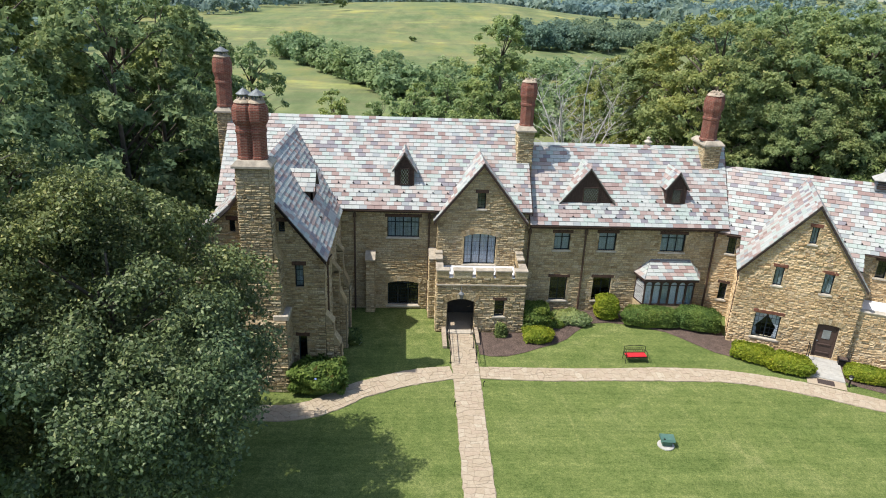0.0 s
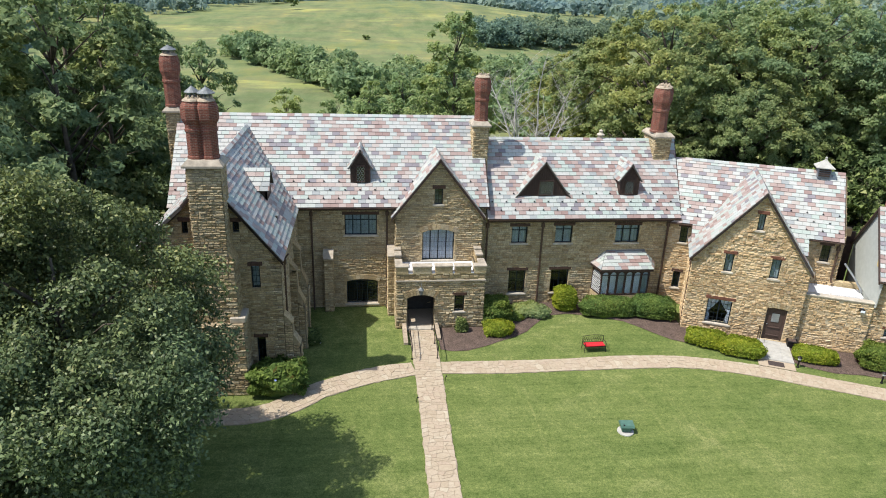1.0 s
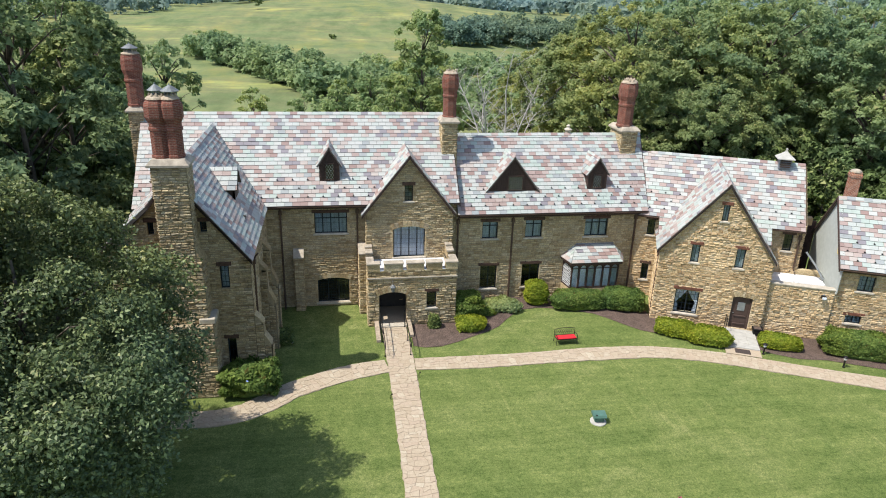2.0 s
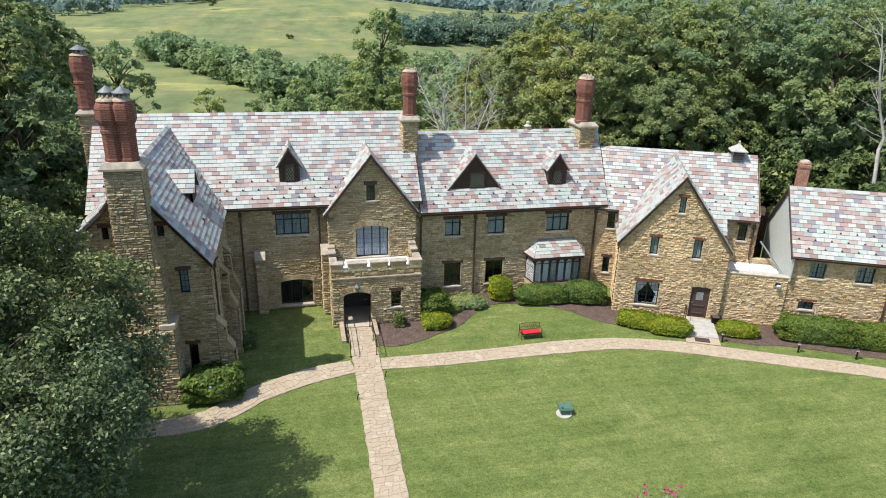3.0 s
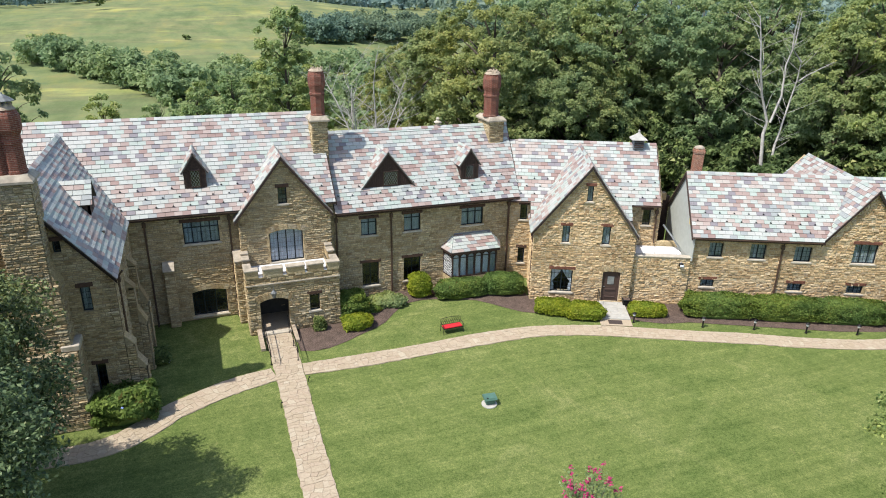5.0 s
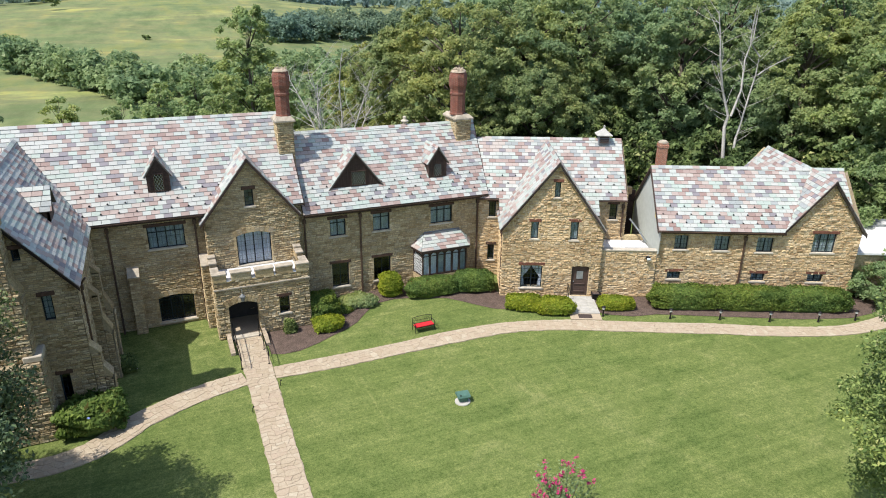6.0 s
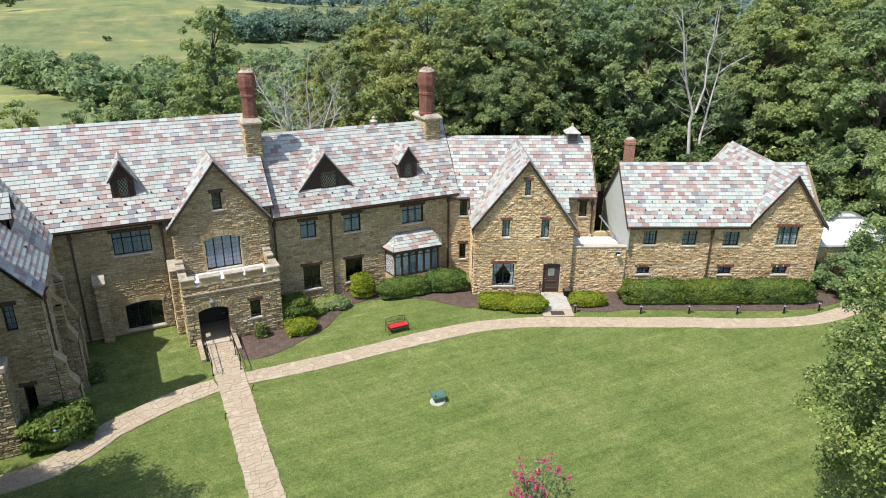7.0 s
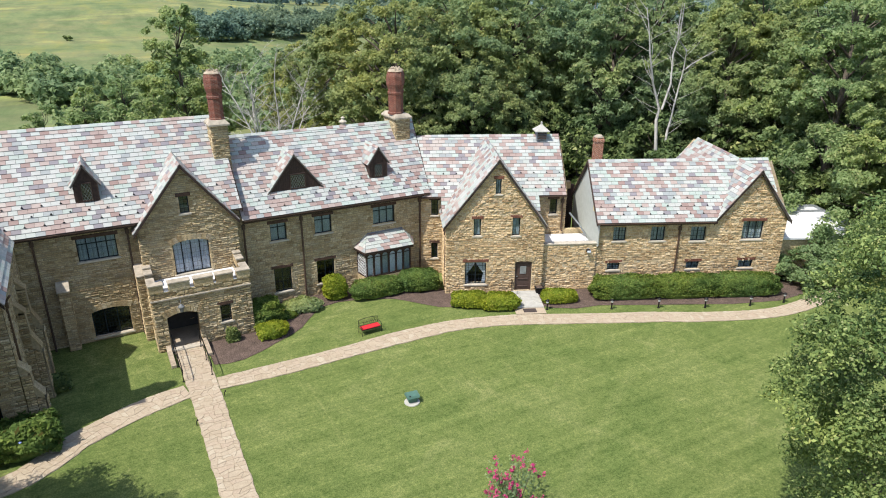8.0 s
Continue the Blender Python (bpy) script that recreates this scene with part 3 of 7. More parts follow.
def ridge_caps(roof, a, b, spread=0.16, drop=0.14, step=0.42):
    """Overlapping saddle slates along a ridge from a to b."""
    a, b = Vector(a), Vector(b)
    d = (b - a).normalized()
    side = Vector((-d.y, d.x, 0)).normalized()
    n = max(1, int((b - a).length / step))
    sh = Shape()
    rng = random.Random(int(a.x * 31 + a.y * 17))
    for i in range(n):
        p = a + (b - a) * i / n
        q = a + (b - a) * (i + 1) / n - d * 0.008
        z = Vector((0, 0, 0.055 + rng.uniform(-0.006, 0.006)))
        for sgn in (-1, 1):
            w = side * spread * sgn - Vector((0, 0, drop))
            t = Vector((0, 0, 0.025))
            sh.add([p + z, q + z, q + w + z, p + w + z, p + z - t, q + z - t, q + w + z - t, p + w + z - t],
                   [(0, 1, 2, 3) if sgn < 0 else (3, 2, 1, 0), (2, 3, 7, 6), (0, 3, 7, 4), (1, 2, 6, 5)])
    return sh.make("ridge_slates", SLATE, roof, "row of saddle ridge slates", "stuff")


def gutter(house, a, b, r=0.07):
    a, b = Vector(a), Vector(b)
    d = (b - a).normalized()
    side = Vector((d.y, -d.x, 0))
    sh = Shape()
    ring = [(-r, 0.0), (-r * 0.8, -r * 0.7), (0, -r), (r * 0.8, -r * 0.7), (r, 0.0), (r * 0.85, 0.0), (0, -r * 0.8), (-r * 0.85, 0.0)]
    pts = [a + side * x + Vector((0, 0, z)) for x, z in ring]
    sh.prism(pts, b - a)
    return sh.make("gutter", PIPE, house, "dark brown half-round gutter")


def downpipe(house, x, y, z0, z1, out=(0, -1)):
    sh = Shape()
    ox, oy = out
    sh.box(x - 0.05, x + 0.05, y - 0.05, y + 0.05, z0 + 0.1, z1 - 0.45, 0.015)
    sh.box(x - 0.10, x + 0.10, y - 0.09, y + 0.09, z1 - 0.5, z1 - 0.22, 0.03)
    sh.tube([(x, y, z1 - 0.3), (x + ox * 0.1, y + oy * 0.1, z1 - 0.1), (x + ox * 0.22, y + oy * 0.22, z1 + 0.05)], [0.045] * 3, 6)
    sh.tube([(x, y, z0 + 0.14), (x + ox * 0.06, y + oy * 0.06, z0 + 0.05), (x + ox * 0.2, y + oy * 0.2, z0 + 0.02)], [0.05] * 3, 6)
    z = z0 + 0.8
    while z < z1 - 0.6:
        sh.box(x - 0.065, x + 0.065, y - 0.06, y + 0.06, z, z + 0.06, 0.01)
        z += 1.6
    return sh.make("downpipe", PIPE, house, "square brown metal downpipe")


def wall_frame(start, n):
    n = Vector((n[0], n[1], 0)).normalized()
    return Matrix(((-n.y, -n.x, 0, start[0]), (n.x, -n.y, 0, start[1]), (0, 0, 1, 0), (0, 0, 0, 1)))


def window(house, start, n, s0, s1, z0, z1, cols=2, rows=0, transom=0.0, lintel=LINTEL, sill=LIMESTONE, lattice=None,
           curtain=None, arch=0.0, deep=0.10, surround=True, bars=None, bar=0.008, bar_mat=None):
    """A steel casement set back in its opening. The local frame: x along the wall, y inwards, z up."""
    m = wall_frame(start, n)
    w, h = s1 - s0, z1 - z0
    t = 0.05
    win = Shape().hoop(s0, s1, z0, z1, t, deep, deep + 0.07).make("window", STEEL, house, "dark steel casement window")
    win.matrix_basis = m
    for i in range(1, cols):
        x = s0 + w * i / cols
        Shape().box(x - 0.03, x + 0.03, deep + 0.004, deep + 0.066, z0 + t, z1 - t, 0.006).make("mullion", STEEL, win)
    if transom:
        Shape().box(s0 + t, s1 - t, deep + 0.008, deep + 0.062, transom - 0.025, transom + 0.025, 0.006).make("transom", STEEL, win)
    zs = [z0 + t, transom, z1 - t] if transom else [z0 + t, z1 - t]
    for i in range(cols):
        xa, xb = s0 + w * i / cols + 0.03, s0 + w * (i + 1) / cols - 0.03
        for za, zb in zip(zs, zs[1:]):
            Shape().box(xa, xb, deep + 0.03, deep + 0.038, za, zb, 0.0).make("pane", GLASS, win).visible_shadow = False
    lead = Shape()
    if lattice == "diamond":
        step = 0.16
        for i in range(-int(h / step) - 1, int(w / step) + 2):
            for sg in (1, -1):
                x0 = s0 + i * step if sg > 0 else s1 - i * step
                pts = []
                for x, z in ((x0, z0), (x0 + sg * h * 0.75, z1)):
                    pts.append((x, z))
                (xa, za), (xb, zb) = pts
                lo, hi = min(xa, xb), max(xa, xb)
                a, b = max(lo, s0 + t), min(hi, s1 - t)
                if b - a < 0.03:
                    continue
                zz = lambda x: za + (zb - za) * (x - xa) / (xb - xa)
                lead.tube([(a, deep + 0.02, zz(a)), (b, deep + 0.02, zz(b))], [0.007, 0.007], 4)
    elif bars:
        nx, nz = bars
        for i in range(1, nx):
            x = s0 + w * i / nx
            lead.box(x - bar, x + bar, deep + 0.014, deep + 0.028, z0 + t, z1 - t, 0.0)
        for i in range(1, nz):
            z = z0 + h * i / nz
            lead.box(s0 + t, s1 - t, deep + 0.012, deep + 0.026, z - bar, z + bar, 0.0)
    if lead.v:
        lead.make("leading", bar_mat or (ZINC if lattice else STEEL), win, "thin lead glazing bars", "stuff")
    if lintel:
        Shape().box(s0 - 0.14, s1 + 0.14, -0.055, 0.2, z1 - 0.01, z1 + 0.19, 0.02).make("lintel", lintel, win, "rough-sawn brown timber lintel")
    if sill:
        Shape().box(s0 - 0.1, s1 + 0.1, -0.08, deep + 0.06, z0 - 0.11, z0 + 0.005, 0.02).make("sill", sill, win, "pale dressed stone sill")
    if surround:
        rng = random.Random(int(s0 * 100) + int(z0 * 10))
        for xa, sg in ((s0, -1), (s1, 1)):
            z = z0
            while z < z1 - 0.06:
                hh = min(rng.uniform(0.22, 0.4), z1 - z)
                ww = rng.uniform(0.08, 0.2)
                Shape().box(min(xa, xa + sg * ww), max(xa, xa + sg * ww), -0.035, 0.12, z + 0.008, z + hh - 0.008, 0.012).make("jamb_stone", STONE_PIECE, win)
                z += hh
    if curtain == "swags":
        # white curtains tied back to both jambs
        for xa, sg in ((s0, 1), (s1, -1)):
            c = Shape()
            rows = [(0.0, 0.48), (0.15, 0.44), (0.35, 0.30), (0.52, 0.14), (0.58, 0.11), (0.75, 0.17), (1.0, 0.20)]
            pts = []
            for q, f in rows:
                pts += [Vector((xa + sg * w * f * k / 8, deep + 0.09 + 0.02 * (k % 2), z1 - h * q)) for k in range(9)]
            fs = [(r * 9 + k, r * 9 + k + 1, r * 9 + k + 10, r * 9 + k + 9) for r in range(len(rows) - 1) for k in range(8)]
            o = len(pts)
            c.add(pts + [p + Vector((0, 0.012, 0)) for p in pts], fs + [tuple(i + o for i in f)[::-1] for f in fs])
            c.make("curtain", CURTAIN, win, "white curtain tied back to the side")
    elif curtain:
        c = Shape()
        k = max(8, int(w / 0.05))
        for i in range(k):
            xa, xb = s0 + w * i / k, s0 + w * (i + 1) / k
            ya = deep + 0.085 + 0.015 * math.sin(i * 1.9)
            yb = deep + 0.085 + 0.015 * math.sin((i + 1) * 1.9)
            c.add([(xa, ya, z0), (xb, yb, z0), (xb, yb, z1), (xa, ya, z1), (xa, ya + 0.01, z0), (xb, yb + 0.01, z0), (xb, yb + 0.01, z1), (xa, ya + 0.01, z1)],
                  [(0, 1, 2, 3), (7, 6, 5, 4)])
        c.make("curtain", curtain, win, "folded curtain behind the glass")
    if arch:
        # segmental head: a stone infill with a curved underside
        a = Shape()
        ring = [(s0 - 0.02, z1 + 0.02)] + [(s0 + w * i / 10, z1 - arch + arch * (1 - (2 * i / 10 - 1) ** 2)) for i in range(11)] + [(s1 + 0.02, z1 + 0.02)]
        a.prism([Vector((x, -0.02, z)) for x, z in ring], (0, deep, 0))
        a.make("arch_head", STONE_PIECE, win, "low segmental stone arch")
        for i in range(9):
            t0, t1 = i / 9, (i + 1) / 9 - 0.01
            up = lambda t, r: (s0 - 0.1 + (w + 0.2) * t + (t - 0.5) * r * 0.9, z1 - arch + arch * (1 - (2 * t - 1) ** 2) + r)
            pts = [up(t0, 0.0), up(t1, 0.0), up(t1, 0.30), up(t0, 0.30)]
            Shape().prism([Vector((x, -0.06, z)) for x, z in pts], (0, 0.08, 0)).make("voussoir", STONE_PIECE, win)
    return win


def octagon_shaft(chimney, x, y, z0, z1, r, label="octagonal red brick chimney shaft", crown=1.24):
    h = z1 - z0
    prof = [(r * 1.08, z0), (r * 1.08, z0 + 0.12), (r, z0 + 0.16), (r, z0 + h * 0.46), (r * 1.10, z0 + h * 0.48), (r * 1.10, z0 + h * 0.52), (r * 1.02, z0 + h * 0.54),
            (r * 1.04, z0 + h * 0.60), (r * (0.3 + 0.7 * crown), z0 + h * 0.66), (r * crown, z0 + h * 0.70), (r * crown, z0 + h * 0.88), (r * (0.3 + 0.7 * crown), z0 + h * 0.93), (r * 1.08, z0 + h * 0.97), (r * 1.05, z1)]
    sh = Shape().lathe(x, y, prof)
    shaft = sh.make("shaft", BRICK, chimney, label)
    top = Shape().lathe(x, y, [(r * 1.10, z1 - 0.01), (r * 0.98, z1 + 0.05), (r * 0.62, z1 + 0.13), (r * 0.42, z1 + 0.14), (r * 0.40, z1 + 0.02)], 10)
    rng = random.Random(int(x * 100))
    for k in range(7):
        a = k * 0.9 + rng.uniform(-0.2, 0.2)
        q = r * rng.uniform(0.45, 0.8)
        s = rng.uniform(0.04, 0.085)
        top.lathe(x + math.cos(a) * q, y + math.sin(a) * q, [(s, z1 + 0.05), (s * 0.95, z1 + rng.uniform(0.12, 0.2)), (s * 0.4, z1 + 0.22)], 5)
    top.make("flaunching", MORTARCAP, chimney, "broken pale mortar cap", "stuff")
    return shaft


def chimney_hood(chimney, x, y, z, r):
    sh = Shape().lathe(x, y, [(r * 0.55, z), (r * 0.55, z + 0.10), (r * 0.5, z + 0.10)], 12)
    for k in range(4):
        a = k * math.pi / 2 + 0.4
        sh.tube([(x + math.cos(a) * r * 0.55, y + math.sin(a) * r * 0.55, z + 0.08), (x + math.cos(a) * r * 0.6, y + math.sin(a) * r * 0.6, z + 0.24)], [0.02, 0.02], 4)
    sh.lathe(x, y, [(r * 1.05, z + 0.20), (r * 1.08, z + 0.23), (r * 0.5, z + 0.37), (0.03, z + 0.46), (0.02, z + 0.52)], 12)
    return sh.make("hood", HOODMETAL, chimney, "conical weathered metal chimney hood", smooth=False)


def stack(house, x0, x1, y0, y1, z0, z1, seed, cap=0.14, label="square rubble-stone chimney stack with stone cap"):
    """A stone stack: rubble on four sides and a spreading cap."""
    ch = Shape().box(x0 + 0.05, x1 - 0.05, y0 + 0.05, y1 - 0.05, z0, z1, 0.02).make("chimney", MORTAR, house, label)
    w, d = x1 - x0, y1 - y0
    for st, n, ln, k in (((x0, y0), (0, -1), w, 0), ((x1, y0), (1, 0), d, 1), ((x1, y1), (0, 1), w, 2), ((x0, y1), (-1, 0), d, 3)):
        stone_wall(ch, st, n, ln, [(0, z1), (ln, z1)], base=z0, thick=0.05, seed=seed + k, name="chimney_face", run=(0.16, 0.45), flat=True)
    c = cap
    bm = [(x0 - c, y0 - c), (x1 + c, y0 - c), (x1 + c, y1 + c), (x0 - c, y1 + c)]
    s = Shape()
    lo = [Vector((x, y, z1)) for x, y in bm]
    hi = [Vector((x, y, z1 + 0.09)) for x, y in bm]
    tp = [Vector((x0 + 0.05, y0 + 0.05, z1 + 0.30)), Vector((x1 - 0.05, y0 + 0.05, z1 + 0.30)), Vector((x1 - 0.05, y1 - 0.05, z1 + 0.30)), Vector((x0 + 0.05, y1 - 0.05, z1 + 0.30))]
    fs = [(3, 2, 1, 0)] + [(i, (i + 1) % 4, 4 + (i + 1) % 4, 4 + i) for i in range(4)] + [(4 + i, 4 + (i + 1) % 4, 8 + (i + 1) % 4, 8 + i) for i in range(4)] + [(8, 9, 10, 11)]
    s.add(lo + hi + tp, fs)
    s.make("cap", CAPSTONE, ch, "weathered spreading stone cap")
    return ch


def rake_board(house, a, b, t=0.06, h=0.16, out=(0, -1, 0)):
    a, b = Vector(a), Vector(b)
    d = Vector(out) * t
    z = Vector((0, 0, -h))
    Shape().prism([a, b, b + z, a + z], d).make("bargeboard", TIMBER, house, "dark brown bargeboard")


def dormer(house, x0, x1, yf, zb, ze, za, y_back_ridge, y_back_eave, win, seed):
    """A gabled dormer that stands on a pitch: front wall of dark boards with a latticed window, cheeks and two slated pitches."""
    xm = (x0 + x1) / 2
    f = Shape()
    f.prism([Vector((x0, yf, zb)), Vector((x1, yf, zb)), Vector((x1, yf, ze)), Vector((xm, yf, za - 0.06)), Vector((x0, yf, ze))], (0, 0.1, 0))
    if ze > zb + 0.1:
        for x, w in ((x0, 0.08), (x1 - 0.08, 0.08)):
            f.prism([Vector((x, yf + 0.1, zb)), Vector((x, yf + 0.1, ze)), Vector((x, y_back_eave, ze))], (w, 0, 0))
    d = f.make("dormer", TIMBER, house, "small gabled dormer of dark boards")
    n = int((x1 - x0) / 0.14)
    battens = Shape()
    for i in range(1, n):
        x = x0 + (x1 - x0) * i / n
        top = ze + (za - ze) * (1 - abs(x - xm) / ((x1 - x0) / 2)) - 0.1
        if top > zb + 0.1:
            battens.box(x - 0.012, x + 0.012, yf - 0.015, yf + 0.01, zb + 0.03, top, 0.004)
    battens.make("battens", TIMBER, d, "thin upright cover battens", "stuff")
    o = 0.12
    dx = (x1 - x0) / 2
    k = (za - ze) / dx
    eo = 0.14
    slope(d, (x0 - eo, y_back_eave, ze - eo * k), (x0 - eo, yf - o, ze - eo * k), (xm, yf - o, za), (xm, y_back_ridge, za), seed=seed, deck=0.06)
    slope(d, (x1 + eo, yf - o, ze - eo * k), (x1 + eo, y_back_eave, ze - eo * k), (xm, y_back_ridge, za), (xm, yf - o, za), seed=seed + 1, deck=0.06)
    ridge_caps(d, (xm, yf - o, za), (xm, y_back_ridge, za), 0.1, 0.11)
    w0, w1, wz0, wz1 = win
    fr = Shape()
    for a, b, c, e in ((w0 - .05, w0, wz0, wz1), (w1, w1 + .05, wz0, wz1), (w0 - .05, w1 + .05, wz0 - .06, wz0), (w0 - .05, w1 + .05, wz1, wz1 + .06)):
        fr.box(a, b, yf - 0.06, yf + 0.01, c, e, 0.008)
    wf = fr.make("window", TIMBER, d, "latticed dormer window")
    Shape().box(w0, w1, yf - 0.022, yf - 0.012, wz0, wz1, 0).make("pane", GLASS, d)
    lead = Shape()
    step, h, w = 0.15, wz1 - wz0, w1 - w0
    for i in range(-int(h / step) - 2, int(w / step) + 2):
        for sg in (1, -1):
            xa = w0 + i * step if sg > 0 else w1 - i * step
            xb = xa + sg * h * 0.62
            lo, hi = max(min(xa, xb), w0), min(max(xa, xb), w1)
            if hi - lo < 0.03:
                continue
            zz = lambda x: wz0 + (wz1 - wz0) * (x - xa) / (xb - xa)
            lead.tube([(lo, yf - 0.03, zz(lo)), (hi, yf - 0.03, zz(hi))], [0.009, 0.009], 4)
    lead.make("leading", ZINC, d, "diamond lead lattice")
    return d

# ---- ground ----


def height(x, y):
    """The land: level round the house, falling to a valley behind it and rising to far hills."""
    r = math.hypot(x, y)
    step = lambda v, a, b: min(1, max(0, (v - a) / (b - a))) ** 2 * (3 - 2 * min(1, max(0, (v - a) / (b - a))))
    z = -8.5 * step(y, 16, 95) + 6.0 * step(y, 230, 420) + 46 * step(y, 900, 1900)
    # the hay field climbs a broad rounded hill
    z += 13.5 * math.exp(-((x - 45) / 165) ** 2) * step(y, 250, 560) * (1 - 0.9 * step(y, 560, 820))
    z -= 4.0 * step(x, 60, 140) * step(y, -20, 40)
    n = noise.noise(Vector((x / 160, y / 160, 0.3))) * 3.0 * step(r, 90, 300) + noise.noise(Vector((x / 700, y / 700, 4.0))) * 14 * step(r, 500, 1500)
    return z + n - 0.02


def build_ground():
    def axis(near, cells, far):
        a = [i * near for i in range(cells)]
        while a[-1] < far:
            a.append(a[-1] * 1.075 + near)
        return a
    pos = axis(2.5, 26, 3800)
    xs = sorted({-p for p in pos} | set(pos))
    verts = [(x, y, height(x, y)) for y in xs for x in xs]
    n = len(xs)
    faces = [(j * n + i, j * n + i + 1, (j + 1) * n + i + 1, (j + 1) * n + i) for j in range(n - 1) for i in range(n - 1)]
    ob = link_mesh("ground", verts, faces, GROUND, smooth=True)
    return tagged(ob, "mown green lawn running into meadows and hay fields", "ground", kind="structure")


build_ground()

# ---- the main house ----
FRONT, LEFT, RIGHT, BACK = (0, -1), (-1, 0), (1, 0), (0, 1)

main = thing("manor_house", "long two-storey tan stone manor house with slate roof", "house")
MX0, MX1, MY1 = -10.6, 7.15, 8.2
op = lambda s0, a: (a[0] - s0, a[1] - s0, a[2], a[3])
w_up, w_arch = (-1.2, 0.68, 4.68, 5.95), (-1.15, 0.72, 0.22, 1.86)
stone_wall(main, (-3.9, 0), FRONT, MX1 + 3.9, [(0, 6.75), (MX1 + 3.9, 6.75)], [op(-3.9, w_up), op(-3.9, w_arch)], pieces=(0.3, 5.6, 2.2, 4.3), seed=11)
stone_wall(main, (MX0, MY1), LEFT, MY1, [(0, 6.75), (4.1, 10.85), (MY1, 6.75)], seed=12)
stone_wall(main, (MX1, 0), RIGHT, MY1, [(0, 6.75), (4.1, 10.85), (MY1, 6.75)], base=5.4, seed=13)
stone_wall(main, (MX0, 0), FRONT, 0.9, [(0, 6.75), (0.9, 6.75)], seed=14)
stone_wall(main, (MX1, MY1), BACK, MX1 - MX0, [(0, 6.75), (MX1 - MX0, 6.75)], seed=15, course=(0.3, 0.5), run=(0.6, 1.4))
window(main, (0, 0), FRONT, *w_up, cols=4, transom=5.6, curtain=CURTAIN_DIM, bars=(8, 2), bar=0.005)
window(main, (0, 0), FRONT, *w_arch, cols=3, lintel=None, arch=0.16, bars=(12, 8), deep=0.18)
slope(main, (-10.95, -0.4, 6.5), (7.25, -0.4, 6.5), (7.25, 4.1, 11.0), (-10.95, 4.1, 11.0), pieces=(10.6, 16.6, 1.1, 5.2), seed=21, guards=3)
slope(main, (7.25, 8.6, 6.5), (-10.95, 8.6, 6.5), (-10.95, 4.1, 11.0), (7.25, 4.1, 11.0), seed=22)
ridge_caps(main, (-10.95, 4.1, 11.0), (7.25, 4.1, 11.0))
gutter(main, (-3.75, -0.45, 6.47), (1.75, -0.45, 6.47))
gutter(main, (6.9, -0.45, 6.47), (7.25, -0.45, 6.47))
rake_board(main, (7.25, -0.4, 6.47), (7.25, 4.1, 10.97), out=(1, 0, 0))
Shape().box(-3.8, 1.7, -0.36, 0.02, 6.3, 6.46, 0.01).make("soffit", TIMBER, main, "dark timber eaves board")
for x in (-3.1, 1.27, 7.28):
    downpipe(main, x, -0.08, 0.0, 6.4 if x < 7 else 5.6)
dormer(main, -0.83, 0.33, 0.72, 7.58, 8.72, 9.62, 3.0, 2.3, (-0.46, -0.02, 7.75, 8.62), 31)

# front gable
GY = -0.55
up_c, slit_c = (3.33, 5.22, 3.25, 5.2), (3.98, 4.46, 6.72, 7.68)
stone_wall(main, (1.75, GY), FRONT, 5.15, [(0, 6.1), (2.5, 9.27), (5.15, 6.0)], [op(1.75, up_c), op(1.75, slit_c)], base=0.0, seed=41, pieces=(0.1, 5.0, 5.25, 6.7), thick=0.45)
stone_wall(main, (1.75, 0), LEFT, 0.55, [(0, 6.1), (0.55, 6.1)], seed=42, thick=0.3)
stone_wall(main, (6.9, GY), RIGHT, 0.55, [(0, 6.1), (0.55, 6.1)], seed=43, thick=0.3)
window(main, (0, GY), FRONT, *up_c, cols=4, curtain=CURTAIN, lintel=None, arch=0.2, bars=(8, 7), deep=0.12, bar=0.005, bar_mat=LEAD)
window(main, (0, GY), FRONT, *slit_c, cols=1, bars=(2, 4))
slope(main, (1.5, -0.1, 5.98), (1.5, GY - 0.25, 5.98), (4.24, GY - 0.25, 9.45), (4.24, 2.62, 9.45), seed=44)
slope(main, (6.98, GY - 0.25, 5.98), (6.98, -0.1, 5.98), (4.24, 2.62, 9.45), (4.24, GY - 0.25, 9.45), seed=45)
ridge_caps(main, (4.24, GY - 0.25, 9.45), (4.24, 2.6, 9.45), 0.12, 0.15)
rake_board(main, (1.5, GY - 0.2, 5.93), (4.24, GY - 0.2, 9.40))
rake_board(main, (4.24, GY - 0.2, 9.40), (6.98, GY - 0.2, 5.93))


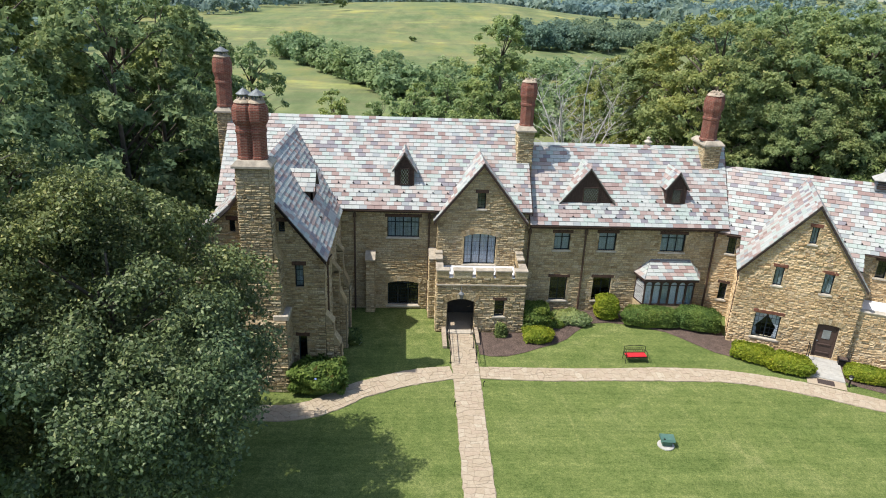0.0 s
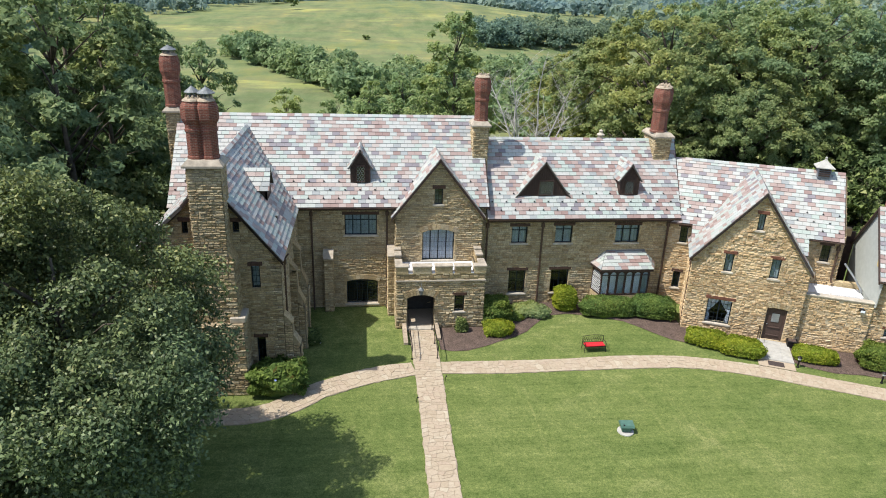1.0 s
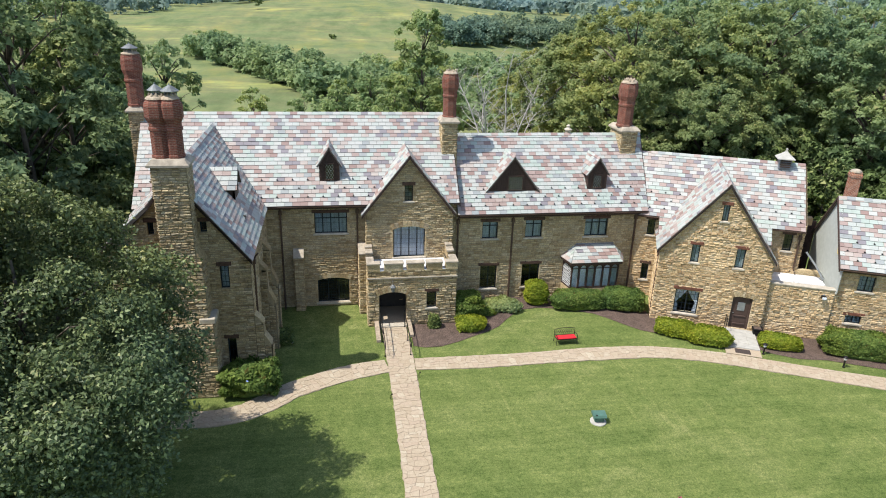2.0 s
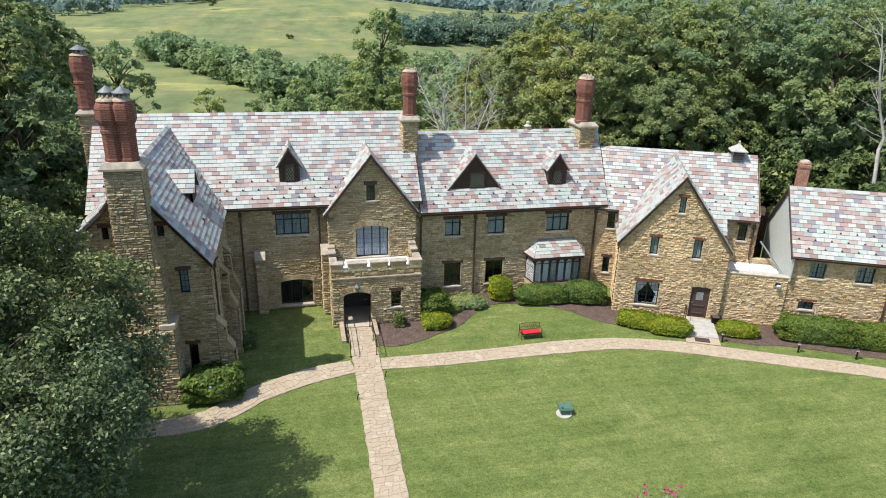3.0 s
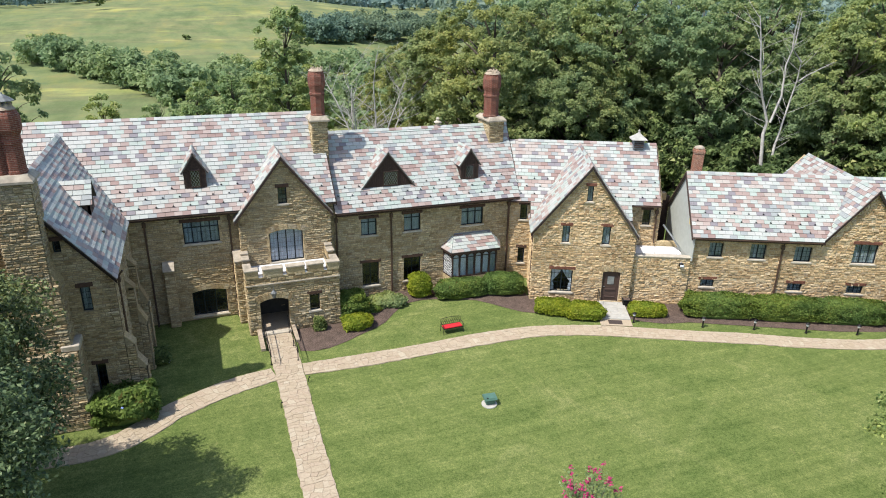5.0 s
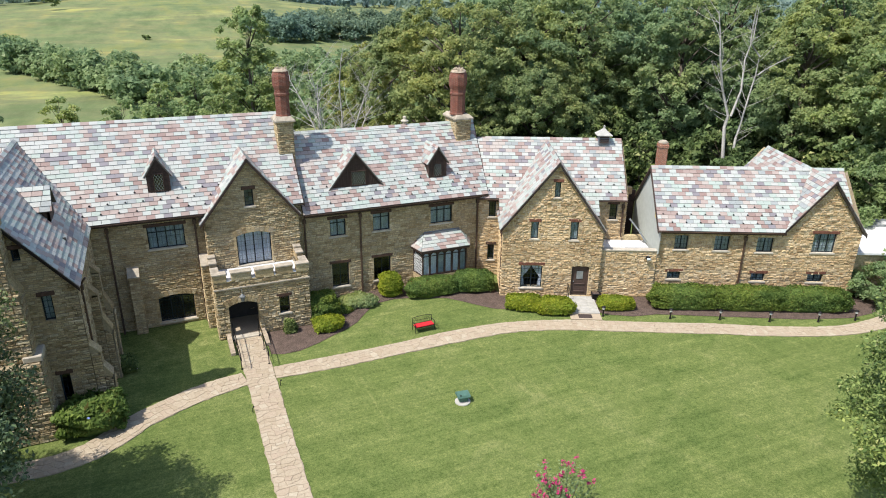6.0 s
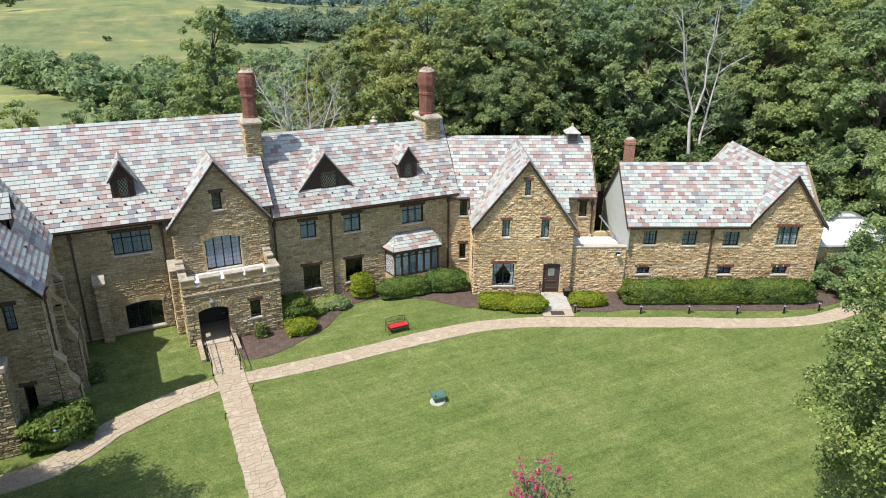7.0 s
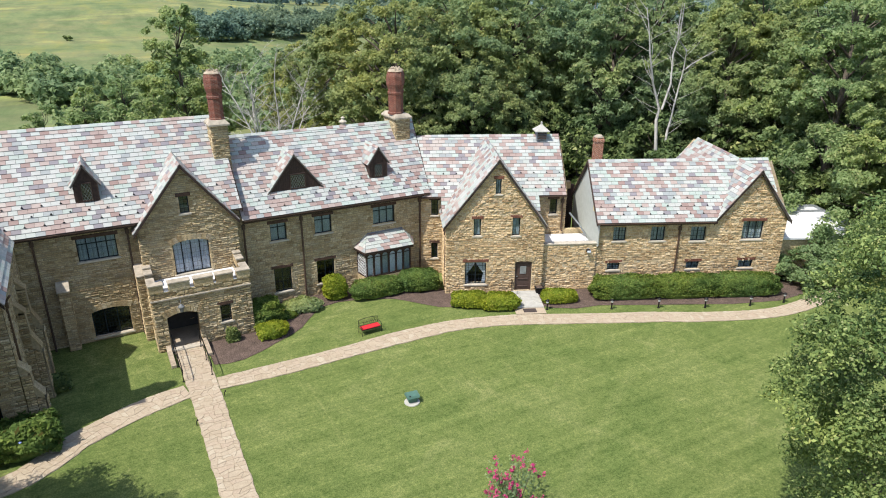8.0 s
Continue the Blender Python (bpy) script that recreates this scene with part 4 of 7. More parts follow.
def buttress(house, x0, x1, y0, z1, depth, seed, y_wall=0.0, cap=CAPSTONE, drop=0.45):
    """A stone pier against a front wall with a sloping cap."""
    w = x1 - x0
    b = Shape().box(x0 + 0.03, x1 - 0.03, y_wall - depth + 0.03, y_wall, 0, z1 - drop, 0.01).make("buttress", MORTAR, house, "stone buttress with sloping cap")
    stone_wall(b, (x0, y_wall - depth), FRONT, w, [(0, z1 - drop), (w, z1 - drop)], seed=seed, flat=True, thick=0.03, run=(0.2, 0.5))
    stone_wall(b, (x0, y_wall), LEFT, depth, [(0, z1 - drop), (depth, z1 - drop)], seed=seed + 1, flat=True, thick=0.03, run=(0.2, 0.5))
    stone_wall(b, (x1, y_wall - depth), RIGHT, depth, [(0, z1 - drop), (depth, z1 - drop)], seed=seed + 2, flat=True, thick=0.03, run=(0.2, 0.5))
    s = Shape().prism([Vector((x0 - 0.04, y_wall - depth - 0.06, z1 - drop)), Vector((x0 - 0.04, y_wall, z1 - drop)), Vector((x0 - 0.04, y_wall, z1)),
                       Vector((x0 - 0.04, y_wall - depth - 0.06, z1 - drop + 0.06))], (w + 0.08, 0, 0))
    s.make("cap", cap, b, "pale sloping capstone")
    return b


buttress(main, -2.44, -1.92, 0, 3.85, 0.6, 51)
buttress(main, 1.30, 1.72, 0, 4.1, 1.3, 55, drop=0.3)

# porch with battlements
PX0, PX1, PY = 1.70, 6.75, -2.95
p_door, p_win = (2.33, 3.88, 0.0, 2.12), (5.04, 5.6, 1.03, 2.05)
porch = stone_wall(main, (PX0, PY), FRONT, PX1 - PX0, [(0, 3.42), (PX1 - PX0, 3.42)], [op(PX0, p_door), op(PX0, p_win)], seed=61,
                   pieces=(0, 5.1, 0.4, 2.9), course=(0.10, 0.21), run=(0.16, 0.52), proud=(0.015, 0.06), label="rough stone porch front")
stone_wall(main, (PX0, 0), LEFT, -PY, [(0, 3.42), (-PY, 3.42)], [(2.05, 2.75, 0.95, 2.05)], seed=62, course=(0.14, 0.24))
stone_wall(main, (PX1, PY), RIGHT, -PY, [(0, 3.42), (-PY, 3.42)], seed=63, course=(0.14, 0.24))
window(main, (0, PY), FRONT, *p_win, cols=1, bars=(2, 3))
Shape().box(PX0 - 0.04, PX1 + 0.04, PY - 0.09, PY + 0.02, 2.93, 3.03, 0.02).make("string_course", CAPSTONE, main, "thin projecting stone band")
Shape().box(PX0 + 0.35, PX1 - 0.35, PY + 0.35, GY - 0.01, 3.02, 3.16, 0.01).make("porch_roof", MEMBRANE, main, "flat white porch roof")
Shape().box(PX0 + 0.3, PX1 - 0.3, PY + 0.2, GY + 1.2, 0.0, 0.06, 0.01).make("porch_floor", FLAG, main, "stone porch floor")
# dark sheet over the gable wall paints the porch's inner shade
Shape().box(PX0 + 0.4, PX1 - 0.4, GY - 0.05, GY - 0.01, 0.06, 3.05, 0.0).make("porch_back", DARKROOM, main, "dark sheet standing in for the porch's inner shade")
MERLONS = ((1.66, 2.37), (2.62, 3.68), (3.88, 4.86), (5.0, 5.9), (6.08, 6.79))
for i, (a, b) in enumerate(MERLONS):
    m = Shape().box(a, b, PY - 0.05, PY + 0.33, 3.40, 3.80, 0.02).make("merlon", STONE_PIECE, main, "stone battlement block")
    Shape().box(a - 0.03, b + 0.03, PY - 0.09, PY + 0.37, 3.80, 3.90, 0.02).make("merlon_cap", CAPSTONE, m, "weathered coping stone")
for a, b in zip(MERLONS, MERLONS[1:]):
    Shape().box(a[1], b[0], PY - 0.04, PY + 0.36, 3.40, 3.47, 0.015).make("crenel_sill", MEMBRANE, main, "white membrane in a battlement gap")
for x in (PX0 - 0.04, PX1 - 0.34):
    for k, (a, b) in enumerate(((-2.55, -1.95), (-1.6, -1.0), (-0.95, -0.6))):
        m = Shape().box(x, x + 0.38, a, b, 3.40, 3.80 + 0.12 * k, 0.02).make("merlon", STONE_PIECE, main, "stone battlement block")
        Shape().box(x - 0.03, x + 0.41, a - 0.03, b + 0.03, 3.80 + 0.12 * k, 3.90 + 0.12 * k, 0.02).make("merlon_cap", CAPSTONE, m, "weathered coping stone")
    Shape().box(x, x + 0.38, -2.6, -0.57, 3.38, 3.46, 0.015).make("coping", CAPSTONE, main, "weathered parapet coping")
# arched head of the porch opening
a = Shape()
ring = [(p_door[0] - 0.02, 2.14)] + [(p_door[0] + 1.55 * i / 12, 2.12 - 0.22 * (2 * i / 12 - 1) ** 2) for i in range(13)] + [(p_door[1] + 0.02, 2.14)]
a.prism([Vector((x, PY - 0.02, z)) for x, z in ring], (0, 0.4, 0))
a.make("arch_head", STONE_PIECE, main, "low stone arch over the porch opening")
for i in range(11):
    t0, t1 = i / 11, (i + 1) / 11 - 0.012
    up = lambda t, r: (p_door[0] - 0.08 + 1.71 * t + (t - 0.5) * r * 1.1, 2.12 - 0.22 * (2 * t - 1) ** 2 + r)
    Shape().prism([Vector((x, PY - 0.07, z)) for x, z in (up(t0, 0), up(t1, 0), up(t1, 0.36), up(t0, 0.36))], (0, 0.1, 0)).make("voussoir", STONE_PIECE, porch)

# chimneys of the main house
c = stack(main, -11.55, -10.78, 3.6, 4.5, 0.0, 11.1, 71)
octagon_shaft(c, -11.13, 4.05, 11.4, 14.3, 0.46)
chimney_hood(c, -11.13, 4.05, 14.38, 0.42)
c = stack(main, 6.5, 7.4, 1.95, 3.15, 8.0, 10.76, 76)
octagon_shaft(c, 6.98, 2.5, 11.0, 13.6, 0.41)

# ---- the cross wing ----
wing = thing("house_wing", "gabled stone cross wing with a large external chimney", "house wing")
WX0, WX1, WY = -9.95, -3.92, -7.9
WM, WZ = -6.95, 10.45
wins = [(-5.29, -4.89, 4.96, 6.1), (-5.25, -4.85, 0.95, 2.36), (-5.95, -5.66, 7.74, 8.26), (-8.16, -7.9, 7.7, 8.28)]
stone_wall(wing, (WX0, WY), FRONT, WX1 - WX0, [(0, 7.15), (1.95, 8.93), (WM - WX0, 10.3), (WX1 - WX0, 6.5)], [op(WX0, w) for w in wins], seed=81, pieces=(3.9, 6.0, 0.4, 6.0))
stone_wall(wing, (WX1, WY), RIGHT, -WY, [(0, 6.5), (-WY, 6.5)], seed=82)
stone_wall(wing, (WX0, 0), LEFT, -WY, [(0, 7.1), (-WY, 7.1)], seed=83)
# the upper window gets an added grey curtain only to lighten its pane
for w in wins:
    window(wing, (0, WY), FRONT, *w, cols=1, bars=(2, 4), lintel=LINTEL, sill=None, curtain=CURTAIN_DIM if w[2] == 4.96 else None)
# the west pitch kicks out to a flatter foot
slope(wing, (-8.05, 1.5, 9.06), (-8.05, WY - 0.3, 9.06), (WM, WY - 0.3, WZ), (WM, 3.55, WZ), seed=84)
slope(wing, (-10.15, -0.2, 7.14), (-10.15, WY - 0.42, 7.14), (-8.05, WY - 0.3, 9.06), (-8.05, 1.5, 9.06), seed=88)
slope(wing, (-3.78, WY - 0.3, 6.4), (-3.78, -0.35, 6.4), (WM, 3.55, WZ), (WM, WY - 0.3, WZ), pieces=(0.3, 6.5, 0.2, 4.2), seed=85)
ridge_caps(wing, (WM, WY - 0.3, WZ), (WM, 3.5, WZ))
rake_board(wing, (-10.15, WY - 0.24, 7.06), (-8.05, WY - 0.24, 8.98))
rake_board(wing, (-8.05, WY - 0.24, 8.98), (WM, WY - 0.24, WZ - 0.05))
rake_board(wing, (WM, WY - 0.24, WZ - 0.05), (-3.78, WY - 0.24, 6.35))
downpipe(wing, WX1 + 0.06, WY + 0.8, 0.3, 6.3, (1, 0))
# dormer on the east pitch
wd = Shape()
wd.prism([Vector((-4.95, -3.75, 7.75)), Vector((-4.95, -2.35, 7.75)), Vector((-4.95, -2.35, 8.65)), Vector((-4.95, -3.05, 9.45)), Vector((-4.95, -3.75, 8.65))], (-0.1, 0, 0))
wd.prism([Vector((-4.95, -3.75, 7.75)), Vector((-4.95, -3.75, 8.65)), Vector((-5.7, -3.75, 8.65))], (0, 0.06, 0))
wd.prism([Vector((-4.95, -2.41, 7.75)), Vector((-4.95, -2.41, 8.65)), Vector((-5.7, -2.41, 8.65))], (0, 0.06, 0))
wd = wd.make("dormer", TIMBER, wing, "small gabled dormer of dark boards")
slope(wd, (-5.75, -3.9, 8.5), (-4.8, -3.9, 8.5), (-4.8, -3.05, 9.5), (-6.45, -3.05, 9.5), seed=86, deck=0.06)
slope(wd, (-4.8, -2.2, 8.5), (-5.75, -2.2, 8.5), (-6.45, -3.05, 9.5), (-4.8, -3.05, 9.5), seed=87, deck=0.06)

# external chimney
ch = Shape().box(-7.63, -5.85, -8.85, -7.9, 0, 6.7, 0.01).make("chimney", MORTAR, wing, "tall external stone chimney with stepped shoulders")
stone_wall(ch, (-7.68, -8.9), FRONT, 1.88, [(0, 6.7), (1.88, 6.7)], seed=91, flat=True, thick=0.05, course=(0.08, 0.20), proud=(0.015, 0.07))
stone_wall(ch, (-7.68, -7.9), LEFT, 1.0, [(0, 6.7), (1.0, 6.7)], seed=92, flat=True, thick=0.05)
stone_wall(ch, (-5.80, -8.9), RIGHT, 1.0, [(0, 6.7), (1.0, 6.7)], seed=93, flat=True, thick=0.05)
for x0, x1, zz0, zz1 in ((-7.68, -7.44, 6.7, 7.2), (-6.06, -5.80, 7.3, 6.7)):
    Shape().prism([Vector((x0, -8.9, 6.68)), Vector((x1, -8.9, 6.68)), Vector((x1, -8.9, zz1)), Vector((x0, -8.9, zz0))], (0, 1.0, 0)).make("shoulder", STONE_PIECE, ch, "sloping stone shoulder")
Shape().box(-6.2, -5.5, -9.05, -8.0, 3.72, 3.98, 0.03).make("ledge", LIMESTONE, ch, "white stone ledge")
Shape().box(-8.0, -5.60, -9.2, -7.9, 0, 3.7, 0.03).make("plinth", MORTAR, ch)
stone_wall(ch, (-8.05, -9.25), FRONT, 2.5, [(0, 3.7), (2.5, 3.7)], seed=94, flat=True, thick=0.05, course=(0.08, 0.20), proud=(0.015, 0.07))
stone_wall(ch, (-5.55, -9.25), RIGHT, 1.35, [(0, 3.7), (1.35, 3.7)], seed=95, flat=True, thick=0.05)
c = stack(wing, -7.46, -6.04, -8.9, -7.75, 6.7, 10.98, 96)
octagon_shaft(c, -7.06, -8.35, 11.26, 13.7, 0.36, crown=1.36)
octagon_shaft(c, -6.50, -8.35, 11.26, 13.7, 0.36, crown=1.36)
chimney_hood(c, -7.06, -8.15, 13.78, 0.30)
chimney_hood(c, -6.46, -8.35, 13.78, 0.34)


def side_buttress(house, x, y, w, reach, z1, seed):
    """A buttress on the wing's flank, stepping in as it rises."""
    b = Shape().prism([Vector((x, y, 0)), Vector((x + reach, y, 0)), Vector((x + reach * 0.9, y, z1 * 0.55)), Vector((x + reach * 0.55, y, z1 * 0.68)), Vector((x + reach * 0.5, y, z1 - 0.45)), Vector((x, y, z1))], (0, w, 0))
    b = b.make("buttress", MORTAR, house, "stepped stone buttress with pale sloping caps")
    stone_wall(b, (x, y), FRONT, reach * 0.5, [(0, z1 - 0.4), (reach * 0.5, z1 - 0.45)], seed=seed, flat=True, thick=0.02, run=(0.15, 0.35))
    stone_wall(b, (x + reach * 0.5, y), FRONT, reach * 0.42, [(0, z1 * 0.55), (reach * 0.42, z1 * 0.5)], seed=seed + 1, flat=True, thick=0.02, run=(0.12, 0.25))
    stone_wall(b, (x + reach, y), RIGHT, w, [(0, z1 * 0.5), (w, z1 * 0.5)], seed=seed + 2, flat=True, thick=0.02, run=(0.2, 0.4))
    for pa, pb in (((x + reach * 0.95, z1 * 0.54), (x + reach * 0.5, z1 * 0.70)), ((x + reach * 0.53, z1 - 0.46), (x - 0.0, z1 + 0.03))):
        Shape().prism([Vector((pa[0], y - 0.03, pa[1])), Vector((pb[0], y - 0.03, pb[1])), Vector((pb[0], y - 0.03, pb[1] + 0.05)), Vector((pa[0] + 0.03, y - 0.03, pa[1] + 0.03))], (0, w + 0.06, 0)).make("cap", STONE_PIECE, b, "weathered sloping capstone")
    return b


for y, z, k in ((-7.9, 3.5, 101), (-5.0, 5.0, 105), (-2.9, 5.3, 109)):
    side_buttress(wing, WX1, y, 0.5, 0.75, z, k)

# ---- the lower range ----
rng2 = thing("house_range", "lower two-storey stone range with dormers and bay window", "house wing")
SX0, SX1 = 7.15, 18.8
sw = [(8.8, 9.76, 4.06, 5.16), (11.5, 12.57, 4.06, 5.2), (15.33, 16.82, 4.04, 5.2), (8.8, 9.86, 0.72, 2.28), (11.48, 12.6, 0.75, 2.3)]
stone_wall(rng2, (SX0, 0), FRONT, SX1 - SX0, [(0, 5.95), (SX1 - SX0, 5.95)], [op(SX0, w) for w in sw], seed=121, pieces=(0.2, 6.2, 2.4, 3.95), course=(0.10, 0.19))
stone_wall(rng2, (19.6, 7.3), BACK, 19.6 - SX0, [(0, 5.95), (19.6 - SX0, 5.95)], seed=122, course=(0.3, 0.5), run=(0.6, 1.4))
for k, w in enumerate(sw):
    window(rng2, (0, 0), FRONT, *w, cols=3 if k == 2 else 2, transom=w[3] - 0.28 if k < 3 else 0, curtain=CURTAIN_DIM if k < 3 else None, bars=(4, 5) if k > 2 else None)
slope(rng2, (7.2, -0.4, 5.75), (19.2, -0.4, 5.75), (19.9, 3.63, 9.78), (7.2, 3.63, 9.78), pieces=(3.0, 9.2, 1.1, 5.2), seed=123, guards=3)
slope(rng2, (20.6, 7.66, 5.75), (7.2, 7.66, 5.75), (7.2, 3.63, 9.78), (19.9, 3.63, 9.78), seed=124)
ridge_caps(rng2, (7.3, 3.63, 9.78), (19.9, 3.63, 9.78))
gutter(rng2, (7.3, -0.45, 5.72), (19.2, -0.45, 5.72))
Shape().box(7.3, 18.8, -0.36, 0.02, 5.52, 5.68, 0.01).make("soffit", TIMBER, rng2, "dark timber eaves board")
rake_board(rng2, (19.2, -0.4, 5.72), (19.9, 3.63, 9.75), out=(1, 0, 0))
for x in (10.68, 18.62):
    downpipe(rng2, x, -0.08, 0.0, 5.6)
dormer(rng2, 9.03, 12.41, 0.68, 6.8, 6.82, 8.98, 3.0, 0.72, (10.45, 11.3, 6.95, 7.75), 131)
dormer(rng2, 15.5, 16.72, 0.72, 6.84, 7.98, 8.85, 2.75, 2.05, (15.85, 16.35, 7.0, 7.75), 135)

# bay window
BY = -1.1
bay = Shape().prism([Vector((14.12, 0, 0)), Vector((14.35, BY, 0)), Vector((17.42, BY, 0)), Vector((17.92, 0, 0))], (0, 0, 0.95)).make("bay_window", STONE, rng2, "canted bay window with arched lights")
roof_pts = [Vector((13.95, 0, 2.74)), Vector((14.22, BY - 0.18, 2.74)), Vector((17.55, BY - 0.18, 2.74)), Vector((18.1, 0, 2.74))]
tl, tr = Vector((14.85, 0, 3.5)), Vector((17.35, 0, 3.5))
slope(rng2, roof_pts[1], roof_pts[2], tr, tl, seed=141, deck=0.06)
slope(rng2, roof_pts[0], roof_pts[1], tl + Vector((0.001, -0.001, 0)), tl, seed=142, deck=0.06)
slope(rng2, roof_pts[2], roof_pts[3], tr, tr + Vector((-0.001, -0.001, 0)), seed=143, deck=0.06)
Shape().prism([p + Vector((0, 0, -0.14)) for p in roof_pts], (0, 0, 0.12)).make("bay_eaves", TIMBER, bay, "dark timber eaves")
Shape().tube([tl + Vector((0, -0.03, 0.04)), tr + Vector((0, -0.03, 0.04))], [0.05, 0.05], 6).make("flashing", LEAD, bay)


def bay_side(a, b, lights, lattice):
    """One face of the bay: posts, arched lights with glass and curtains."""
    a, b = Vector((*a, 0)), Vector((*b, 0))
    d = (b - a).normalized()
    n = Vector((d.y, -d.x, 0))
    m = Matrix(((d.x, -n.x, 0, a.x), (d.y, -n.y, 0, a.y), (0, 0, 1, 0), (0, 0, 0, 1)))
    L = (b - a).length
    f = Shape()
    z0, z1 = 0.95, 2.6
    f.box(0, L, 0, 0.1, z0, z0 + 0.1, 0.01)
    f.box(0, L, 0, 0.1, z1 - 0.06, z1, 0.01)
    for i in range(lights + 1):
        x = L * i / lights
        f.box(max(0, x - 0.06), min(L, x + 0.06), -0.01, 0.09, z0 + 0.1, z1 - 0.06, 0.01)
    for i in range(lights):
        xa, xb = L * i / lights + 0.06, L * (i + 1) / lights - 0.06
        r = (xb - xa) / 2
        zc = z1 - 0.1 - r
        for sg, xe in ((-1, xa), (1, xb)):
            ring = [Vector((xe, 0.0, z1 - 0.06))] + [Vector((xa + r + sg * r * math.cos(t), 0.0, zc + r * math.sin(t))) for t in (0, 0.4, 0.8, 1.2, 1.57)] + [Vector((xa + r, 0.0, z1 - 0.06))]
            f.prism(ring, (0, 0.06, 0))
        f.box(xa, xb, 0.01, 0.05, zc - 0.03, zc + 0.01, 0.004)
    fr = f.make("bay_frame", TIMBER, bay, "dark frame with round-arched lights")
    fr.matrix_basis = m
    for i in range(lights):
        xa, xb = L * i / lights + 0.05, L * (i + 1) / lights - 0.05
        p = Shape().box(xa, xb, 0.03, 0.038, z0 + 0.08, z1 - 0.08, 0).make("pane", GLASS, bay)
        p.matrix_basis = m
        p.visible_shadow = False
        if lattice:
            continue
        c = Shape()
        for k in range(6):
            u0, u1 = xa + (xb - xa) * k / 6, xa + (xb - xa) * (k + 1) / 6
            q0, q1 = 0.08 + 0.015 * (k % 2), 0.08 + 0.015 * ((k + 1) % 2)
            c.add([(u0, q0, z0), (u1, q1, z0), (u1, q1, z1 - 0.05), (u0, q0, z1 - 0.05)], [(0, 1, 2, 3)])
        c = c.make("curtain", CURTAIN if i % 3 < 2 else CURTAIN_DIM, bay, "pale curtain behind the glass")
        c.matrix_basis = m
    if lattice:
        g = Shape()
        for i in range(-10, 12):
            for sg in (1, -1):
                xa0 = i * 0.14 if sg > 0 else L - i * 0.14
                xb0 = xa0 + sg * 1.0
                lo, hi = max(min(xa0, xb0), 0.07), min(max(xa0, xb0), L - 0.07)
                if hi - lo > 0.04:
                    zz = lambda x: 1.05 + 1.35 * (x - xa0) / (xb0 - xa0)
                    g.tube([(lo, 0.018, zz(lo)), (hi, 0.018, zz(hi))], [0.010, 0.010], 4)
        g = g.make("leading", WHITE, bay, "white diamond lattice")
        g.matrix_basis = m


bay_side((14.14, 0), (14.35, BY), 1, True)
bay_side((14.35, BY), (17.42, BY), 6, False)
bay_side((17.42, BY), (17.90, 0), 1, True)

c = stack(rng2, 18.2, 19.22, 2.53, 4.4, 7.6, 10.08, 151)
octagon_shaft(c, 18.5, 3.15, 10.34, 13.08, 0.46)
octagon_shaft(c, 18.84, 3.75, 10.34, 13.08, 0.46)
c = Shape().box(14.87, 15.17, 3.62, 3.92, 9.3, 9.98, 0.03).make("ridge_vent", CAPSTONE, rng2, "small pale stone ridge vent")
Shape().lathe(15.02, 3.77, [(0.27, 9.98), (0.27, 10.03), (0.12, 10.12), (0.11, 10.24), (0.15, 10.26), (0.03, 10.34)], 6).make("vent_cap", LIMESTONE, c)

# ---- the gabled wing, turned towards the lawn ----
TURN = pose(18.74, -3.4, 0, 0, 0, -24.5)
gw = thing("house_wing", "gabled tan stone wing with a brown door", "house wing", TURN)
V0 = -0.25
gws = [(1.7, 2.15, 3.9, 5.0), (4.1, 4.58, 3.86, 5.02), (2.98, 3.32, 6.55, 7.5), (1.22, 2.55, 0.62, 2.15)]
gdoor = (4.4, 5.46, 0.1, 2.14)
stone_wall(gw, (0, V0), FRONT, 6.15, [(0, 4.6), (3.12, 8.55), (6.15, 4.6)], [*gws, gdoor], gold=True, seed=161, pieces=(0.1, 6.1, 2.5, 3.8), course=(0.10, 0.19), run=(0.14, 0.40), proud=(0.012, 0.055))
stone_wall(gw, (0, 3.1), LEFT, 3.35, [(0, 4.6), (3.35, 4.6)], gold=True, seed=162)
stone_wall(gw, (6.15, V0), RIGHT, 3.35, [(0, 4.6), (3.35, 4.6)], gold=True, seed=163)
gwl = [(-0.72, -0.28, 4.15, 5.2), (-0.72, -0.3, 1.1, 2.2)]
stone_wall(gw, (-1.5, 3.1), FRONT, 1.5, [(0, 5.75), (1.5, 5.75)], [op(-1.5, w) for w in gwl], gold=True, seed=164)
gwr = (7.15, 7.65, 4.1, 5.15)
stone_wall(gw, (6.15, 3.1), FRONT, 2.1, [(0, 5.75), (2.1, 5.75)], [op(6.15, gwr)], gold=True, seed=165)
stone_wall(gw, (8.25, 3.1), RIGHT, 6.0, [(0, 5.75), (3.0, 8.7), (6.0, 5.75)], gold=True, seed=166)
stone_wall(gw, (8.25, 9.1), BACK, 9.0, [(0, 5.75), (9.0, 5.75)], seed=167, course=(0.3, 0.5), run=(0.6, 1.4))
for w in gws:
    window(gw, (0, V0), FRONT, *w, cols=2 if w[1] - w[0] > 1 else 1, lintel=LINTEL_RED, bars=(6, 5) if w[1] - w[0] > 1 else (2, 1), curtain="swags" if w[1] - w[0] > 1 else CURTAIN_DIM)
for w in gwl:
    window(gw, (0, 3.1), FRONT, *w, cols=1, bars=(2, 3), surround=False)
window(gw, (0, 3.1), FRONT, *gwr, cols=1, bars=(2, 3))
slope(gw, (-1.6, 2.75, 5.5), (8.15, 2.75, 5.5), (8.15, 6.06, 8.81), (-1.6, 6.06, 8.81), pieces=(6.6, 9.7, 0.2, 4.5), seed=171, guards=3)
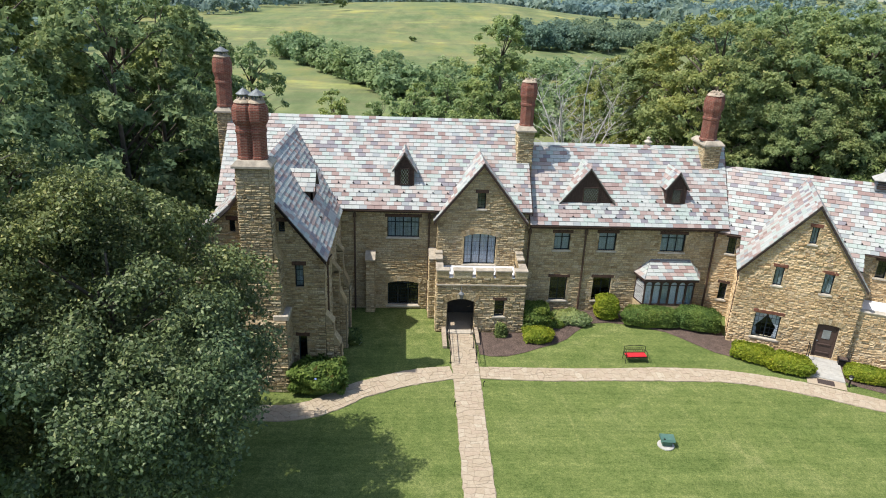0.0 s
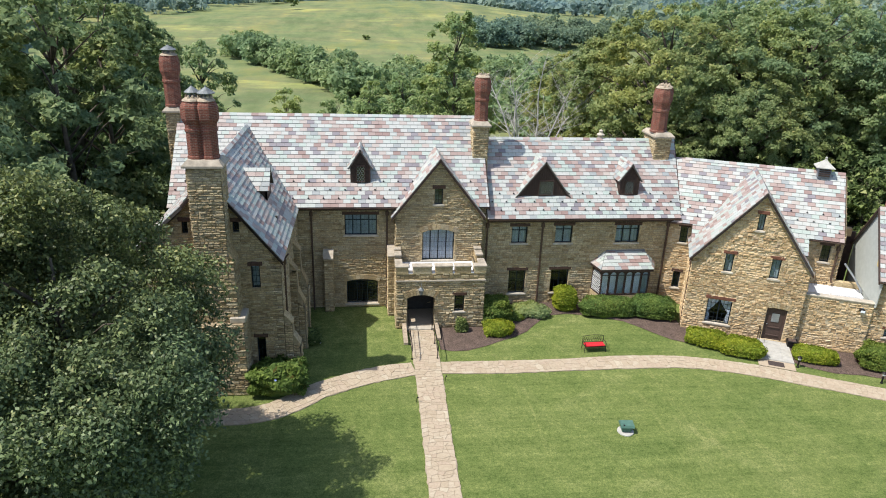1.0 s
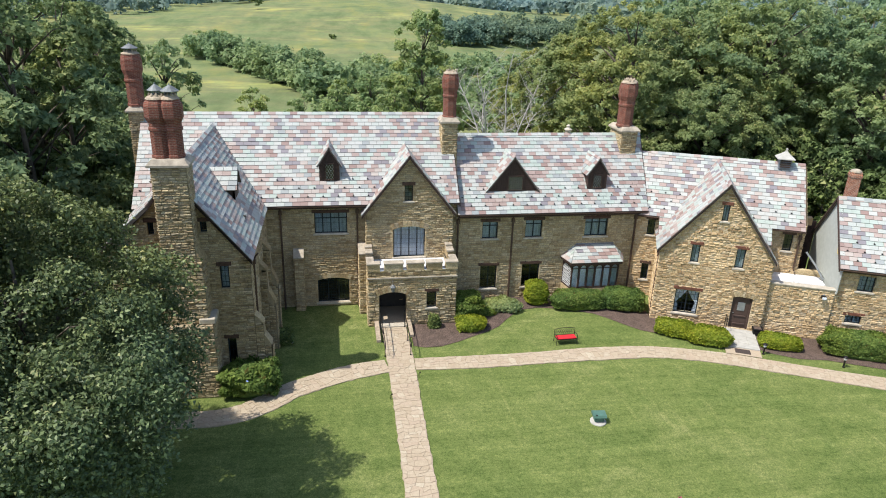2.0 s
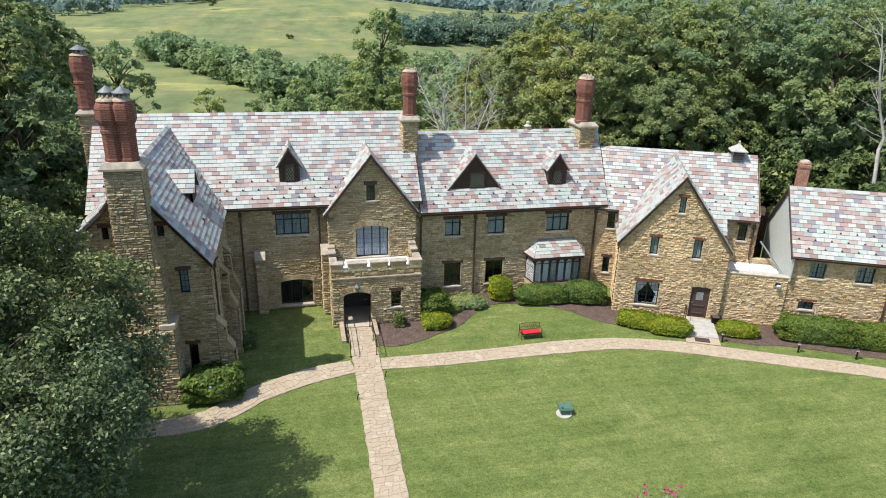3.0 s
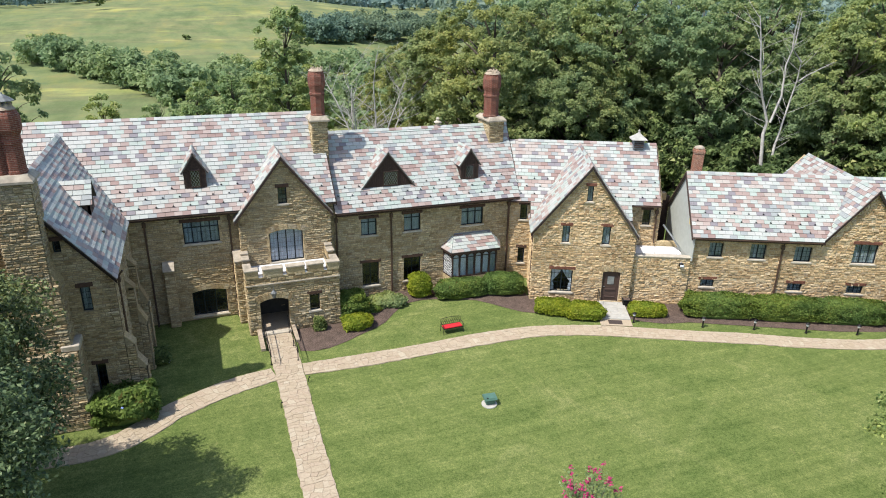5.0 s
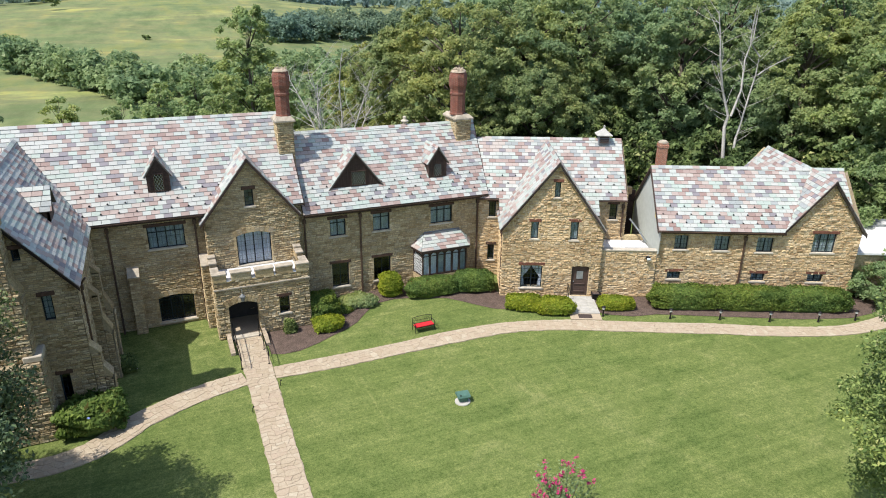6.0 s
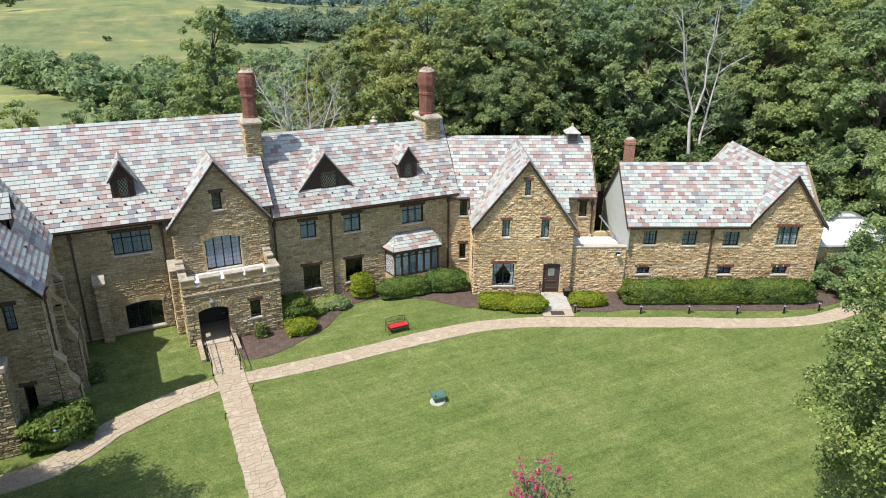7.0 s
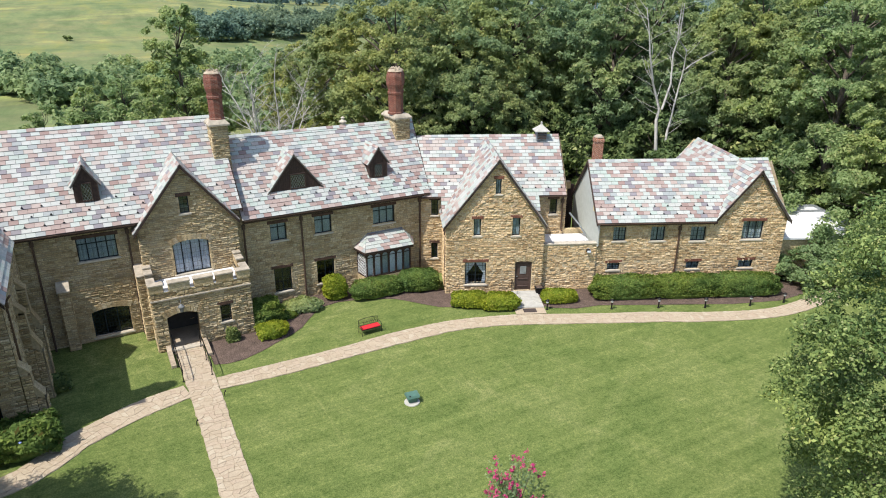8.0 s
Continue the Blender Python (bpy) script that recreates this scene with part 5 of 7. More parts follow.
slope(gw, (8.15, 9.37, 5.5), (-1.6, 9.37, 5.5), (-1.6, 6.06, 8.81), (8.15, 6.06, 8.81), seed=172)
slope(gw, (5.0, 1.95, 4.70), (6.32, 1.95, 4.70), (6.32, 2.8, 5.55), (5.0, 2.8, 5.55), seed=173)
slope(gw, (-0.12, 1.95, 4.70), (1.2, 1.95, 4.70), (1.2, 2.8, 5.55), (-0.12, 2.8, 5.55), seed=174)
ridge_caps(gw, (-1.0, 6.06, 8.81), (8.15, 6.06, 8.81))
slope(gw, (-0.2, 3.1, 4.5), (-0.2, V0 - 0.25, 4.5), (3.12, V0 - 0.25, 8.74), (3.12, 6.0, 8.74), pieces=(0.4, 6.0, 0.3, 5.0), seed=175)
slope(gw, (6.24, V0 - 0.25, 4.5), (6.24, 3.1, 4.5), (3.12, 6.0, 8.74), (3.12, V0 - 0.25, 8.74), seed=176)
ridge_caps(gw, (3.12, V0 - 0.25, 8.74), (3.12, 5.95, 8.74), 0.12, 0.15)
rake_board(gw, (-0.2, V0 - 0.19, 4.45), (3.12, V0 - 0.19, 8.69))
rake_board(gw, (3.12, V0 - 0.19, 8.69), (6.24, V0 - 0.19, 4.45))
gutter(gw, (6.3, 2.70, 5.47), (8.2, 2.70, 5.47))
gutter(gw, (-1.5, 2.70, 5.47), (-0.12, 2.70, 5.47))
downpipe(gw, 8.0, 3.0, 3.0, 5.4)
downpipe(gw, -0.02, V0 + 0.3, 0.0, 4.4, (-1, 0))

# brown front door
d = Shape().box(gdoor[0], gdoor[1], V0 + 0.12, V0 + 0.2, 0.1, 2.12, 0.01).make("front_door", DOORBROWN, gw, "brown panelled door with a small glazed light")
df = Shape()
for x0, x1, z0, z1 in ((gdoor[0], gdoor[0] + 0.09, 0.1, 2.12), (gdoor[1] - 0.09, gdoor[1], 0.1, 2.12), (gdoor[0], gdoor[1], 1.98, 2.12), (gdoor[0] + 0.2, gdoor[1] - 0.2, 0.35, 0.42), (gdoor[0] + 0.2, gdoor[1] - 0.2, 0.85, 0.92)):
    df.box(x0, x1, V0 + 0.06, V0 + 0.13, z0, z1, 0.012)
df.make("door_frame", DOORBROWN, d)
lite = Shape().box(4.73, 5.13, V0 + 0.09, V0 + 0.125, 1.22, 1.74, 0.01)
lite.make("door_light", ZINC, d, "frosted glass light")
Shape().lathe(0, 0, [(0.02, 0), (0.035, 0.02), (0.03, 0.05), (0.01, 0.06)], 10).make("handle", ZINC, d, "steel door knob").matrix_basis = Matrix.Translation((4.56, V0 + 0.12, 1.05)) @ Matrix.Rotation(radians(90), 4, "X")
for i in range(9):
    t0, t1 = i / 9, (i + 1) / 9 - 0.012
    up = lambda t, rr: (gdoor[0] - 0.06 + 1.18 * t + (t - 0.5) * rr, 2.14 - 0.1 * (2 * t - 1) ** 2 + 0.02 + rr)
    Shape().prism([Vector((x, V0 - 0.06, z)) for x, z in (up(t0, 0), up(t1, 0), up(t1, 0.3), up(t0, 0.3))], (0, 0.1, 0)).make("voussoir", STONE_PIECE, d)

# ridge ventilator
vent = Shape().box(6.55, 7.25, 5.55, 6.2, 8.5, 9.12, 0.03).make("ventilator", LEAD, gw, "small louvred ridge ventilator with a hipped cap")
Shape().lathe(6.9, 5.9, [(0.72, 9.12), (0.70, 9.17), (0.30, 9.40), (0.12, 9.52), (0.06, 9.62), (0.09, 9.68), (0.02, 9.76)], 4, math.pi / 4).make("cap", CONCRETE, vent, "hipped slate cap with a finial")
lv = Shape()
for i in range(4):
    lv.box(6.6, 7.2, 5.5, 5.56, 8.62 + i * 0.12, 8.69 + i * 0.12, 0.01)
lv.make("louvres", TIMBER, vent)

# ---- the service range ----
sr = thing("house_range", "low stone service range with small barred windows", "house wing", TURN)
B0 = 0.1
bw = [(10.62, 11.44, 3.24, 4.2), (13.06, 13.98, 3.2, 4.2), (15.66, 16.66, 3.14, 4.1), (19.05, 20.42, 3.18, 4.42), (10.43, 11.25, 1.24, 1.74), (15.66, 16.52, 1.2, 1.72), (19.17, 20.13, 1.2, 1.75)]
stone_wall(sr, (6.16, B0 - 0.1), FRONT, 3.45, [(0, 3.12), (3.45, 3.12)], gold=True, seed=181, course=(0.10, 0.22), run=(0.14, 0.42), proud=(0.012, 0.058), label="low stone link wall")
stone_wall(sr, (9.6, B0), FRONT, 12.3, [(0, 4.75), (7.6, 4.75), (9.95, 7.62), (12.3, 4.6)], [op(9.6, w) for w in bw], gold=True, seed=182, pieces=(0.2, 12.2, 1.8, 3.05), course=(0.10, 0.22), run=(0.14, 0.42), proud=(0.012, 0.058))
stone_wall(sr, (21.9, B0), RIGHT, 6.0, [(0, 4.7), (3.0, 7.6), (6.0, 4.7)], gold=True, seed=183)
stone_wall(sr, (21.9, 6.1), BACK, 12.3, [(0, 4.7), (12.3, 4.7)], seed=184, course=(0.3, 0.5), run=(0.6, 1.4))
# grey curtains added in the small low windows imitate their panes' paler reflection
for k, w in enumerate(bw):
    window(sr, (0, B0), FRONT, *w, cols=3 if k == 3 else 2, lintel=None if k < 3 else LINTEL_RED, bars=(4, 3), curtain=CURTAIN_DIM)
slope(sr, (9.45, -0.25, 4.55), (17.06, -0.25, 4.55), (19.55, 2.97, 7.77), (9.45, 2.97, 7.77), pieces=(0.3, 7.4, 0.2, 2.6), seed=185, guards=3)
slope(sr, (19.5, 0.40, 5.20), (21.55, 0.40, 5.20), (21.55, 2.97, 7.77), (19.5, 2.97, 7.77), seed=189)
slope(sr, (21.55, 6.2, 4.55), (9.45, 6.2, 4.55), (9.45, 2.97, 7.77), (21.55, 2.97, 7.77), seed=186)
ridge_caps(sr, (9.45, 2.97, 7.77), (21.55, 2.97, 7.77))
slope(sr, (17.0, 10.2, 4.45), (17.0, B0 - 0.25, 4.45), (19.55, B0 - 0.25, 7.79), (19.55, 9.3, 7.79), seed=187)
slope(sr, (22.1, B0 - 0.25, 4.45), (22.1, 10.2, 4.45), (19.55, 9.3, 7.79), (19.55, B0 - 0.25, 7.79), seed=188)
ridge_caps(sr, (19.55, B0 - 0.25, 7.79), (19.55, 9.3, 7.79), 0.12, 0.15)
Shape().prism([Vector((17.2, 9.6, 0)), Vector((21.9, 9.6, 0)), Vector((21.9, 9.6, 4.5)), Vector((19.55, 9.6, 7.6)), Vector((17.2, 9.6, 4.5))], (0, 0.3, 0)).make("wall", STONE, sr, "rear stone gable")
Shape().box(17.25, 17.55, 6.1, 9.6, 0, 4.5, 0.02).make("wall", STONE, sr)
Shape().box(21.6, 21.9, 6.1, 9.6, 0, 4.5, 0.02).make("wall", STONE, sr)
rake_board(sr, (17.0, B0 - 0.19, 4.40), (19.55, B0 - 0.19, 7.74))
rake_board(sr, (19.55, B0 - 0.19, 7.74), (22.1, B0 - 0.19, 4.40))
gutter(sr, (9.45, -0.30, 4.52), (17.0, -0.30, 4.52))
Shape().box(9.6, 17.2, -0.22, B0 + 0.02, 4.36, 4.5, 0.01).make("soffit", TIMBER, sr, "dark timber eaves board")
downpipe(sr, 14.9, 0.02, 0.0, 4.4)
# boarded gable end that faces the gabled wing
sd = Shape()
z = 3.0
while z < 7.55:
    half = 3.22 - max(0, z + 0.1 - 4.55)
    sd.prism([Vector((9.56, 2.97 - half, z)), Vector((9.56, 2.97 + half, z)), Vector((9.60, 2.97 + half, z + 0.17)), Vector((9.60, 2.97 - half, z + 0.17))], (0.03, 0, 0))
    z += 0.16
sd.make("siding", SIDING, sr, "grey-green lapped boarding")
Shape().prism([Vector((9.62, 0.1, 0)), Vector((9.62, 5.9, 0)), Vector((9.62, 5.9, 4.6)), Vector((9.62, 2.97, 7.6)), Vector((9.62, 0.1, 4.6))], (0.2, 0, 0)).make("wall", SIDING, sr)
rake_board(sr, (9.46, -0.25, 4.52), (9.46, 2.97, 7.74), out=(-1, 0, 0))
rake_board(sr, (9.46, 2.97, 7.74), (9.46, 6.2, 4.52), out=(-1, 0, 0))
# flat white roof of the link
Shape().box(6.2, 9.55, 0.35, 3.05, 2.55, 2.7, 0.02).make("link_roof", MEMBRANE, sr, "flat white membrane roof")
Shape().box(6.17, 9.62, -0.07, 0.36, 3.1, 3.19, 0.02).make("coping", LIMESTONE, sr, "pale stone coping")
Shape().box(6.2, 9.6, 3.1, 3.4, 0, 3.0, 0.02).make("wall", STONE, sr)
c = Shape().lathe(10.64, 4.95, [(0.40, 5.5), (0.40, 8.52), (0.45, 8.56), (0.45, 8.72), (0.41, 8.76), (0.41, 8.86)], 4, math.pi / 4).make("chimney", ORANGE_BRICK, sr, "plain square red brick chimney")
Shape().lathe(10.64, 4.95, [(0.34, 8.85), (0.30, 8.93), (0.2, 9.0), (0.15, 8.95)], 8).make("cap", CAPSTONE, c, "mortar cap")

# narrow yard behind link: dark wall added as shade, new timber under the eaves
Shape().box(8.1, 9.6, 6.3, 6.5, 0, 5.2, 0.02).make("wall", TIMBER, sr, "dark wall added for the yard's shade")
Shape().box(8.35, 9.25, 5.9, 6.3, 5.0, 5.5, 0.02).make("eaves_box", NEWTIMBER, sr, "raw new timber boxing")
Shape().prism([Vector((9.53, 0.35, 4.95)), Vector((9.53, 1.15, 4.95)), Vector((9.53, 1.45, 6.05)), Vector((9.53, 1.0, 5.75))], (0.03, 0, 0)).make("sheathing", INSULATION, sr, "patch of yellow sheathing board")

# rooms behind the windows: added floors and dark sheets make them look unlit
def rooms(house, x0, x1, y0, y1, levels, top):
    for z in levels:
        Shape().box(x0, x1, y0, y1 - 0.02, z, z + 0.12, 0.0).make("inner_floor", LINTEL, house, "dark floor added so the rooms look unlit")
    Shape().box(x0, x1, y1, y1 + 0.12, 0.0, top, 0.0).make("dark_backing", DARKROOM, house, "dark sheet added so the rooms look unlit")


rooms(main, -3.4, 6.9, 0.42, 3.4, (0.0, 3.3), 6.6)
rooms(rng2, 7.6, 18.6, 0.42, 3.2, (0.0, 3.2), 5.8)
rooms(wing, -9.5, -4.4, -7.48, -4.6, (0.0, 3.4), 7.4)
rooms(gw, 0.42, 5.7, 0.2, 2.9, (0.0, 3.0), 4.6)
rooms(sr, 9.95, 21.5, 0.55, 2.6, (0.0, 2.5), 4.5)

# white flat-roofed outbuilding behind the range
ob = thing("outbuilding", "low outbuilding with a flat white roof", "outbuilding", TURN)
Shape().box(22.0, 28.4, 1.2, 7.3, 0, 2.7, 0.03).make("wall", STONE, ob)
Shape().box(21.95, 28.6, 1.0, 7.5, 2.7, 2.88, 0.03).make("flat_roof", MEMBRANE, ob, "white membrane roof")
for x0, x1, y0, y1 in ((21.95, 28.6, 7.3, 7.5), (28.4, 28.6, 1.2, 7.3), (24.0, 28.4, 6.1, 6.25)):
    Shape().box(x0, x1, y0, y1, 2.88, 3.02, 0.02).make("kerb", ZINC, ob, "grey metal roof kerb")

# ---- paths and beds ----
from mathutils.geometry import tessellate_polygon


def smooth_line(points, step=0.25):
    """A curve through (x, y, width) points, sampled evenly."""
    pts = [Vector(p) for p in points]
    out = []
    for i in range(len(pts) - 1):
        p0, p1, p2, p3 = pts[max(i - 1, 0)], pts[i], pts[i + 1], pts[min(i + 2, len(pts) - 1)]
        n = max(2, int((p2 - p1).length / step))
        for k in range(n):
            t = k / n
            out.append(0.5 * ((2 * p1) + (p2 - p0) * t + (2 * p0 - 5 * p1 + 4 * p2 - p3) * t * t + (3 * p1 - p0 - 3 * p2 + p3) * t ** 3))
    out.append(pts[-1])
    return out


def flag_path(label, points, seed, parts_until=0, across=5):
    rng = random.Random(seed)
    line = smooth_line(points)
    dist = [0.0]
    for a, b in zip(line, line[1:]):
        dist.append(dist[-1] + (b.xy - a.xy).length)

    def at(s, w):
        s = min(max(s, 0), dist[-1] - 1e-4)
        i = max(0, min(len(line) - 2, int(np.searchsorted(dist, s)) - 1))
        t = (s - dist[i]) / max(1e-6, dist[i + 1] - dist[i])
        p = line[i].lerp(line[i + 1], t)
        d = (line[i + 1].xy - line[i].xy).normalized()
        return Vector((p.x - d.y * w * p.z, p.y + d.x * w * p.z, 0))

    base = Shape()
    n = int(dist[-1] / 0.3)
    rows = []
    for i in range(n + 1):
        s = dist[-1] * i / n
        e0, e1 = rng.uniform(-0.03, 0.03), rng.uniform(-0.03, 0.03)
        rows.append((at(s, -0.5 + e0), at(s, 0.5 + e1)))
    vs = [p + Vector((0, 0, z)) for r in rows for p in r for z in (-0.1, 0.012)]
    fs = []
    for i in range(n):
        k = i * 4
        fs += [(k + 1, k + 3, k + 7, k + 5), (k, k + 1, k + 5, k + 4), (k + 2, k + 6, k + 7, k + 3)]
    base.add(vs, fs)
    path = tagged(base.make("pavement", JOINT), label, "path", kind="structure")
    # stones between jittered nodes
    m = int(dist[-1] / 0.25)
    nodes = []
    for i in range(m + 1):
        row = []
        for j in range(across + 1):
            s = dist[-1] * i / m + (rng.uniform(-0.11, 0.11) if 0 < i < m else 0)
            w = -0.5 + j / across + (rng.uniform(-0.085, 0.085) if 0 < j < across else rng.uniform(-0.02, 0.02))
            row.append((s, w))
        nodes.append(row)
    verts, faces = [], []
    made = 0
    for i in range(m):
        j = 0
        while j < across:
            wide = 2 if j + 1 < across and rng.random() < 0.3 else 1
            ring = [nodes[i][j], nodes[i + 1][j], nodes[i + 1][j + wide], nodes[i][j + wide]]
            if wide == 2:
                ring.insert(2, nodes[i + 1][j + 1])
                ring.append(nodes[i][j + 1])
            j += wide
            pts = [at(s, w) for s, w in ring]
            c = sum(pts, Vector()) / len(pts)
            pts = [p + (c - p).normalized() * 0.010 for p in pts]
            z = 0.03 + rng.uniform(-0.006, 0.006)
            k = len(pts)
            vv = [p + Vector((0, 0, 0.0)) for p in pts] + [p + (c - p) * 0.03 + Vector((0, 0, z)) for p in pts]
            ff = [tuple(range(k, 2 * k))[::-1]] + [(a, k + a, k + (a + 1) % k, (a + 1) % k) for a in range(k)]
            if made < parts_until:
                link_mesh("flagstone", vv, ff, FLAG_PIECE, path)
                made += 1
            else:
                o = len(verts)
                verts += vv
                faces += [tuple(q + o for q in f) for f in ff]
    if verts:
        link_mesh("flagstones", verts, faces, FLAG, path, "irregular pale flagstones", "stuff")
    return path


flag_path("straight path of pale irregular flagstones to the porch", [(3.13, -3.0, 1.45), (3.15, -6.0, 1.42), (3.14, -8.0, 1.36), (2.98, -16.5, 1.28), (2.8, -30.0, 1.28), (2.7, -42.0, 1.28)], 201, 150)
flag_path("curved flagstone path across the lawn past the house", [(3.86, -7.38, 1.12), (7.34, -7.51, 1.24), (10.48, -7.48, 1.19), (13.78, -7.41, 1.3), (17.11, -7.6, 1.19), (20.14, -8.5, 1.23), (22.9, -9.78, 1.24), (25.55, -11.07, 1.22), (28.18, -12.28, 1.25), (30.63, -13.56, 1.18), (34.0, -14.95, 1.1), (37.1, -15.4, 1.1), (44.0, -15.0, 1.2)], 202, 280)
flag_path("winding flagstone path towards the cross wing", [(2.42, -7.4, 1.2), (1.2, -7.64, 1.35), (0.03, -7.98, 1.38), (-1.2, -8.55, 1.36), (-2.32, -9.12, 1.38), (-3.3, -9.95, 1.38), (-4.2, -10.6, 1.35), (-5.3, -10.93, 1.25), (-6.4, -10.97, 1.2), (-7.6, -10.95, 1.15), (-11.0, -10.5, 1.1), (-18, -9.5, 1.1)], 203, 120)


def bed(label, ring, seed):
    """A mulched bed, heaped a little towards its middle."""
    pts = [Vector((x, y, 0)) for x, y in ring]
    bm = bmesh.new()
    vs = [bm.verts.new((p.x, p.y, 0.004)) for p in pts]
    for tri in tessellate_polygon([pts]):
        bm.faces.new([vs[i] for i in tri])
    for _ in range(3):
        bmesh.ops.subdivide_edges(bm, edges=[e for e in bm.edges if e.calc_length() > 0.7], cuts=1)
        bmesh.ops.triangulate(bm, faces=bm.faces[:])
    edge = {v for e in bm.edges if len(e.link_faces) == 1 for v in e.verts}
    for v in bm.verts:
        if v not in edge:
            v.co.z = 0.045 + 0.03 * noise.noise(v.co * 1.7)
    bm.normal_update()
    if sum(fc.normal.z for fc in bm.faces) < 0:
        bmesh.ops.reverse_faces(bm, faces=bm.faces[:])
    me = bpy.data.meshes.new("mulch_bed")
    bm.to_mesh(me)
    bm.free()
    me.materials.append(MULCH)
    ob = new("mulch_bed", me)
    tagged(ob, label, "flower bed", kind="structure")
    rng = random.Random(seed)
    ch = Shape()
    me.calc_loop_triangles()
    tris = [[me.vertices[i].co.copy() for i in t.vertices] for t in me.loop_triangles]
    wts = [((b - a).cross(c - a)).length for a, b, c in tris]
    for a, b, c in rng.choices(tris, wts, k=int(sum(wts) / 2 * 55)):
        u, w = rng.random(), rng.random()
        if u + w > 1:
            u, w = 1 - u, 1 - w
        p = a + (b - a) * u + (c - a) * w + Vector((0, 0, 0.012))
        t = rng.uniform(0, 3.14)
        d = Vector((math.cos(t), math.sin(t), rng.uniform(-0.2, 0.3))) * rng.uniform(0.03, 0.07)
        n = Vector((-d.y, d.x, rng.uniform(-0.01, 0.01))) * 0.4
        ch.add([p - d, p + n, p + d, p - n], [(0, 3, 2, 1)])
    link_mesh("bark_chips", ch.v, ch.f, MULCH, ob, "loose dark bark chips", "stuff")
    return ob


bed("dark bark mulch bed along the house front", [(4.05, -3.0), (4.02, -5.5), (4.6, -5.72), (5.5, -5.7), (6.6, -5.25), (7.5, -4.75), (8.4, -4.3), (9.2, -3.75), (9.9, -2.9), (10.6, -2.15), (11.2, -1.75), (12.2, -1.6), (13.4, -1.85), (14.6, -2.35),
    (15.4, -2.75), (16.0, -3.4), (16.7, -4.3), (17.4, -5.1), (18.2, -5.55), (19.2, -6.0), (20.3, -6.7), (21.4, -7.5), (22.0, -7.7), (22.6, -5.3), (18.74, -3.62), (18.9, -0.3), (18.0, 0.02), (7.0, 0.02), (7.0, -3.0)], 1)
to_lawn = lambda u, v: tuple((TURN @ Vector((u, v, 0)))[:2])
bed("dark bark mulch bed along the service range", [to_lawn(*p) for p in ((5.85, -0.3), (5.85, -2.35), (6.3, -2.6), (7.8, -2.8), (9.3, -2.45), (13.5, -2.6), (17.7, -2.75), (20.9, -2.45), (22.9, -1.6), (23.7, 0.1), (23.0, 0.8), (21.9, 0.12), (9.6, 0.06), (6.1, -0.3))], 2)

# ---- plants ----


def leaf_mesh(name, centres, normals, sizes, rng, mat, parent, label="", kind="", aspect=0.55, corners=3):
    """Pointed leaf blades: folded quads close by, triangles further off."""
    n = len(centres)
    r = rng.normal(size=(n, 3))
    t = np.cross(normals, r)
    t /= np.linalg.norm(t, axis=1, keepdims=True) + 1e-9
    b = np.cross(normals, t)
    s = sizes[:, None]
    fold = normals * s * 0.25
    q = corners
    v = np.empty((n, q, 3), np.float32)
    if q == 4:
        v[:, 0], v[:, 1], v[:, 2], v[:, 3] = centres - t * s, centres - b * s * aspect + fold, centres + t * s, centres + b * s * aspect + fold
    else:
        s = s * 1.2
        v[:, 0], v[:, 1], v[:, 2] = centres - t * s, centres + t * s * 0.7 - b * s * aspect * 1.2, centres + t * s * 0.6 + b * s * aspect * 1.2
    me = bpy.data.meshes.new(name)
    me.vertices.add(q * n)
    me.vertices.foreach_set("co", v.reshape(-1))
    me.loops.add(q * n)
    me.loops.foreach_set("vertex_index", np.arange(q * n, dtype=np.int32))
    me.polygons.add(n)
    me.polygons.foreach_set("loop_start", np.arange(0, q * n, q, dtype=np.int32))
    me.update(calc_edges=True)
    me.materials.append(mat)
    ob = new(name, me)
    ob.parent = parent
    if label or kind:
        tagged(ob, label=label, kind=kind)
    return ob


def clump_leaves(rng, clumps, per_area, flat=0.72, hang=0.35):
    """Leaf places and normals in loose clumps (x, y, z, radius)."""
    cs, ns = [], []
    for x, y, z, r in clumps:
        k = max(6, int(per_area * r * r))
        d = rng.normal(size=(k, 3))
        d[:, 2] = np.where(d[:, 2] < -0.2, d[:, 2] * hang, d[:, 2])
        d /= np.linalg.norm(d, axis=1, keepdims=True)
        rad = r * np.clip(rng.normal(0.88, 0.22, k), 0.2, 1.35)
        cs.append(np.array([x, y, z]) + d * rad[:, None] * np.array([1, 1, flat]))
        nn = d * 0.55 + np.array([0, 0, 0.5]) + rng.normal(size=(k, 3)) * 0.45
        ns.append(nn / np.linalg.norm(nn, axis=1, keepdims=True))
    return np.concatenate(cs), np.concatenate(ns)


ROUND = ((0.0, 0.55), (0.15, 0.82), (0.35, 1.0), (0.55, 0.97), (0.75, 0.78), (0.9, 0.46), (1.0, 0.12))
TALL = ((0.0, 0.6), (0.12, 0.85), (0.3, 1.0), (0.5, 0.95), (0.7, 0.8), (0.85, 0.58), (0.95, 0.34), (1.0, 0.12))


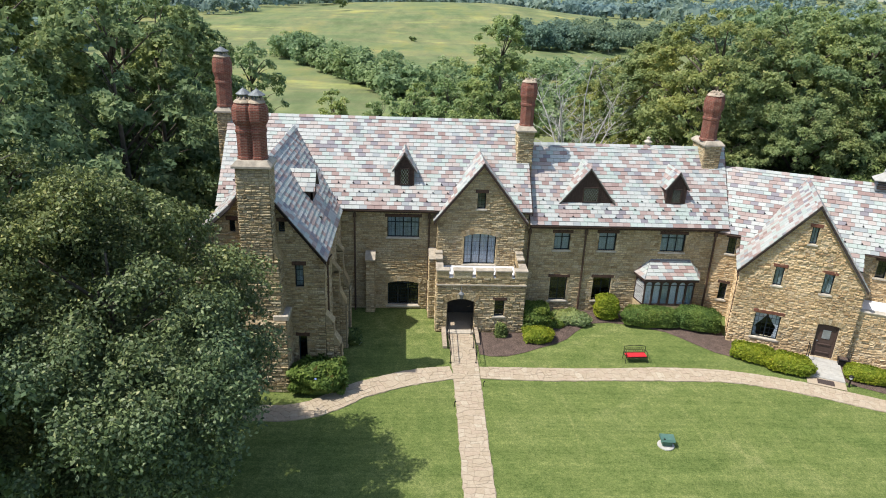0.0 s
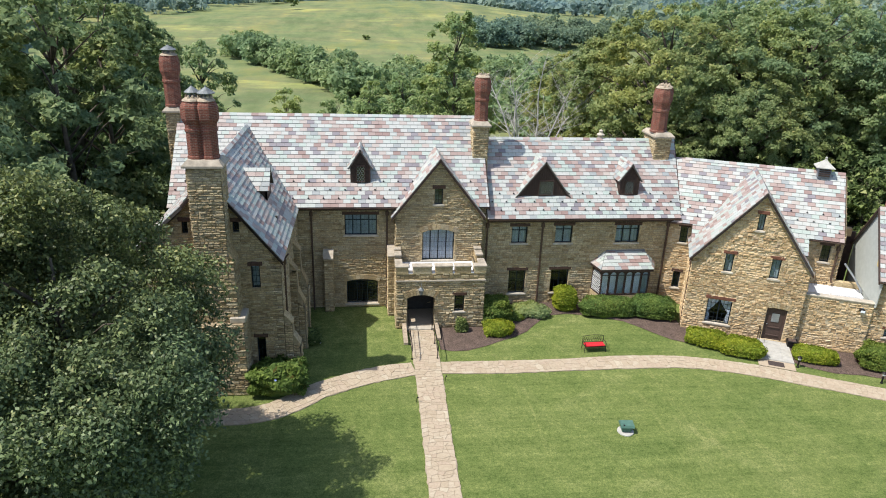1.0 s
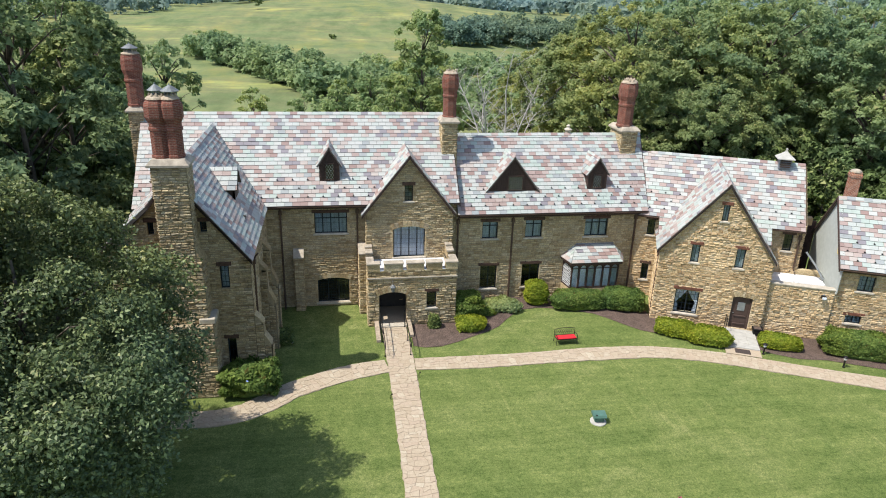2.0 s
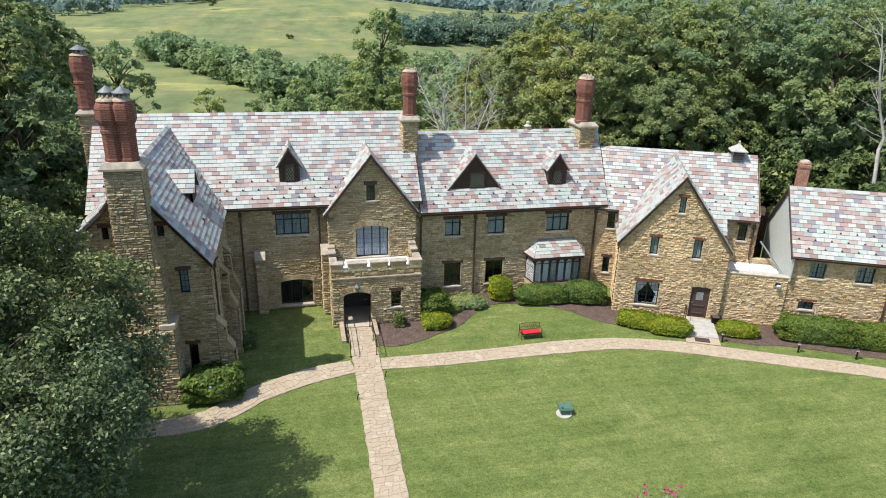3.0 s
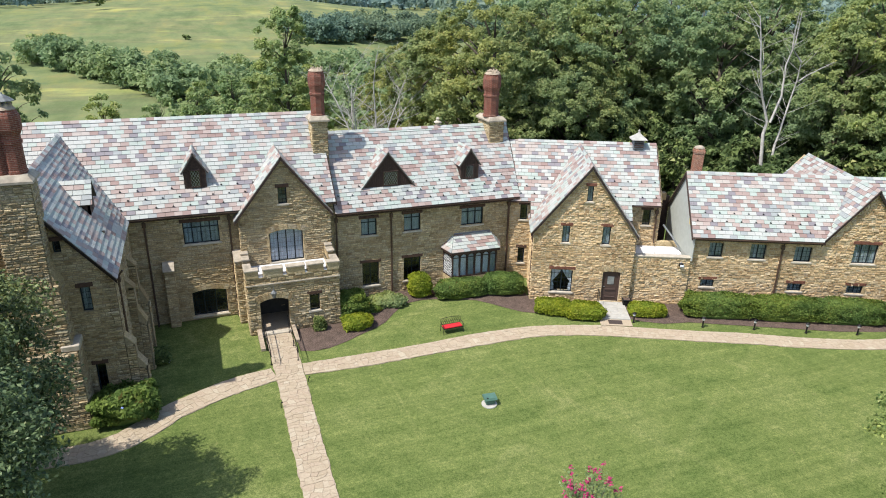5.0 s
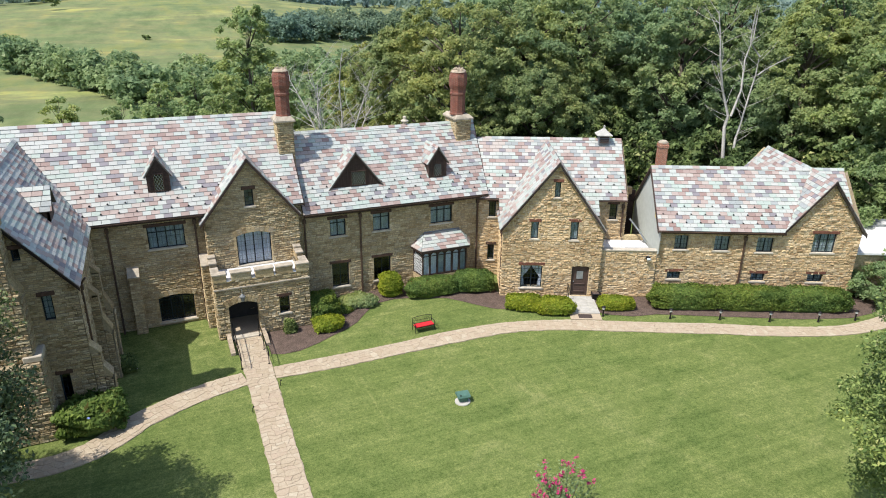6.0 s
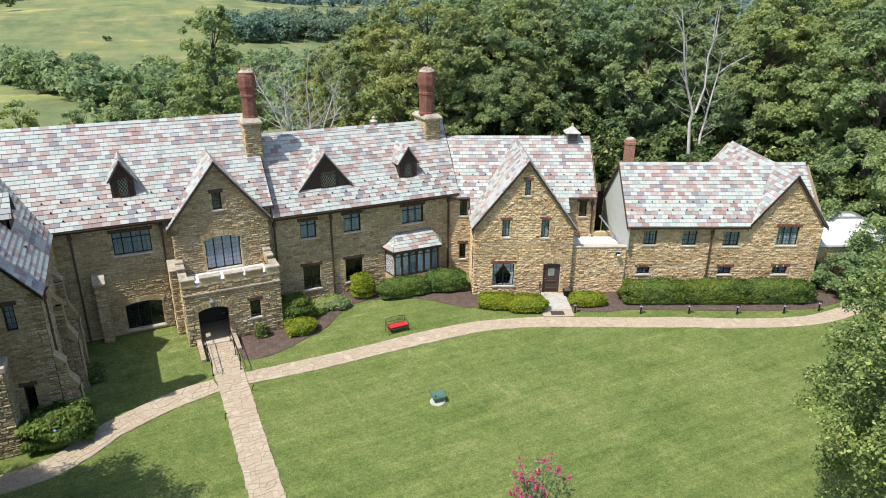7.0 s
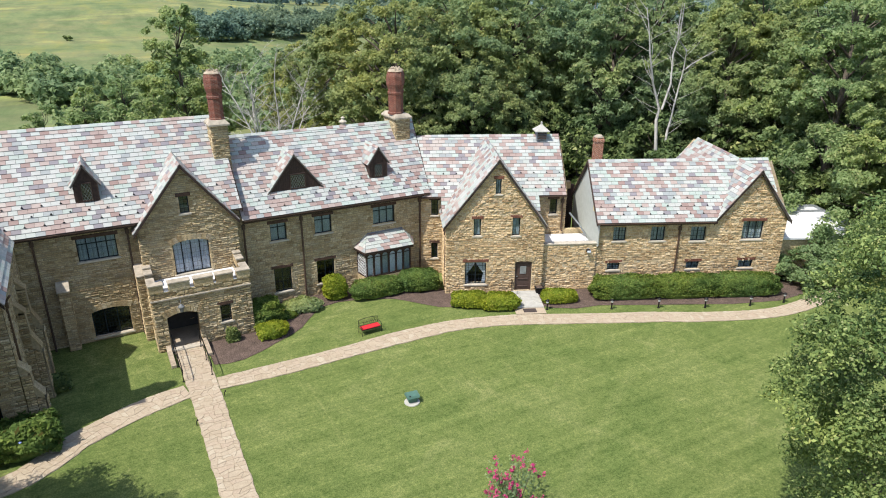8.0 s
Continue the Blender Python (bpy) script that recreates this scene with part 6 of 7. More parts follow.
def make_tree(label, at, h, radius, base, seed, leaf=0.15, sprays=420, leaves=26000, mat=None, trunk=0.3, profile=ROUND, spray=(0.07, 0.14), gaps=0.6, category="tree", corners=3, lobes=0.34, order=0.6, boughs=260, bough=(0.09, 0.17)):
    """A broadleaf tree: tapered trunk, limbs and a crown of domed leaf tufts inside a lobed outline. base: height where the crown begins."""
    rng = np.random.default_rng(seed)
    tree = thing("tree", label, category, Matrix.Translation(at))
    zs, rs = np.array(profile).T
    kf = 1.9 / radius
    limbs = []
    while len(limbs) < boughs:
        zf = rng.random()
        pr = float(np.interp(zf, zs, rs))
        if rng.random() > pr + 0.15:
            continue
        a = rng.uniform(0, 2 * math.pi)
        out = np.array([math.cos(a), math.sin(a)])
        z = base + zf * (h - base)
        q = Vector((out[0] * pr * radius * kf + seed, out[1] * pr * radius * kf, z * kf * 0.9))
        if noise.noise(q * 1.7 + Vector((31, 7, 3))) < -gaps:
            continue
        rb = radius * rng.uniform(*bough) * (0.6 + 0.4 * pr)
        rr = max(0.0, pr * radius * (1 + lobes * noise.noise(q)) * (1 - rng.random() ** 1.9 * 0.5) - rb * 0.42)
        limbs.append((out[0] * rr, out[1] * rr, min(z, h - rb * 0.6), a, rb, pr))
    # tufts sit on the upper and outer side of each bough
    items = []
    share = np.array([b[4] ** 2 for b in limbs])
    for k in rng.choice(len(limbs), sprays, p=share / share.sum()):
        bx, by, bz, ba, rb, pr = limbs[k]
        d = rng.normal(size=3) + np.array([math.cos(ba), math.sin(ba), 0.75]) * 0.7
        d /= np.linalg.norm(d)
        q = rb * rng.uniform(0.72, 1.08)
        items.append((bx + d[0] * q, by + d[1] * q, bz + d[2] * q * 0.62, math.atan2(by + d[1] * q, bx + d[0] * q), radius * rng.uniform(*spray) * (0.75 + 0.25 * pr), pr))
    wts = np.array([i[4] ** 2 for i in items])
    counts = np.maximum(5, (wts / wts.sum() * leaves)).astype(int)
    cs, ns = [], []
    for (x, y, z, a, r, pr), k in zip(items, counts):
        # a domed tuft: leaves coat its outer and upper side and hang in ragged fringes below
        o = np.array([math.cos(a), math.sin(a), 0.0])
        lean = np.array([o[0] * 0.75, o[1] * 0.75, 0.75])
        d = rng.normal(size=(k, 3)) + lean * 0.8
        d /= np.linalg.norm(d, axis=1, keepdims=True)
        side = np.array([-o[1], o[0], 0.0])
        knots = rng.normal(size=(7, 3)) + lean * 0.8
        knots /= np.linalg.norm(knots, axis=1, keepdims=True)
        pull = rng.integers(0, 7, k)
        d = d * 0.62 + knots[pull] * 0.38
        rad = r * np.clip(rng.normal(0.86, 0.16, k), 0.25, 1.25) * (0.8 + 0.3 * rng.random(7))[pull]
        p = d * rad[:, None]
        p = p + np.outer(np.abs(p @ o) * 0.30, o) + np.outer((p @ side) * 0.15, side)
        p[:, 2] = p[:, 2] * 0.72 - 0.22 * np.abs(p @ o)
        cs.append(np.array([x, y, z]) + p)
        nn = d * 0.75 + np.array([0, 0, 0.30]) + rng.normal(size=(k, 3)) * order
        ns.append(nn / np.linalg.norm(nn, axis=1, keepdims=True))
    c, n = np.concatenate(cs), np.concatenate(ns)
    c[:, 2] = np.maximum(c[:, 2], 0.05)
    sh = Shape()
    bend = rng.normal(size=2) * 0.25
    sh.tube([(0, 0, -0.3), (bend[0] * 0.3, bend[1] * 0.3, h * 0.15), (bend[0], bend[1], h * 0.4), (bend[0] * 1.5, bend[1] * 1.5, h * 0.8)], [trunk * 1.35, trunk, trunk * 0.75, trunk * 0.15], 8)
    for x, y, z, a, r, pr in limbs[:36]:
        s = min(max(z - math.hypot(x, y) * 0.8, h * 0.10), h * 0.7)
        sh.tube([(bend[0] * s / h * 2, bend[1] * s / h * 2, s), (x * 0.4, y * 0.4, s + (z - s) * 0.55), (x * 0.75, y * 0.75, s + (z - s) * 0.9), (x, y, z)], [trunk * 0.36, trunk * 0.22, trunk * 0.12, trunk * 0.04], 5)
    sh.make("trunk", BARK, tree, "grey-brown trunk and limbs", smooth=True)
    leaf_mesh("crown", c, n, leaf * rng.uniform(0.6, 1.35, len(c)), rng, mat or LEAF_MID, tree, "leafy uneven crown", corners=corners)
    return tree


def again(tree, x, y, scale, turn, label="", sz=None):
    ob = copy_thing(tree, Matrix.LocRotScale((x, y, height(x, y)), Euler((0, 0, turn)), (scale, scale, sz or scale)))
    if label:
        tagged(ob, label)
    return ob


# trees by the house and on the lawn's edges
make_tree("broad dark leafy tree shading the lawn by the path", (-9.9, -17.0, 0), 12.6, 5.0, 0.7, 301, leaf=0.071, sprays=1050, leaves=160000, mat=LEAF_LAWN, trunk=0.24, gaps=0.42, lobes=0.5, boughs=190, bough=(0.15, 0.28), corners=4,
          profile=((0, 0.18), (0.08, 0.32), (0.22, 0.62), (0.4, 0.95), (0.55, 1.0), (0.7, 0.84), (0.82, 0.62), (0.92, 0.36), (1.0, 0.1)), spray=(0.09, 0.18))
make_tree("taller leafy tree close beside the lawn tree", (-14.4, -17.2, 0), 15.2, 4.9, 0.6, 307, leaf=0.075, sprays=620, leaves=75000, mat=LEAF_LAWN, trunk=0.24, gaps=0.6, lobes=0.45, boughs=130, bough=(0.16, 0.30), spray=(0.09, 0.19), corners=4)
make_tree("tall leafy tree beside the lawn", (-18.5, -8.5, 0), 15.5, 6.0, 1.0, 302, leaf=0.13, sprays=760, leaves=65000, mat=LEAF_SHADE, trunk=0.22, profile=TALL, lobes=0.42, spray=(0.07, 0.15), order=0.6)
# added beyond the view, only to shade the lawn tree's low boughs
make_tree("unseen tall dark tree added to shade the lawn tree", (-15.6, -23.4, 0), 14.5, 4.8, 0.3, 306, leaf=0.16, sprays=420, leaves=24000, mat=LEAF_DARK, trunk=0.35, profile=TALL, spray=(0.10, 0.20))
make_tree("small light green tree beside the cross wing", (-12.2, -5.4, 0), 8.6, 2.6, 1.0, 303, leaf=0.09, sprays=160, leaves=20000, mat=LEAF_LITE, trunk=0.16, spray=(0.14, 0.26), order=0.6)
make_tree("pale green tree overhanging the lawn", (21.7, -30.1, 0), 15.0, 4.5, 1.0, 304, leaf=0.068, sprays=950, leaves=112000, mat=LEAF_GLOSSY, trunk=0.26, gaps=0.8, lobes=0.42, boughs=230, bough=(0.12, 0.24), corners=4,
          profile=((0, 0.7), (0.15, 0.88), (0.35, 1.0), (0.6, 0.96), (0.8, 0.84), (0.92, 0.55), (1.0, 0.12)), spray=(0.08, 0.16))
make_tree("tall light green tree at the end of the service range", (48.8, -14.6, 0), 21.5, 6.2, 0.2, 305, leaf=0.11, sprays=640, leaves=85000, mat=LEAF_PALE, trunk=0.3, lobes=0.42, spray=(0.07, 0.14), order=0.62,
          profile=((0, 0.95), (0.08, 1.05), (0.2, 1.0), (0.4, 0.85), (0.6, 0.75), (0.8, 0.56), (0.92, 0.34), (1.0, 0.1)))
pale = make_tree("tall pale green tree behind the outbuilding", (52.0, -6.2, 0), 20.5, 5.7, 1.0, 309, leaf=0.13, sprays=600, leaves=50000, mat=LEAF_PALE, trunk=0.35, profile=TALL, lobes=0.42, spray=(0.07, 0.14), order=0.62)
make_tree("low light green tree by the hedge end", (43.2, -14.6, 0), 4.0, 2.5, 0.1, 308, leaf=0.09, sprays=120, leaves=20000, mat=LEAF_PALE, trunk=0.12, spray=(0.16, 0.30))
make_tree("low light green sapling by the hedge end", (40.4, -13.3, 0), 2.6, 1.5, 0.05, 317, leaf=0.08, sprays=90, leaves=9000, mat=LEAF_PALE, trunk=0.08, spray=(0.2, 0.36))

# woods behind the house
dark = make_tree("dense green woodland tree", (-18.5, 7.0, 0), 19.0, 6.0, 1.0, 311, leaf=0.17, sprays=640, leaves=40000, mat=LEAF_SHADE, spray=(0.07, 0.14), trunk=0.24, profile=TALL)
oliv = make_tree("large round olive-green tree behind the house", (29.5, 27.0, height(29.5, 27)), 18.6, 9.0, 1.0, 312, leaf=0.145, sprays=1000, leaves=66000, boughs=420, bough=(0.06, 0.12), mat=LEAF_OLIVE, trunk=0.5, spray=(0.05, 0.105), gaps=0.6, lobes=0.22)
green = make_tree("tall green woodland tree behind the house", (42.0, 24.0, height(42, 24)), 19.5, 6.4, 6.5, 313, leaf=0.155, spray=(0.07, 0.14), sprays=720, leaves=42000, mat=LEAF_MID, trunk=0.4, profile=TALL)
lite = make_tree("light green woodland tree behind the house", (50.0, 17.0, height(50, 17)), 18.0, 5.9, 5.5, 314, leaf=0.155, spray=(0.07, 0.14), sprays=720, leaves=41000, mat=LEAF_LITE, trunk=0.4, profile=TALL)
slim = make_tree("tall slender green tree beyond the ridge", (10.4, 40.0, height(10.4, 40)), 19.0, 4.1, 1.0, 315, leaf=0.16, sprays=420, leaves=30000, mat=LEAF_PALE, trunk=0.25, profile=TALL, spray=(0.10, 0.19), order=0.6)
back = make_tree("green woodland tree deep in the wood", (36.0, 33.0, height(36, 33)), 19.5, 6.4, 1.0, 316, leaf=0.26, sprays=460, spray=(0.08, 0.16), order=0.62, leaves=11000, mat=LEAF_MID, trunk=0.4, profile=TALL)
for x, y, s, t in ((-24.5, -1.0, 1.02, 1.1), (-19.5, 16.5, 0.95, 2.3), (-27.0, 9.0, 1.08, 4.0)):
    again(dark, x, y, s, t)
for x, y, s, t in ((48.5, 30.0, 0.98, 2.6), (60.0, 22.0, 1.02, 0.5), (62.0, 9.0, 1.0, 3.3), (66.0, -3.0, 0.95, 1.5), (72.0, 6.0, 1.05, 2.9), (36.0, 25.0, 0.95, 3.0)):
    again(green, x, y, s, t)
for x, y, s, t in ((57.0, 8.0, 0.92, 1.4), (54.0, 25.0, 1.0, 2.8), (58.0, -6.0, 0.85, 0.3), (60.5, 1.5, 1.0, 4.8), (56.0, -18.0, 0.8, 2.1)):
    again(lite, x, y, s, t)
again(oliv, 35.0, 21.0, 0.72, 2.0)
again(oliv, 25.5, 38.0, 0.80, 4.0)
for x, y, s, t in ((-29.5, -9.0, 0.95, 5.2), (-24.0, 22.0, 1.0, 0.4), (-33.0, 0.0, 1.1, 3.0), (-21.5, 30.0, 0.85, 1.9), (-34.0, 18.0, 1.1, 2.9), (-30.0, -20.0, 0.9, 0.8), (-17.0, 36.0, 0.72, 1.0), (-26.0, 44.0, 0.75, 2.0),
                   (72.0, 16.0, 1.05, 4.1), (56.0, 34.0, 1.0, 5.0), (70.0, 30.0, 1.08, 0.9), (78.0, 4.0, 1.1, 2.7), (46.0, 43.0, 1.0, 3.9), (74.0, -10.0, 1.0, 5.5), (66.0, 15.0, 1.02, 3.6), (40.0, 40.0, 0.95, 4.7), (68.0, 38.0, 1.1, 5.9),
                   (64.0, -26.0, 0.85, 0.9), (43.0, 34.0, 1.0, 1.0), (80.0, 18.0, 1.1, 0.2), (84.0, -6.0, 1.1, 2.0), (70.0, -18.0, 1.0, 3.0), (86.0, 30.0, 1.1, 4.0), (92.0, 10.0, 1.15, 5.0)):
    again(back, x, y, s, t)
young = make_tree("young green tree beyond the roof ridge", (4.5, 47.0, height(4.5, 47)), 11.5, 2.9, 0.6, 319, leaf=0.17, sprays=220, boughs=70, bough=(0.14, 0.26), leaves=11000, mat=LEAF_PALE, trunk=0.16, profile=TALL, spray=(0.14, 0.28))
for x, y, s, t in ((6.8, 36.0, 0.55, 2.4), (14.0, 45.0, 0.55, 0.3), (-3.0, 42.0, 0.50, 2.0), (-8.5, 38.0, 0.52, 4.0), (1.0, 52.0, 0.6, 3.1)):
    again(young, x, y, s * 1.7, t, "", s * 1.55)
# dark leaf colour stands in for the shade below the crowns
under = make_tree("undergrowth below the woodland trees, leaves darkened as if shaded", (47.0, 8.0, 0), 6.0, 3.6, 0.1, 318, leaf=0.22, sprays=130, leaves=6500, mat=LEAF_DARK, trunk=0.1, category="shrub", spray=(0.14, 0.28))
for x, y, s, t in ((30.0, 17.5, 0.8, 1.0), (37.0, 14.5, 0.9, 2.0), (42.0, 12.0, 0.9, 3.0), (53.0, 4.0, 1.0, 4.0), (25.0, 20.0, 0.8, 5.0), (57.0, -1.0, 1.0, 0.5), (33.5, 16.0, 0.8, 0.2), (45.0, 15.0, 1.0, 1.2), (38.5, 18.0, 1.1, 2.2), (50.0, 10.0, 1.1, 3.2), (54.0, 14.0, 1.2, 4.2), (28.0, 21.0, 1.0, 5.2), (34.0, 25.0, 1.2, 0.9), (43.0, 20.0, 1.2, 1.9), (60.0, 3.0, 1.2, 2.9), (21.5, 24.0, 0.8, 3.9), (66.0, 9.0, 1.2, 4.9), (-15.0, 3.0, 1.0, 2.0), (-16.0, 12.0, 1.1, 0.0), (-21.0, -13.0, 0.7, 1.0), (50.0, -6.0, 0.8, 2.5)):
    again(under, x, y, s, t)


def bare_tree(label, at, trunks, seed, twigs, reach=(0.14, 0.34), side=0.34):
    """A leafless tree of bleached stems with forked boughs and twigs; a stem is (points, radius) or (start, direction, radius, length)."""
    rng = random.Random(seed)
    tree = thing("dead_tree", label, "tree", Matrix.Translation(at))
    stem, fine = Shape(), Shape()

    def sprout(pts, d, r, length, depth):
        n = len(pts) - 1
        for k in range(twigs[depth]):
            t = rng.uniform(0.3, 0.99)
            i = min(n - 1, int(t * n))
            q = pts[i].lerp(pts[i + 1], t * n - i)
            a = rng.uniform(0, 6.28)
            nd = (d * 0.45 + Vector((math.cos(a), math.sin(a), rng.uniform(-0.25, 0.5))) * 0.85).normalized()
            grow(q, nd, r * side * (1.1 - t * 0.5), length * rng.uniform(*reach), depth + 1)

    def grow(p, d, r, length, depth):
        pts, rad = [p.copy()], [r]
        n = 4
        for i in range(n):
            d = (d + Vector((rng.uniform(-.22, .22), rng.uniform(-.22, .22), rng.uniform(-.10, .20)))).normalized()
            p = p + d * length / n
            pts.append(p.copy())
            rad.append(r * (1 - 0.8 * (i + 1) / n))
        (stem if depth < 2 else fine).tube(pts, rad, 7 if depth == 0 else 4 if depth == 1 else 3, cap=False)
        if depth < 3:
            sprout(pts, d, r, length, depth)

    for tr in trunks:
        if len(tr) == 2:
            pts, r = [Vector(q) for q in tr[0]], tr[1]
            stem.tube(pts, [r * (1 - 0.8 * i / (len(pts) - 1)) for i in range(len(pts))], 8, cap=False)
            length = sum((b - a).length for a, b in zip(pts, pts[1:]))
            sprout(pts, (pts[-1] - pts[0]).normalized(), r, length, 0)
        else:
            grow(Vector(tr[0]), Vector(tr[1]).normalized(), tr[2], tr[3], 0)
    stem.make("trunk", DEADWOOD, tree, "bleached bare trunk and boughs", smooth=True)
    fine.make("twigs", DEADWOOD, tree, "fine bare twigs", "stuff")
    return tree


bare_tree("tall bleached dead tree with two wavy bare stems", (46.2, 6.0, -0.5), [([(0, 0, 0), (-0.46, -0.15, 4.3), (-0.81, 0.0, 7.67), (-0.44, 0.15, 8.61), (-1.8, -0.07, 10.92), (-2.42, 0.07, 13.4), (-3.01, -0.15, 15.19), (-3.46, 0.0, 17.2)], 0.18), ([(0.9, 0, 0), (0.47, -0.15, 4.2), (0.74, 0.0, 6.54), (1.19, 0.15, 7.83), (1.39, -0.07, 10.42), (1.86, 0.07, 11.98), (1.68, -0.15, 13.55)], 0.15), ([(-0.44, -0.15, 8.61), (0.42, 0.0, 10.79), (0.4, 0.15, 13.29), (0.72, -0.07, 15.1), (0.91, 0.07, 17.46)], 0.11), ([(1.86, -0.15, 11.98), (2.61, 0.0, 12.32), (4.12, 0.15, 12.83), (5.49, -0.07, 13.47)], 0.08), ([(1.68, -0.15, 13.55), (0.58, 0.0, 14.65), (0.67, 0.15, 15.99), (0.54, -0.07, 17.61)], 0.09)], 325, (20, 5, 2), (0.08, 0.22), 0.22)
bare_tree("grey leafless tree behind the roof ridge", (16.6, 29.0, height(16.6, 29)), [((0, 0, 0), (dx, dy, 1), 0.15, ln) for dx, dy, ln in ((0.12, 0.0, 13.0), (-0.28, 0.1, 11.5), (0.38, -0.1, 11.5), (-0.5, 0.2, 10.0), (0.6, 0.15, 10.0), (-0.08, -0.2, 12.0))], 322, (14, 7, 2), (0.18, 0.40), 0.34)


def far_woods(name, label, places, leaf, per, mat, rise=1.0):
    """Many small far trees as one joined mesh of leaf clumps."""
    rng = np.random.default_rng(len(places))
    cl = []
    for x, y, r, h in places:
        z0 = height(x, y)
        for i in range(per):
            d = rng.normal(size=3)
            d /= np.linalg.norm(d)
            cl.append((x + d[0] * r * 0.62, y + d[1] * r * 0.62, z0 + h * 0.52 + d[2] * h * 0.33 * rise, r * rng.uniform(0.32, 0.55)))
    c, n = clump_leaves(rng, cl, 6.5 / leaf ** 2 * 0.55, flat=0.8)
    ob = leaf_mesh(name, c, n, leaf * rng.uniform(0.6, 1.3, len(c)), rng, mat, None, aspect=0.7)
    ob.parent = None
    return tagged(ob, label, "trees", kind="stuff")


rw = random.Random(77)
belt = []
for i in range(130):   # hedgerow below the hay field
    t = rw.random()
    belt.append((-50 + 54 * t + rw.uniform(-3, 3), 232 - 108 * t + rw.uniform(0, 30), rw.uniform(2.4, 4.6), rw.uniform(5, 10.5)))
for i in range(150):   # scrub in the valley bottom
    x, y = rw.uniform(0, 75), rw.uniform(88, 200)
    if x > -2 + (y - 95) * 0.1:
        belt.append((x, y, rw.uniform(2.5, 5), rw.uniform(3.5, 9.5)))
across = []
for i in range(110):   # wood across the valley
    t = rw.random()
    across.append((50 + 130 * t, 285 + 60 * t + rw.uniform(0, 45), rw.uniform(4, 7), rw.uniform(8, 14)))
for i in range(40):
    belt.append((rw.uniform(-75, -42), rw.uniform(70, 140), rw.uniform(3.5, 5.5), rw.uniform(8, 12)))
far_woods("hedgerow_trees", "green hedgerow trees and scrub in the valley", belt, 0.55, 9, LEAF_VALLEY)
far_woods("valley_wood", "wood across the valley, blue-green tint standing for haze", across, 0.62, 8, LEAF_BELT)
hills = []


def hill_wood(count, a0, a1, d0, d1, r0, r1, h0, h1):
    for _ in range(count):
        a, d = rw.uniform(a0, a1), rw.uniform(d0, d1)
        hills.append((math.sin(a) * d, -37 + math.cos(a) * d, rw.uniform(r0, r1), rw.uniform(h0, h1)))


hill_wood(900, -1.2, 1.3, 830, 1050, 9, 15, 13, 20)
hill_wood(800, -1.2, 1.3, 1050, 1600, 11, 18, 15, 22)
hill_wood(420, -1.2, 1.2, 1600, 2000, 16, 24, 20, 30)
hill_wood(420, 0.36, 1.5, 470, 760, 7, 11, 13, 18)
hill_wood(320, 0.52, 1.5, 180, 480, 6, 9, 13, 18)
hill_wood(220, -1.4, -0.42, 160, 500, 6, 9, 12, 17)
shoulder = []
for _ in range(300):   # wood behind the field's lower shoulder
    a = rw.uniform(-0.75, -0.08)
    d = 405 + (a + 0.35) * 640 + rw.uniform(0, 260)
    shoulder.append((math.sin(a) * d, -37 + math.cos(a) * d, rw.uniform(5, 9), rw.uniform(10, 15)))
far_woods("shoulder_wood", "wood behind the hay field, haze put into its leaf colour", shoulder, 1.5, 6, LEAF_HAZE)
far_woods("hill_woods", "wooded hills on the horizon, haze put into their leaf colour", hills, 3.4, 5, LEAF_HAZE)
lone = [(-46.1, 432, 4.0, 9.0), (1.3, 306, 1.7, 2.6)]
far_woods("field_trees", "lone tree and bush in the hay field", lone, 0.6, 9, LEAF_DARK)


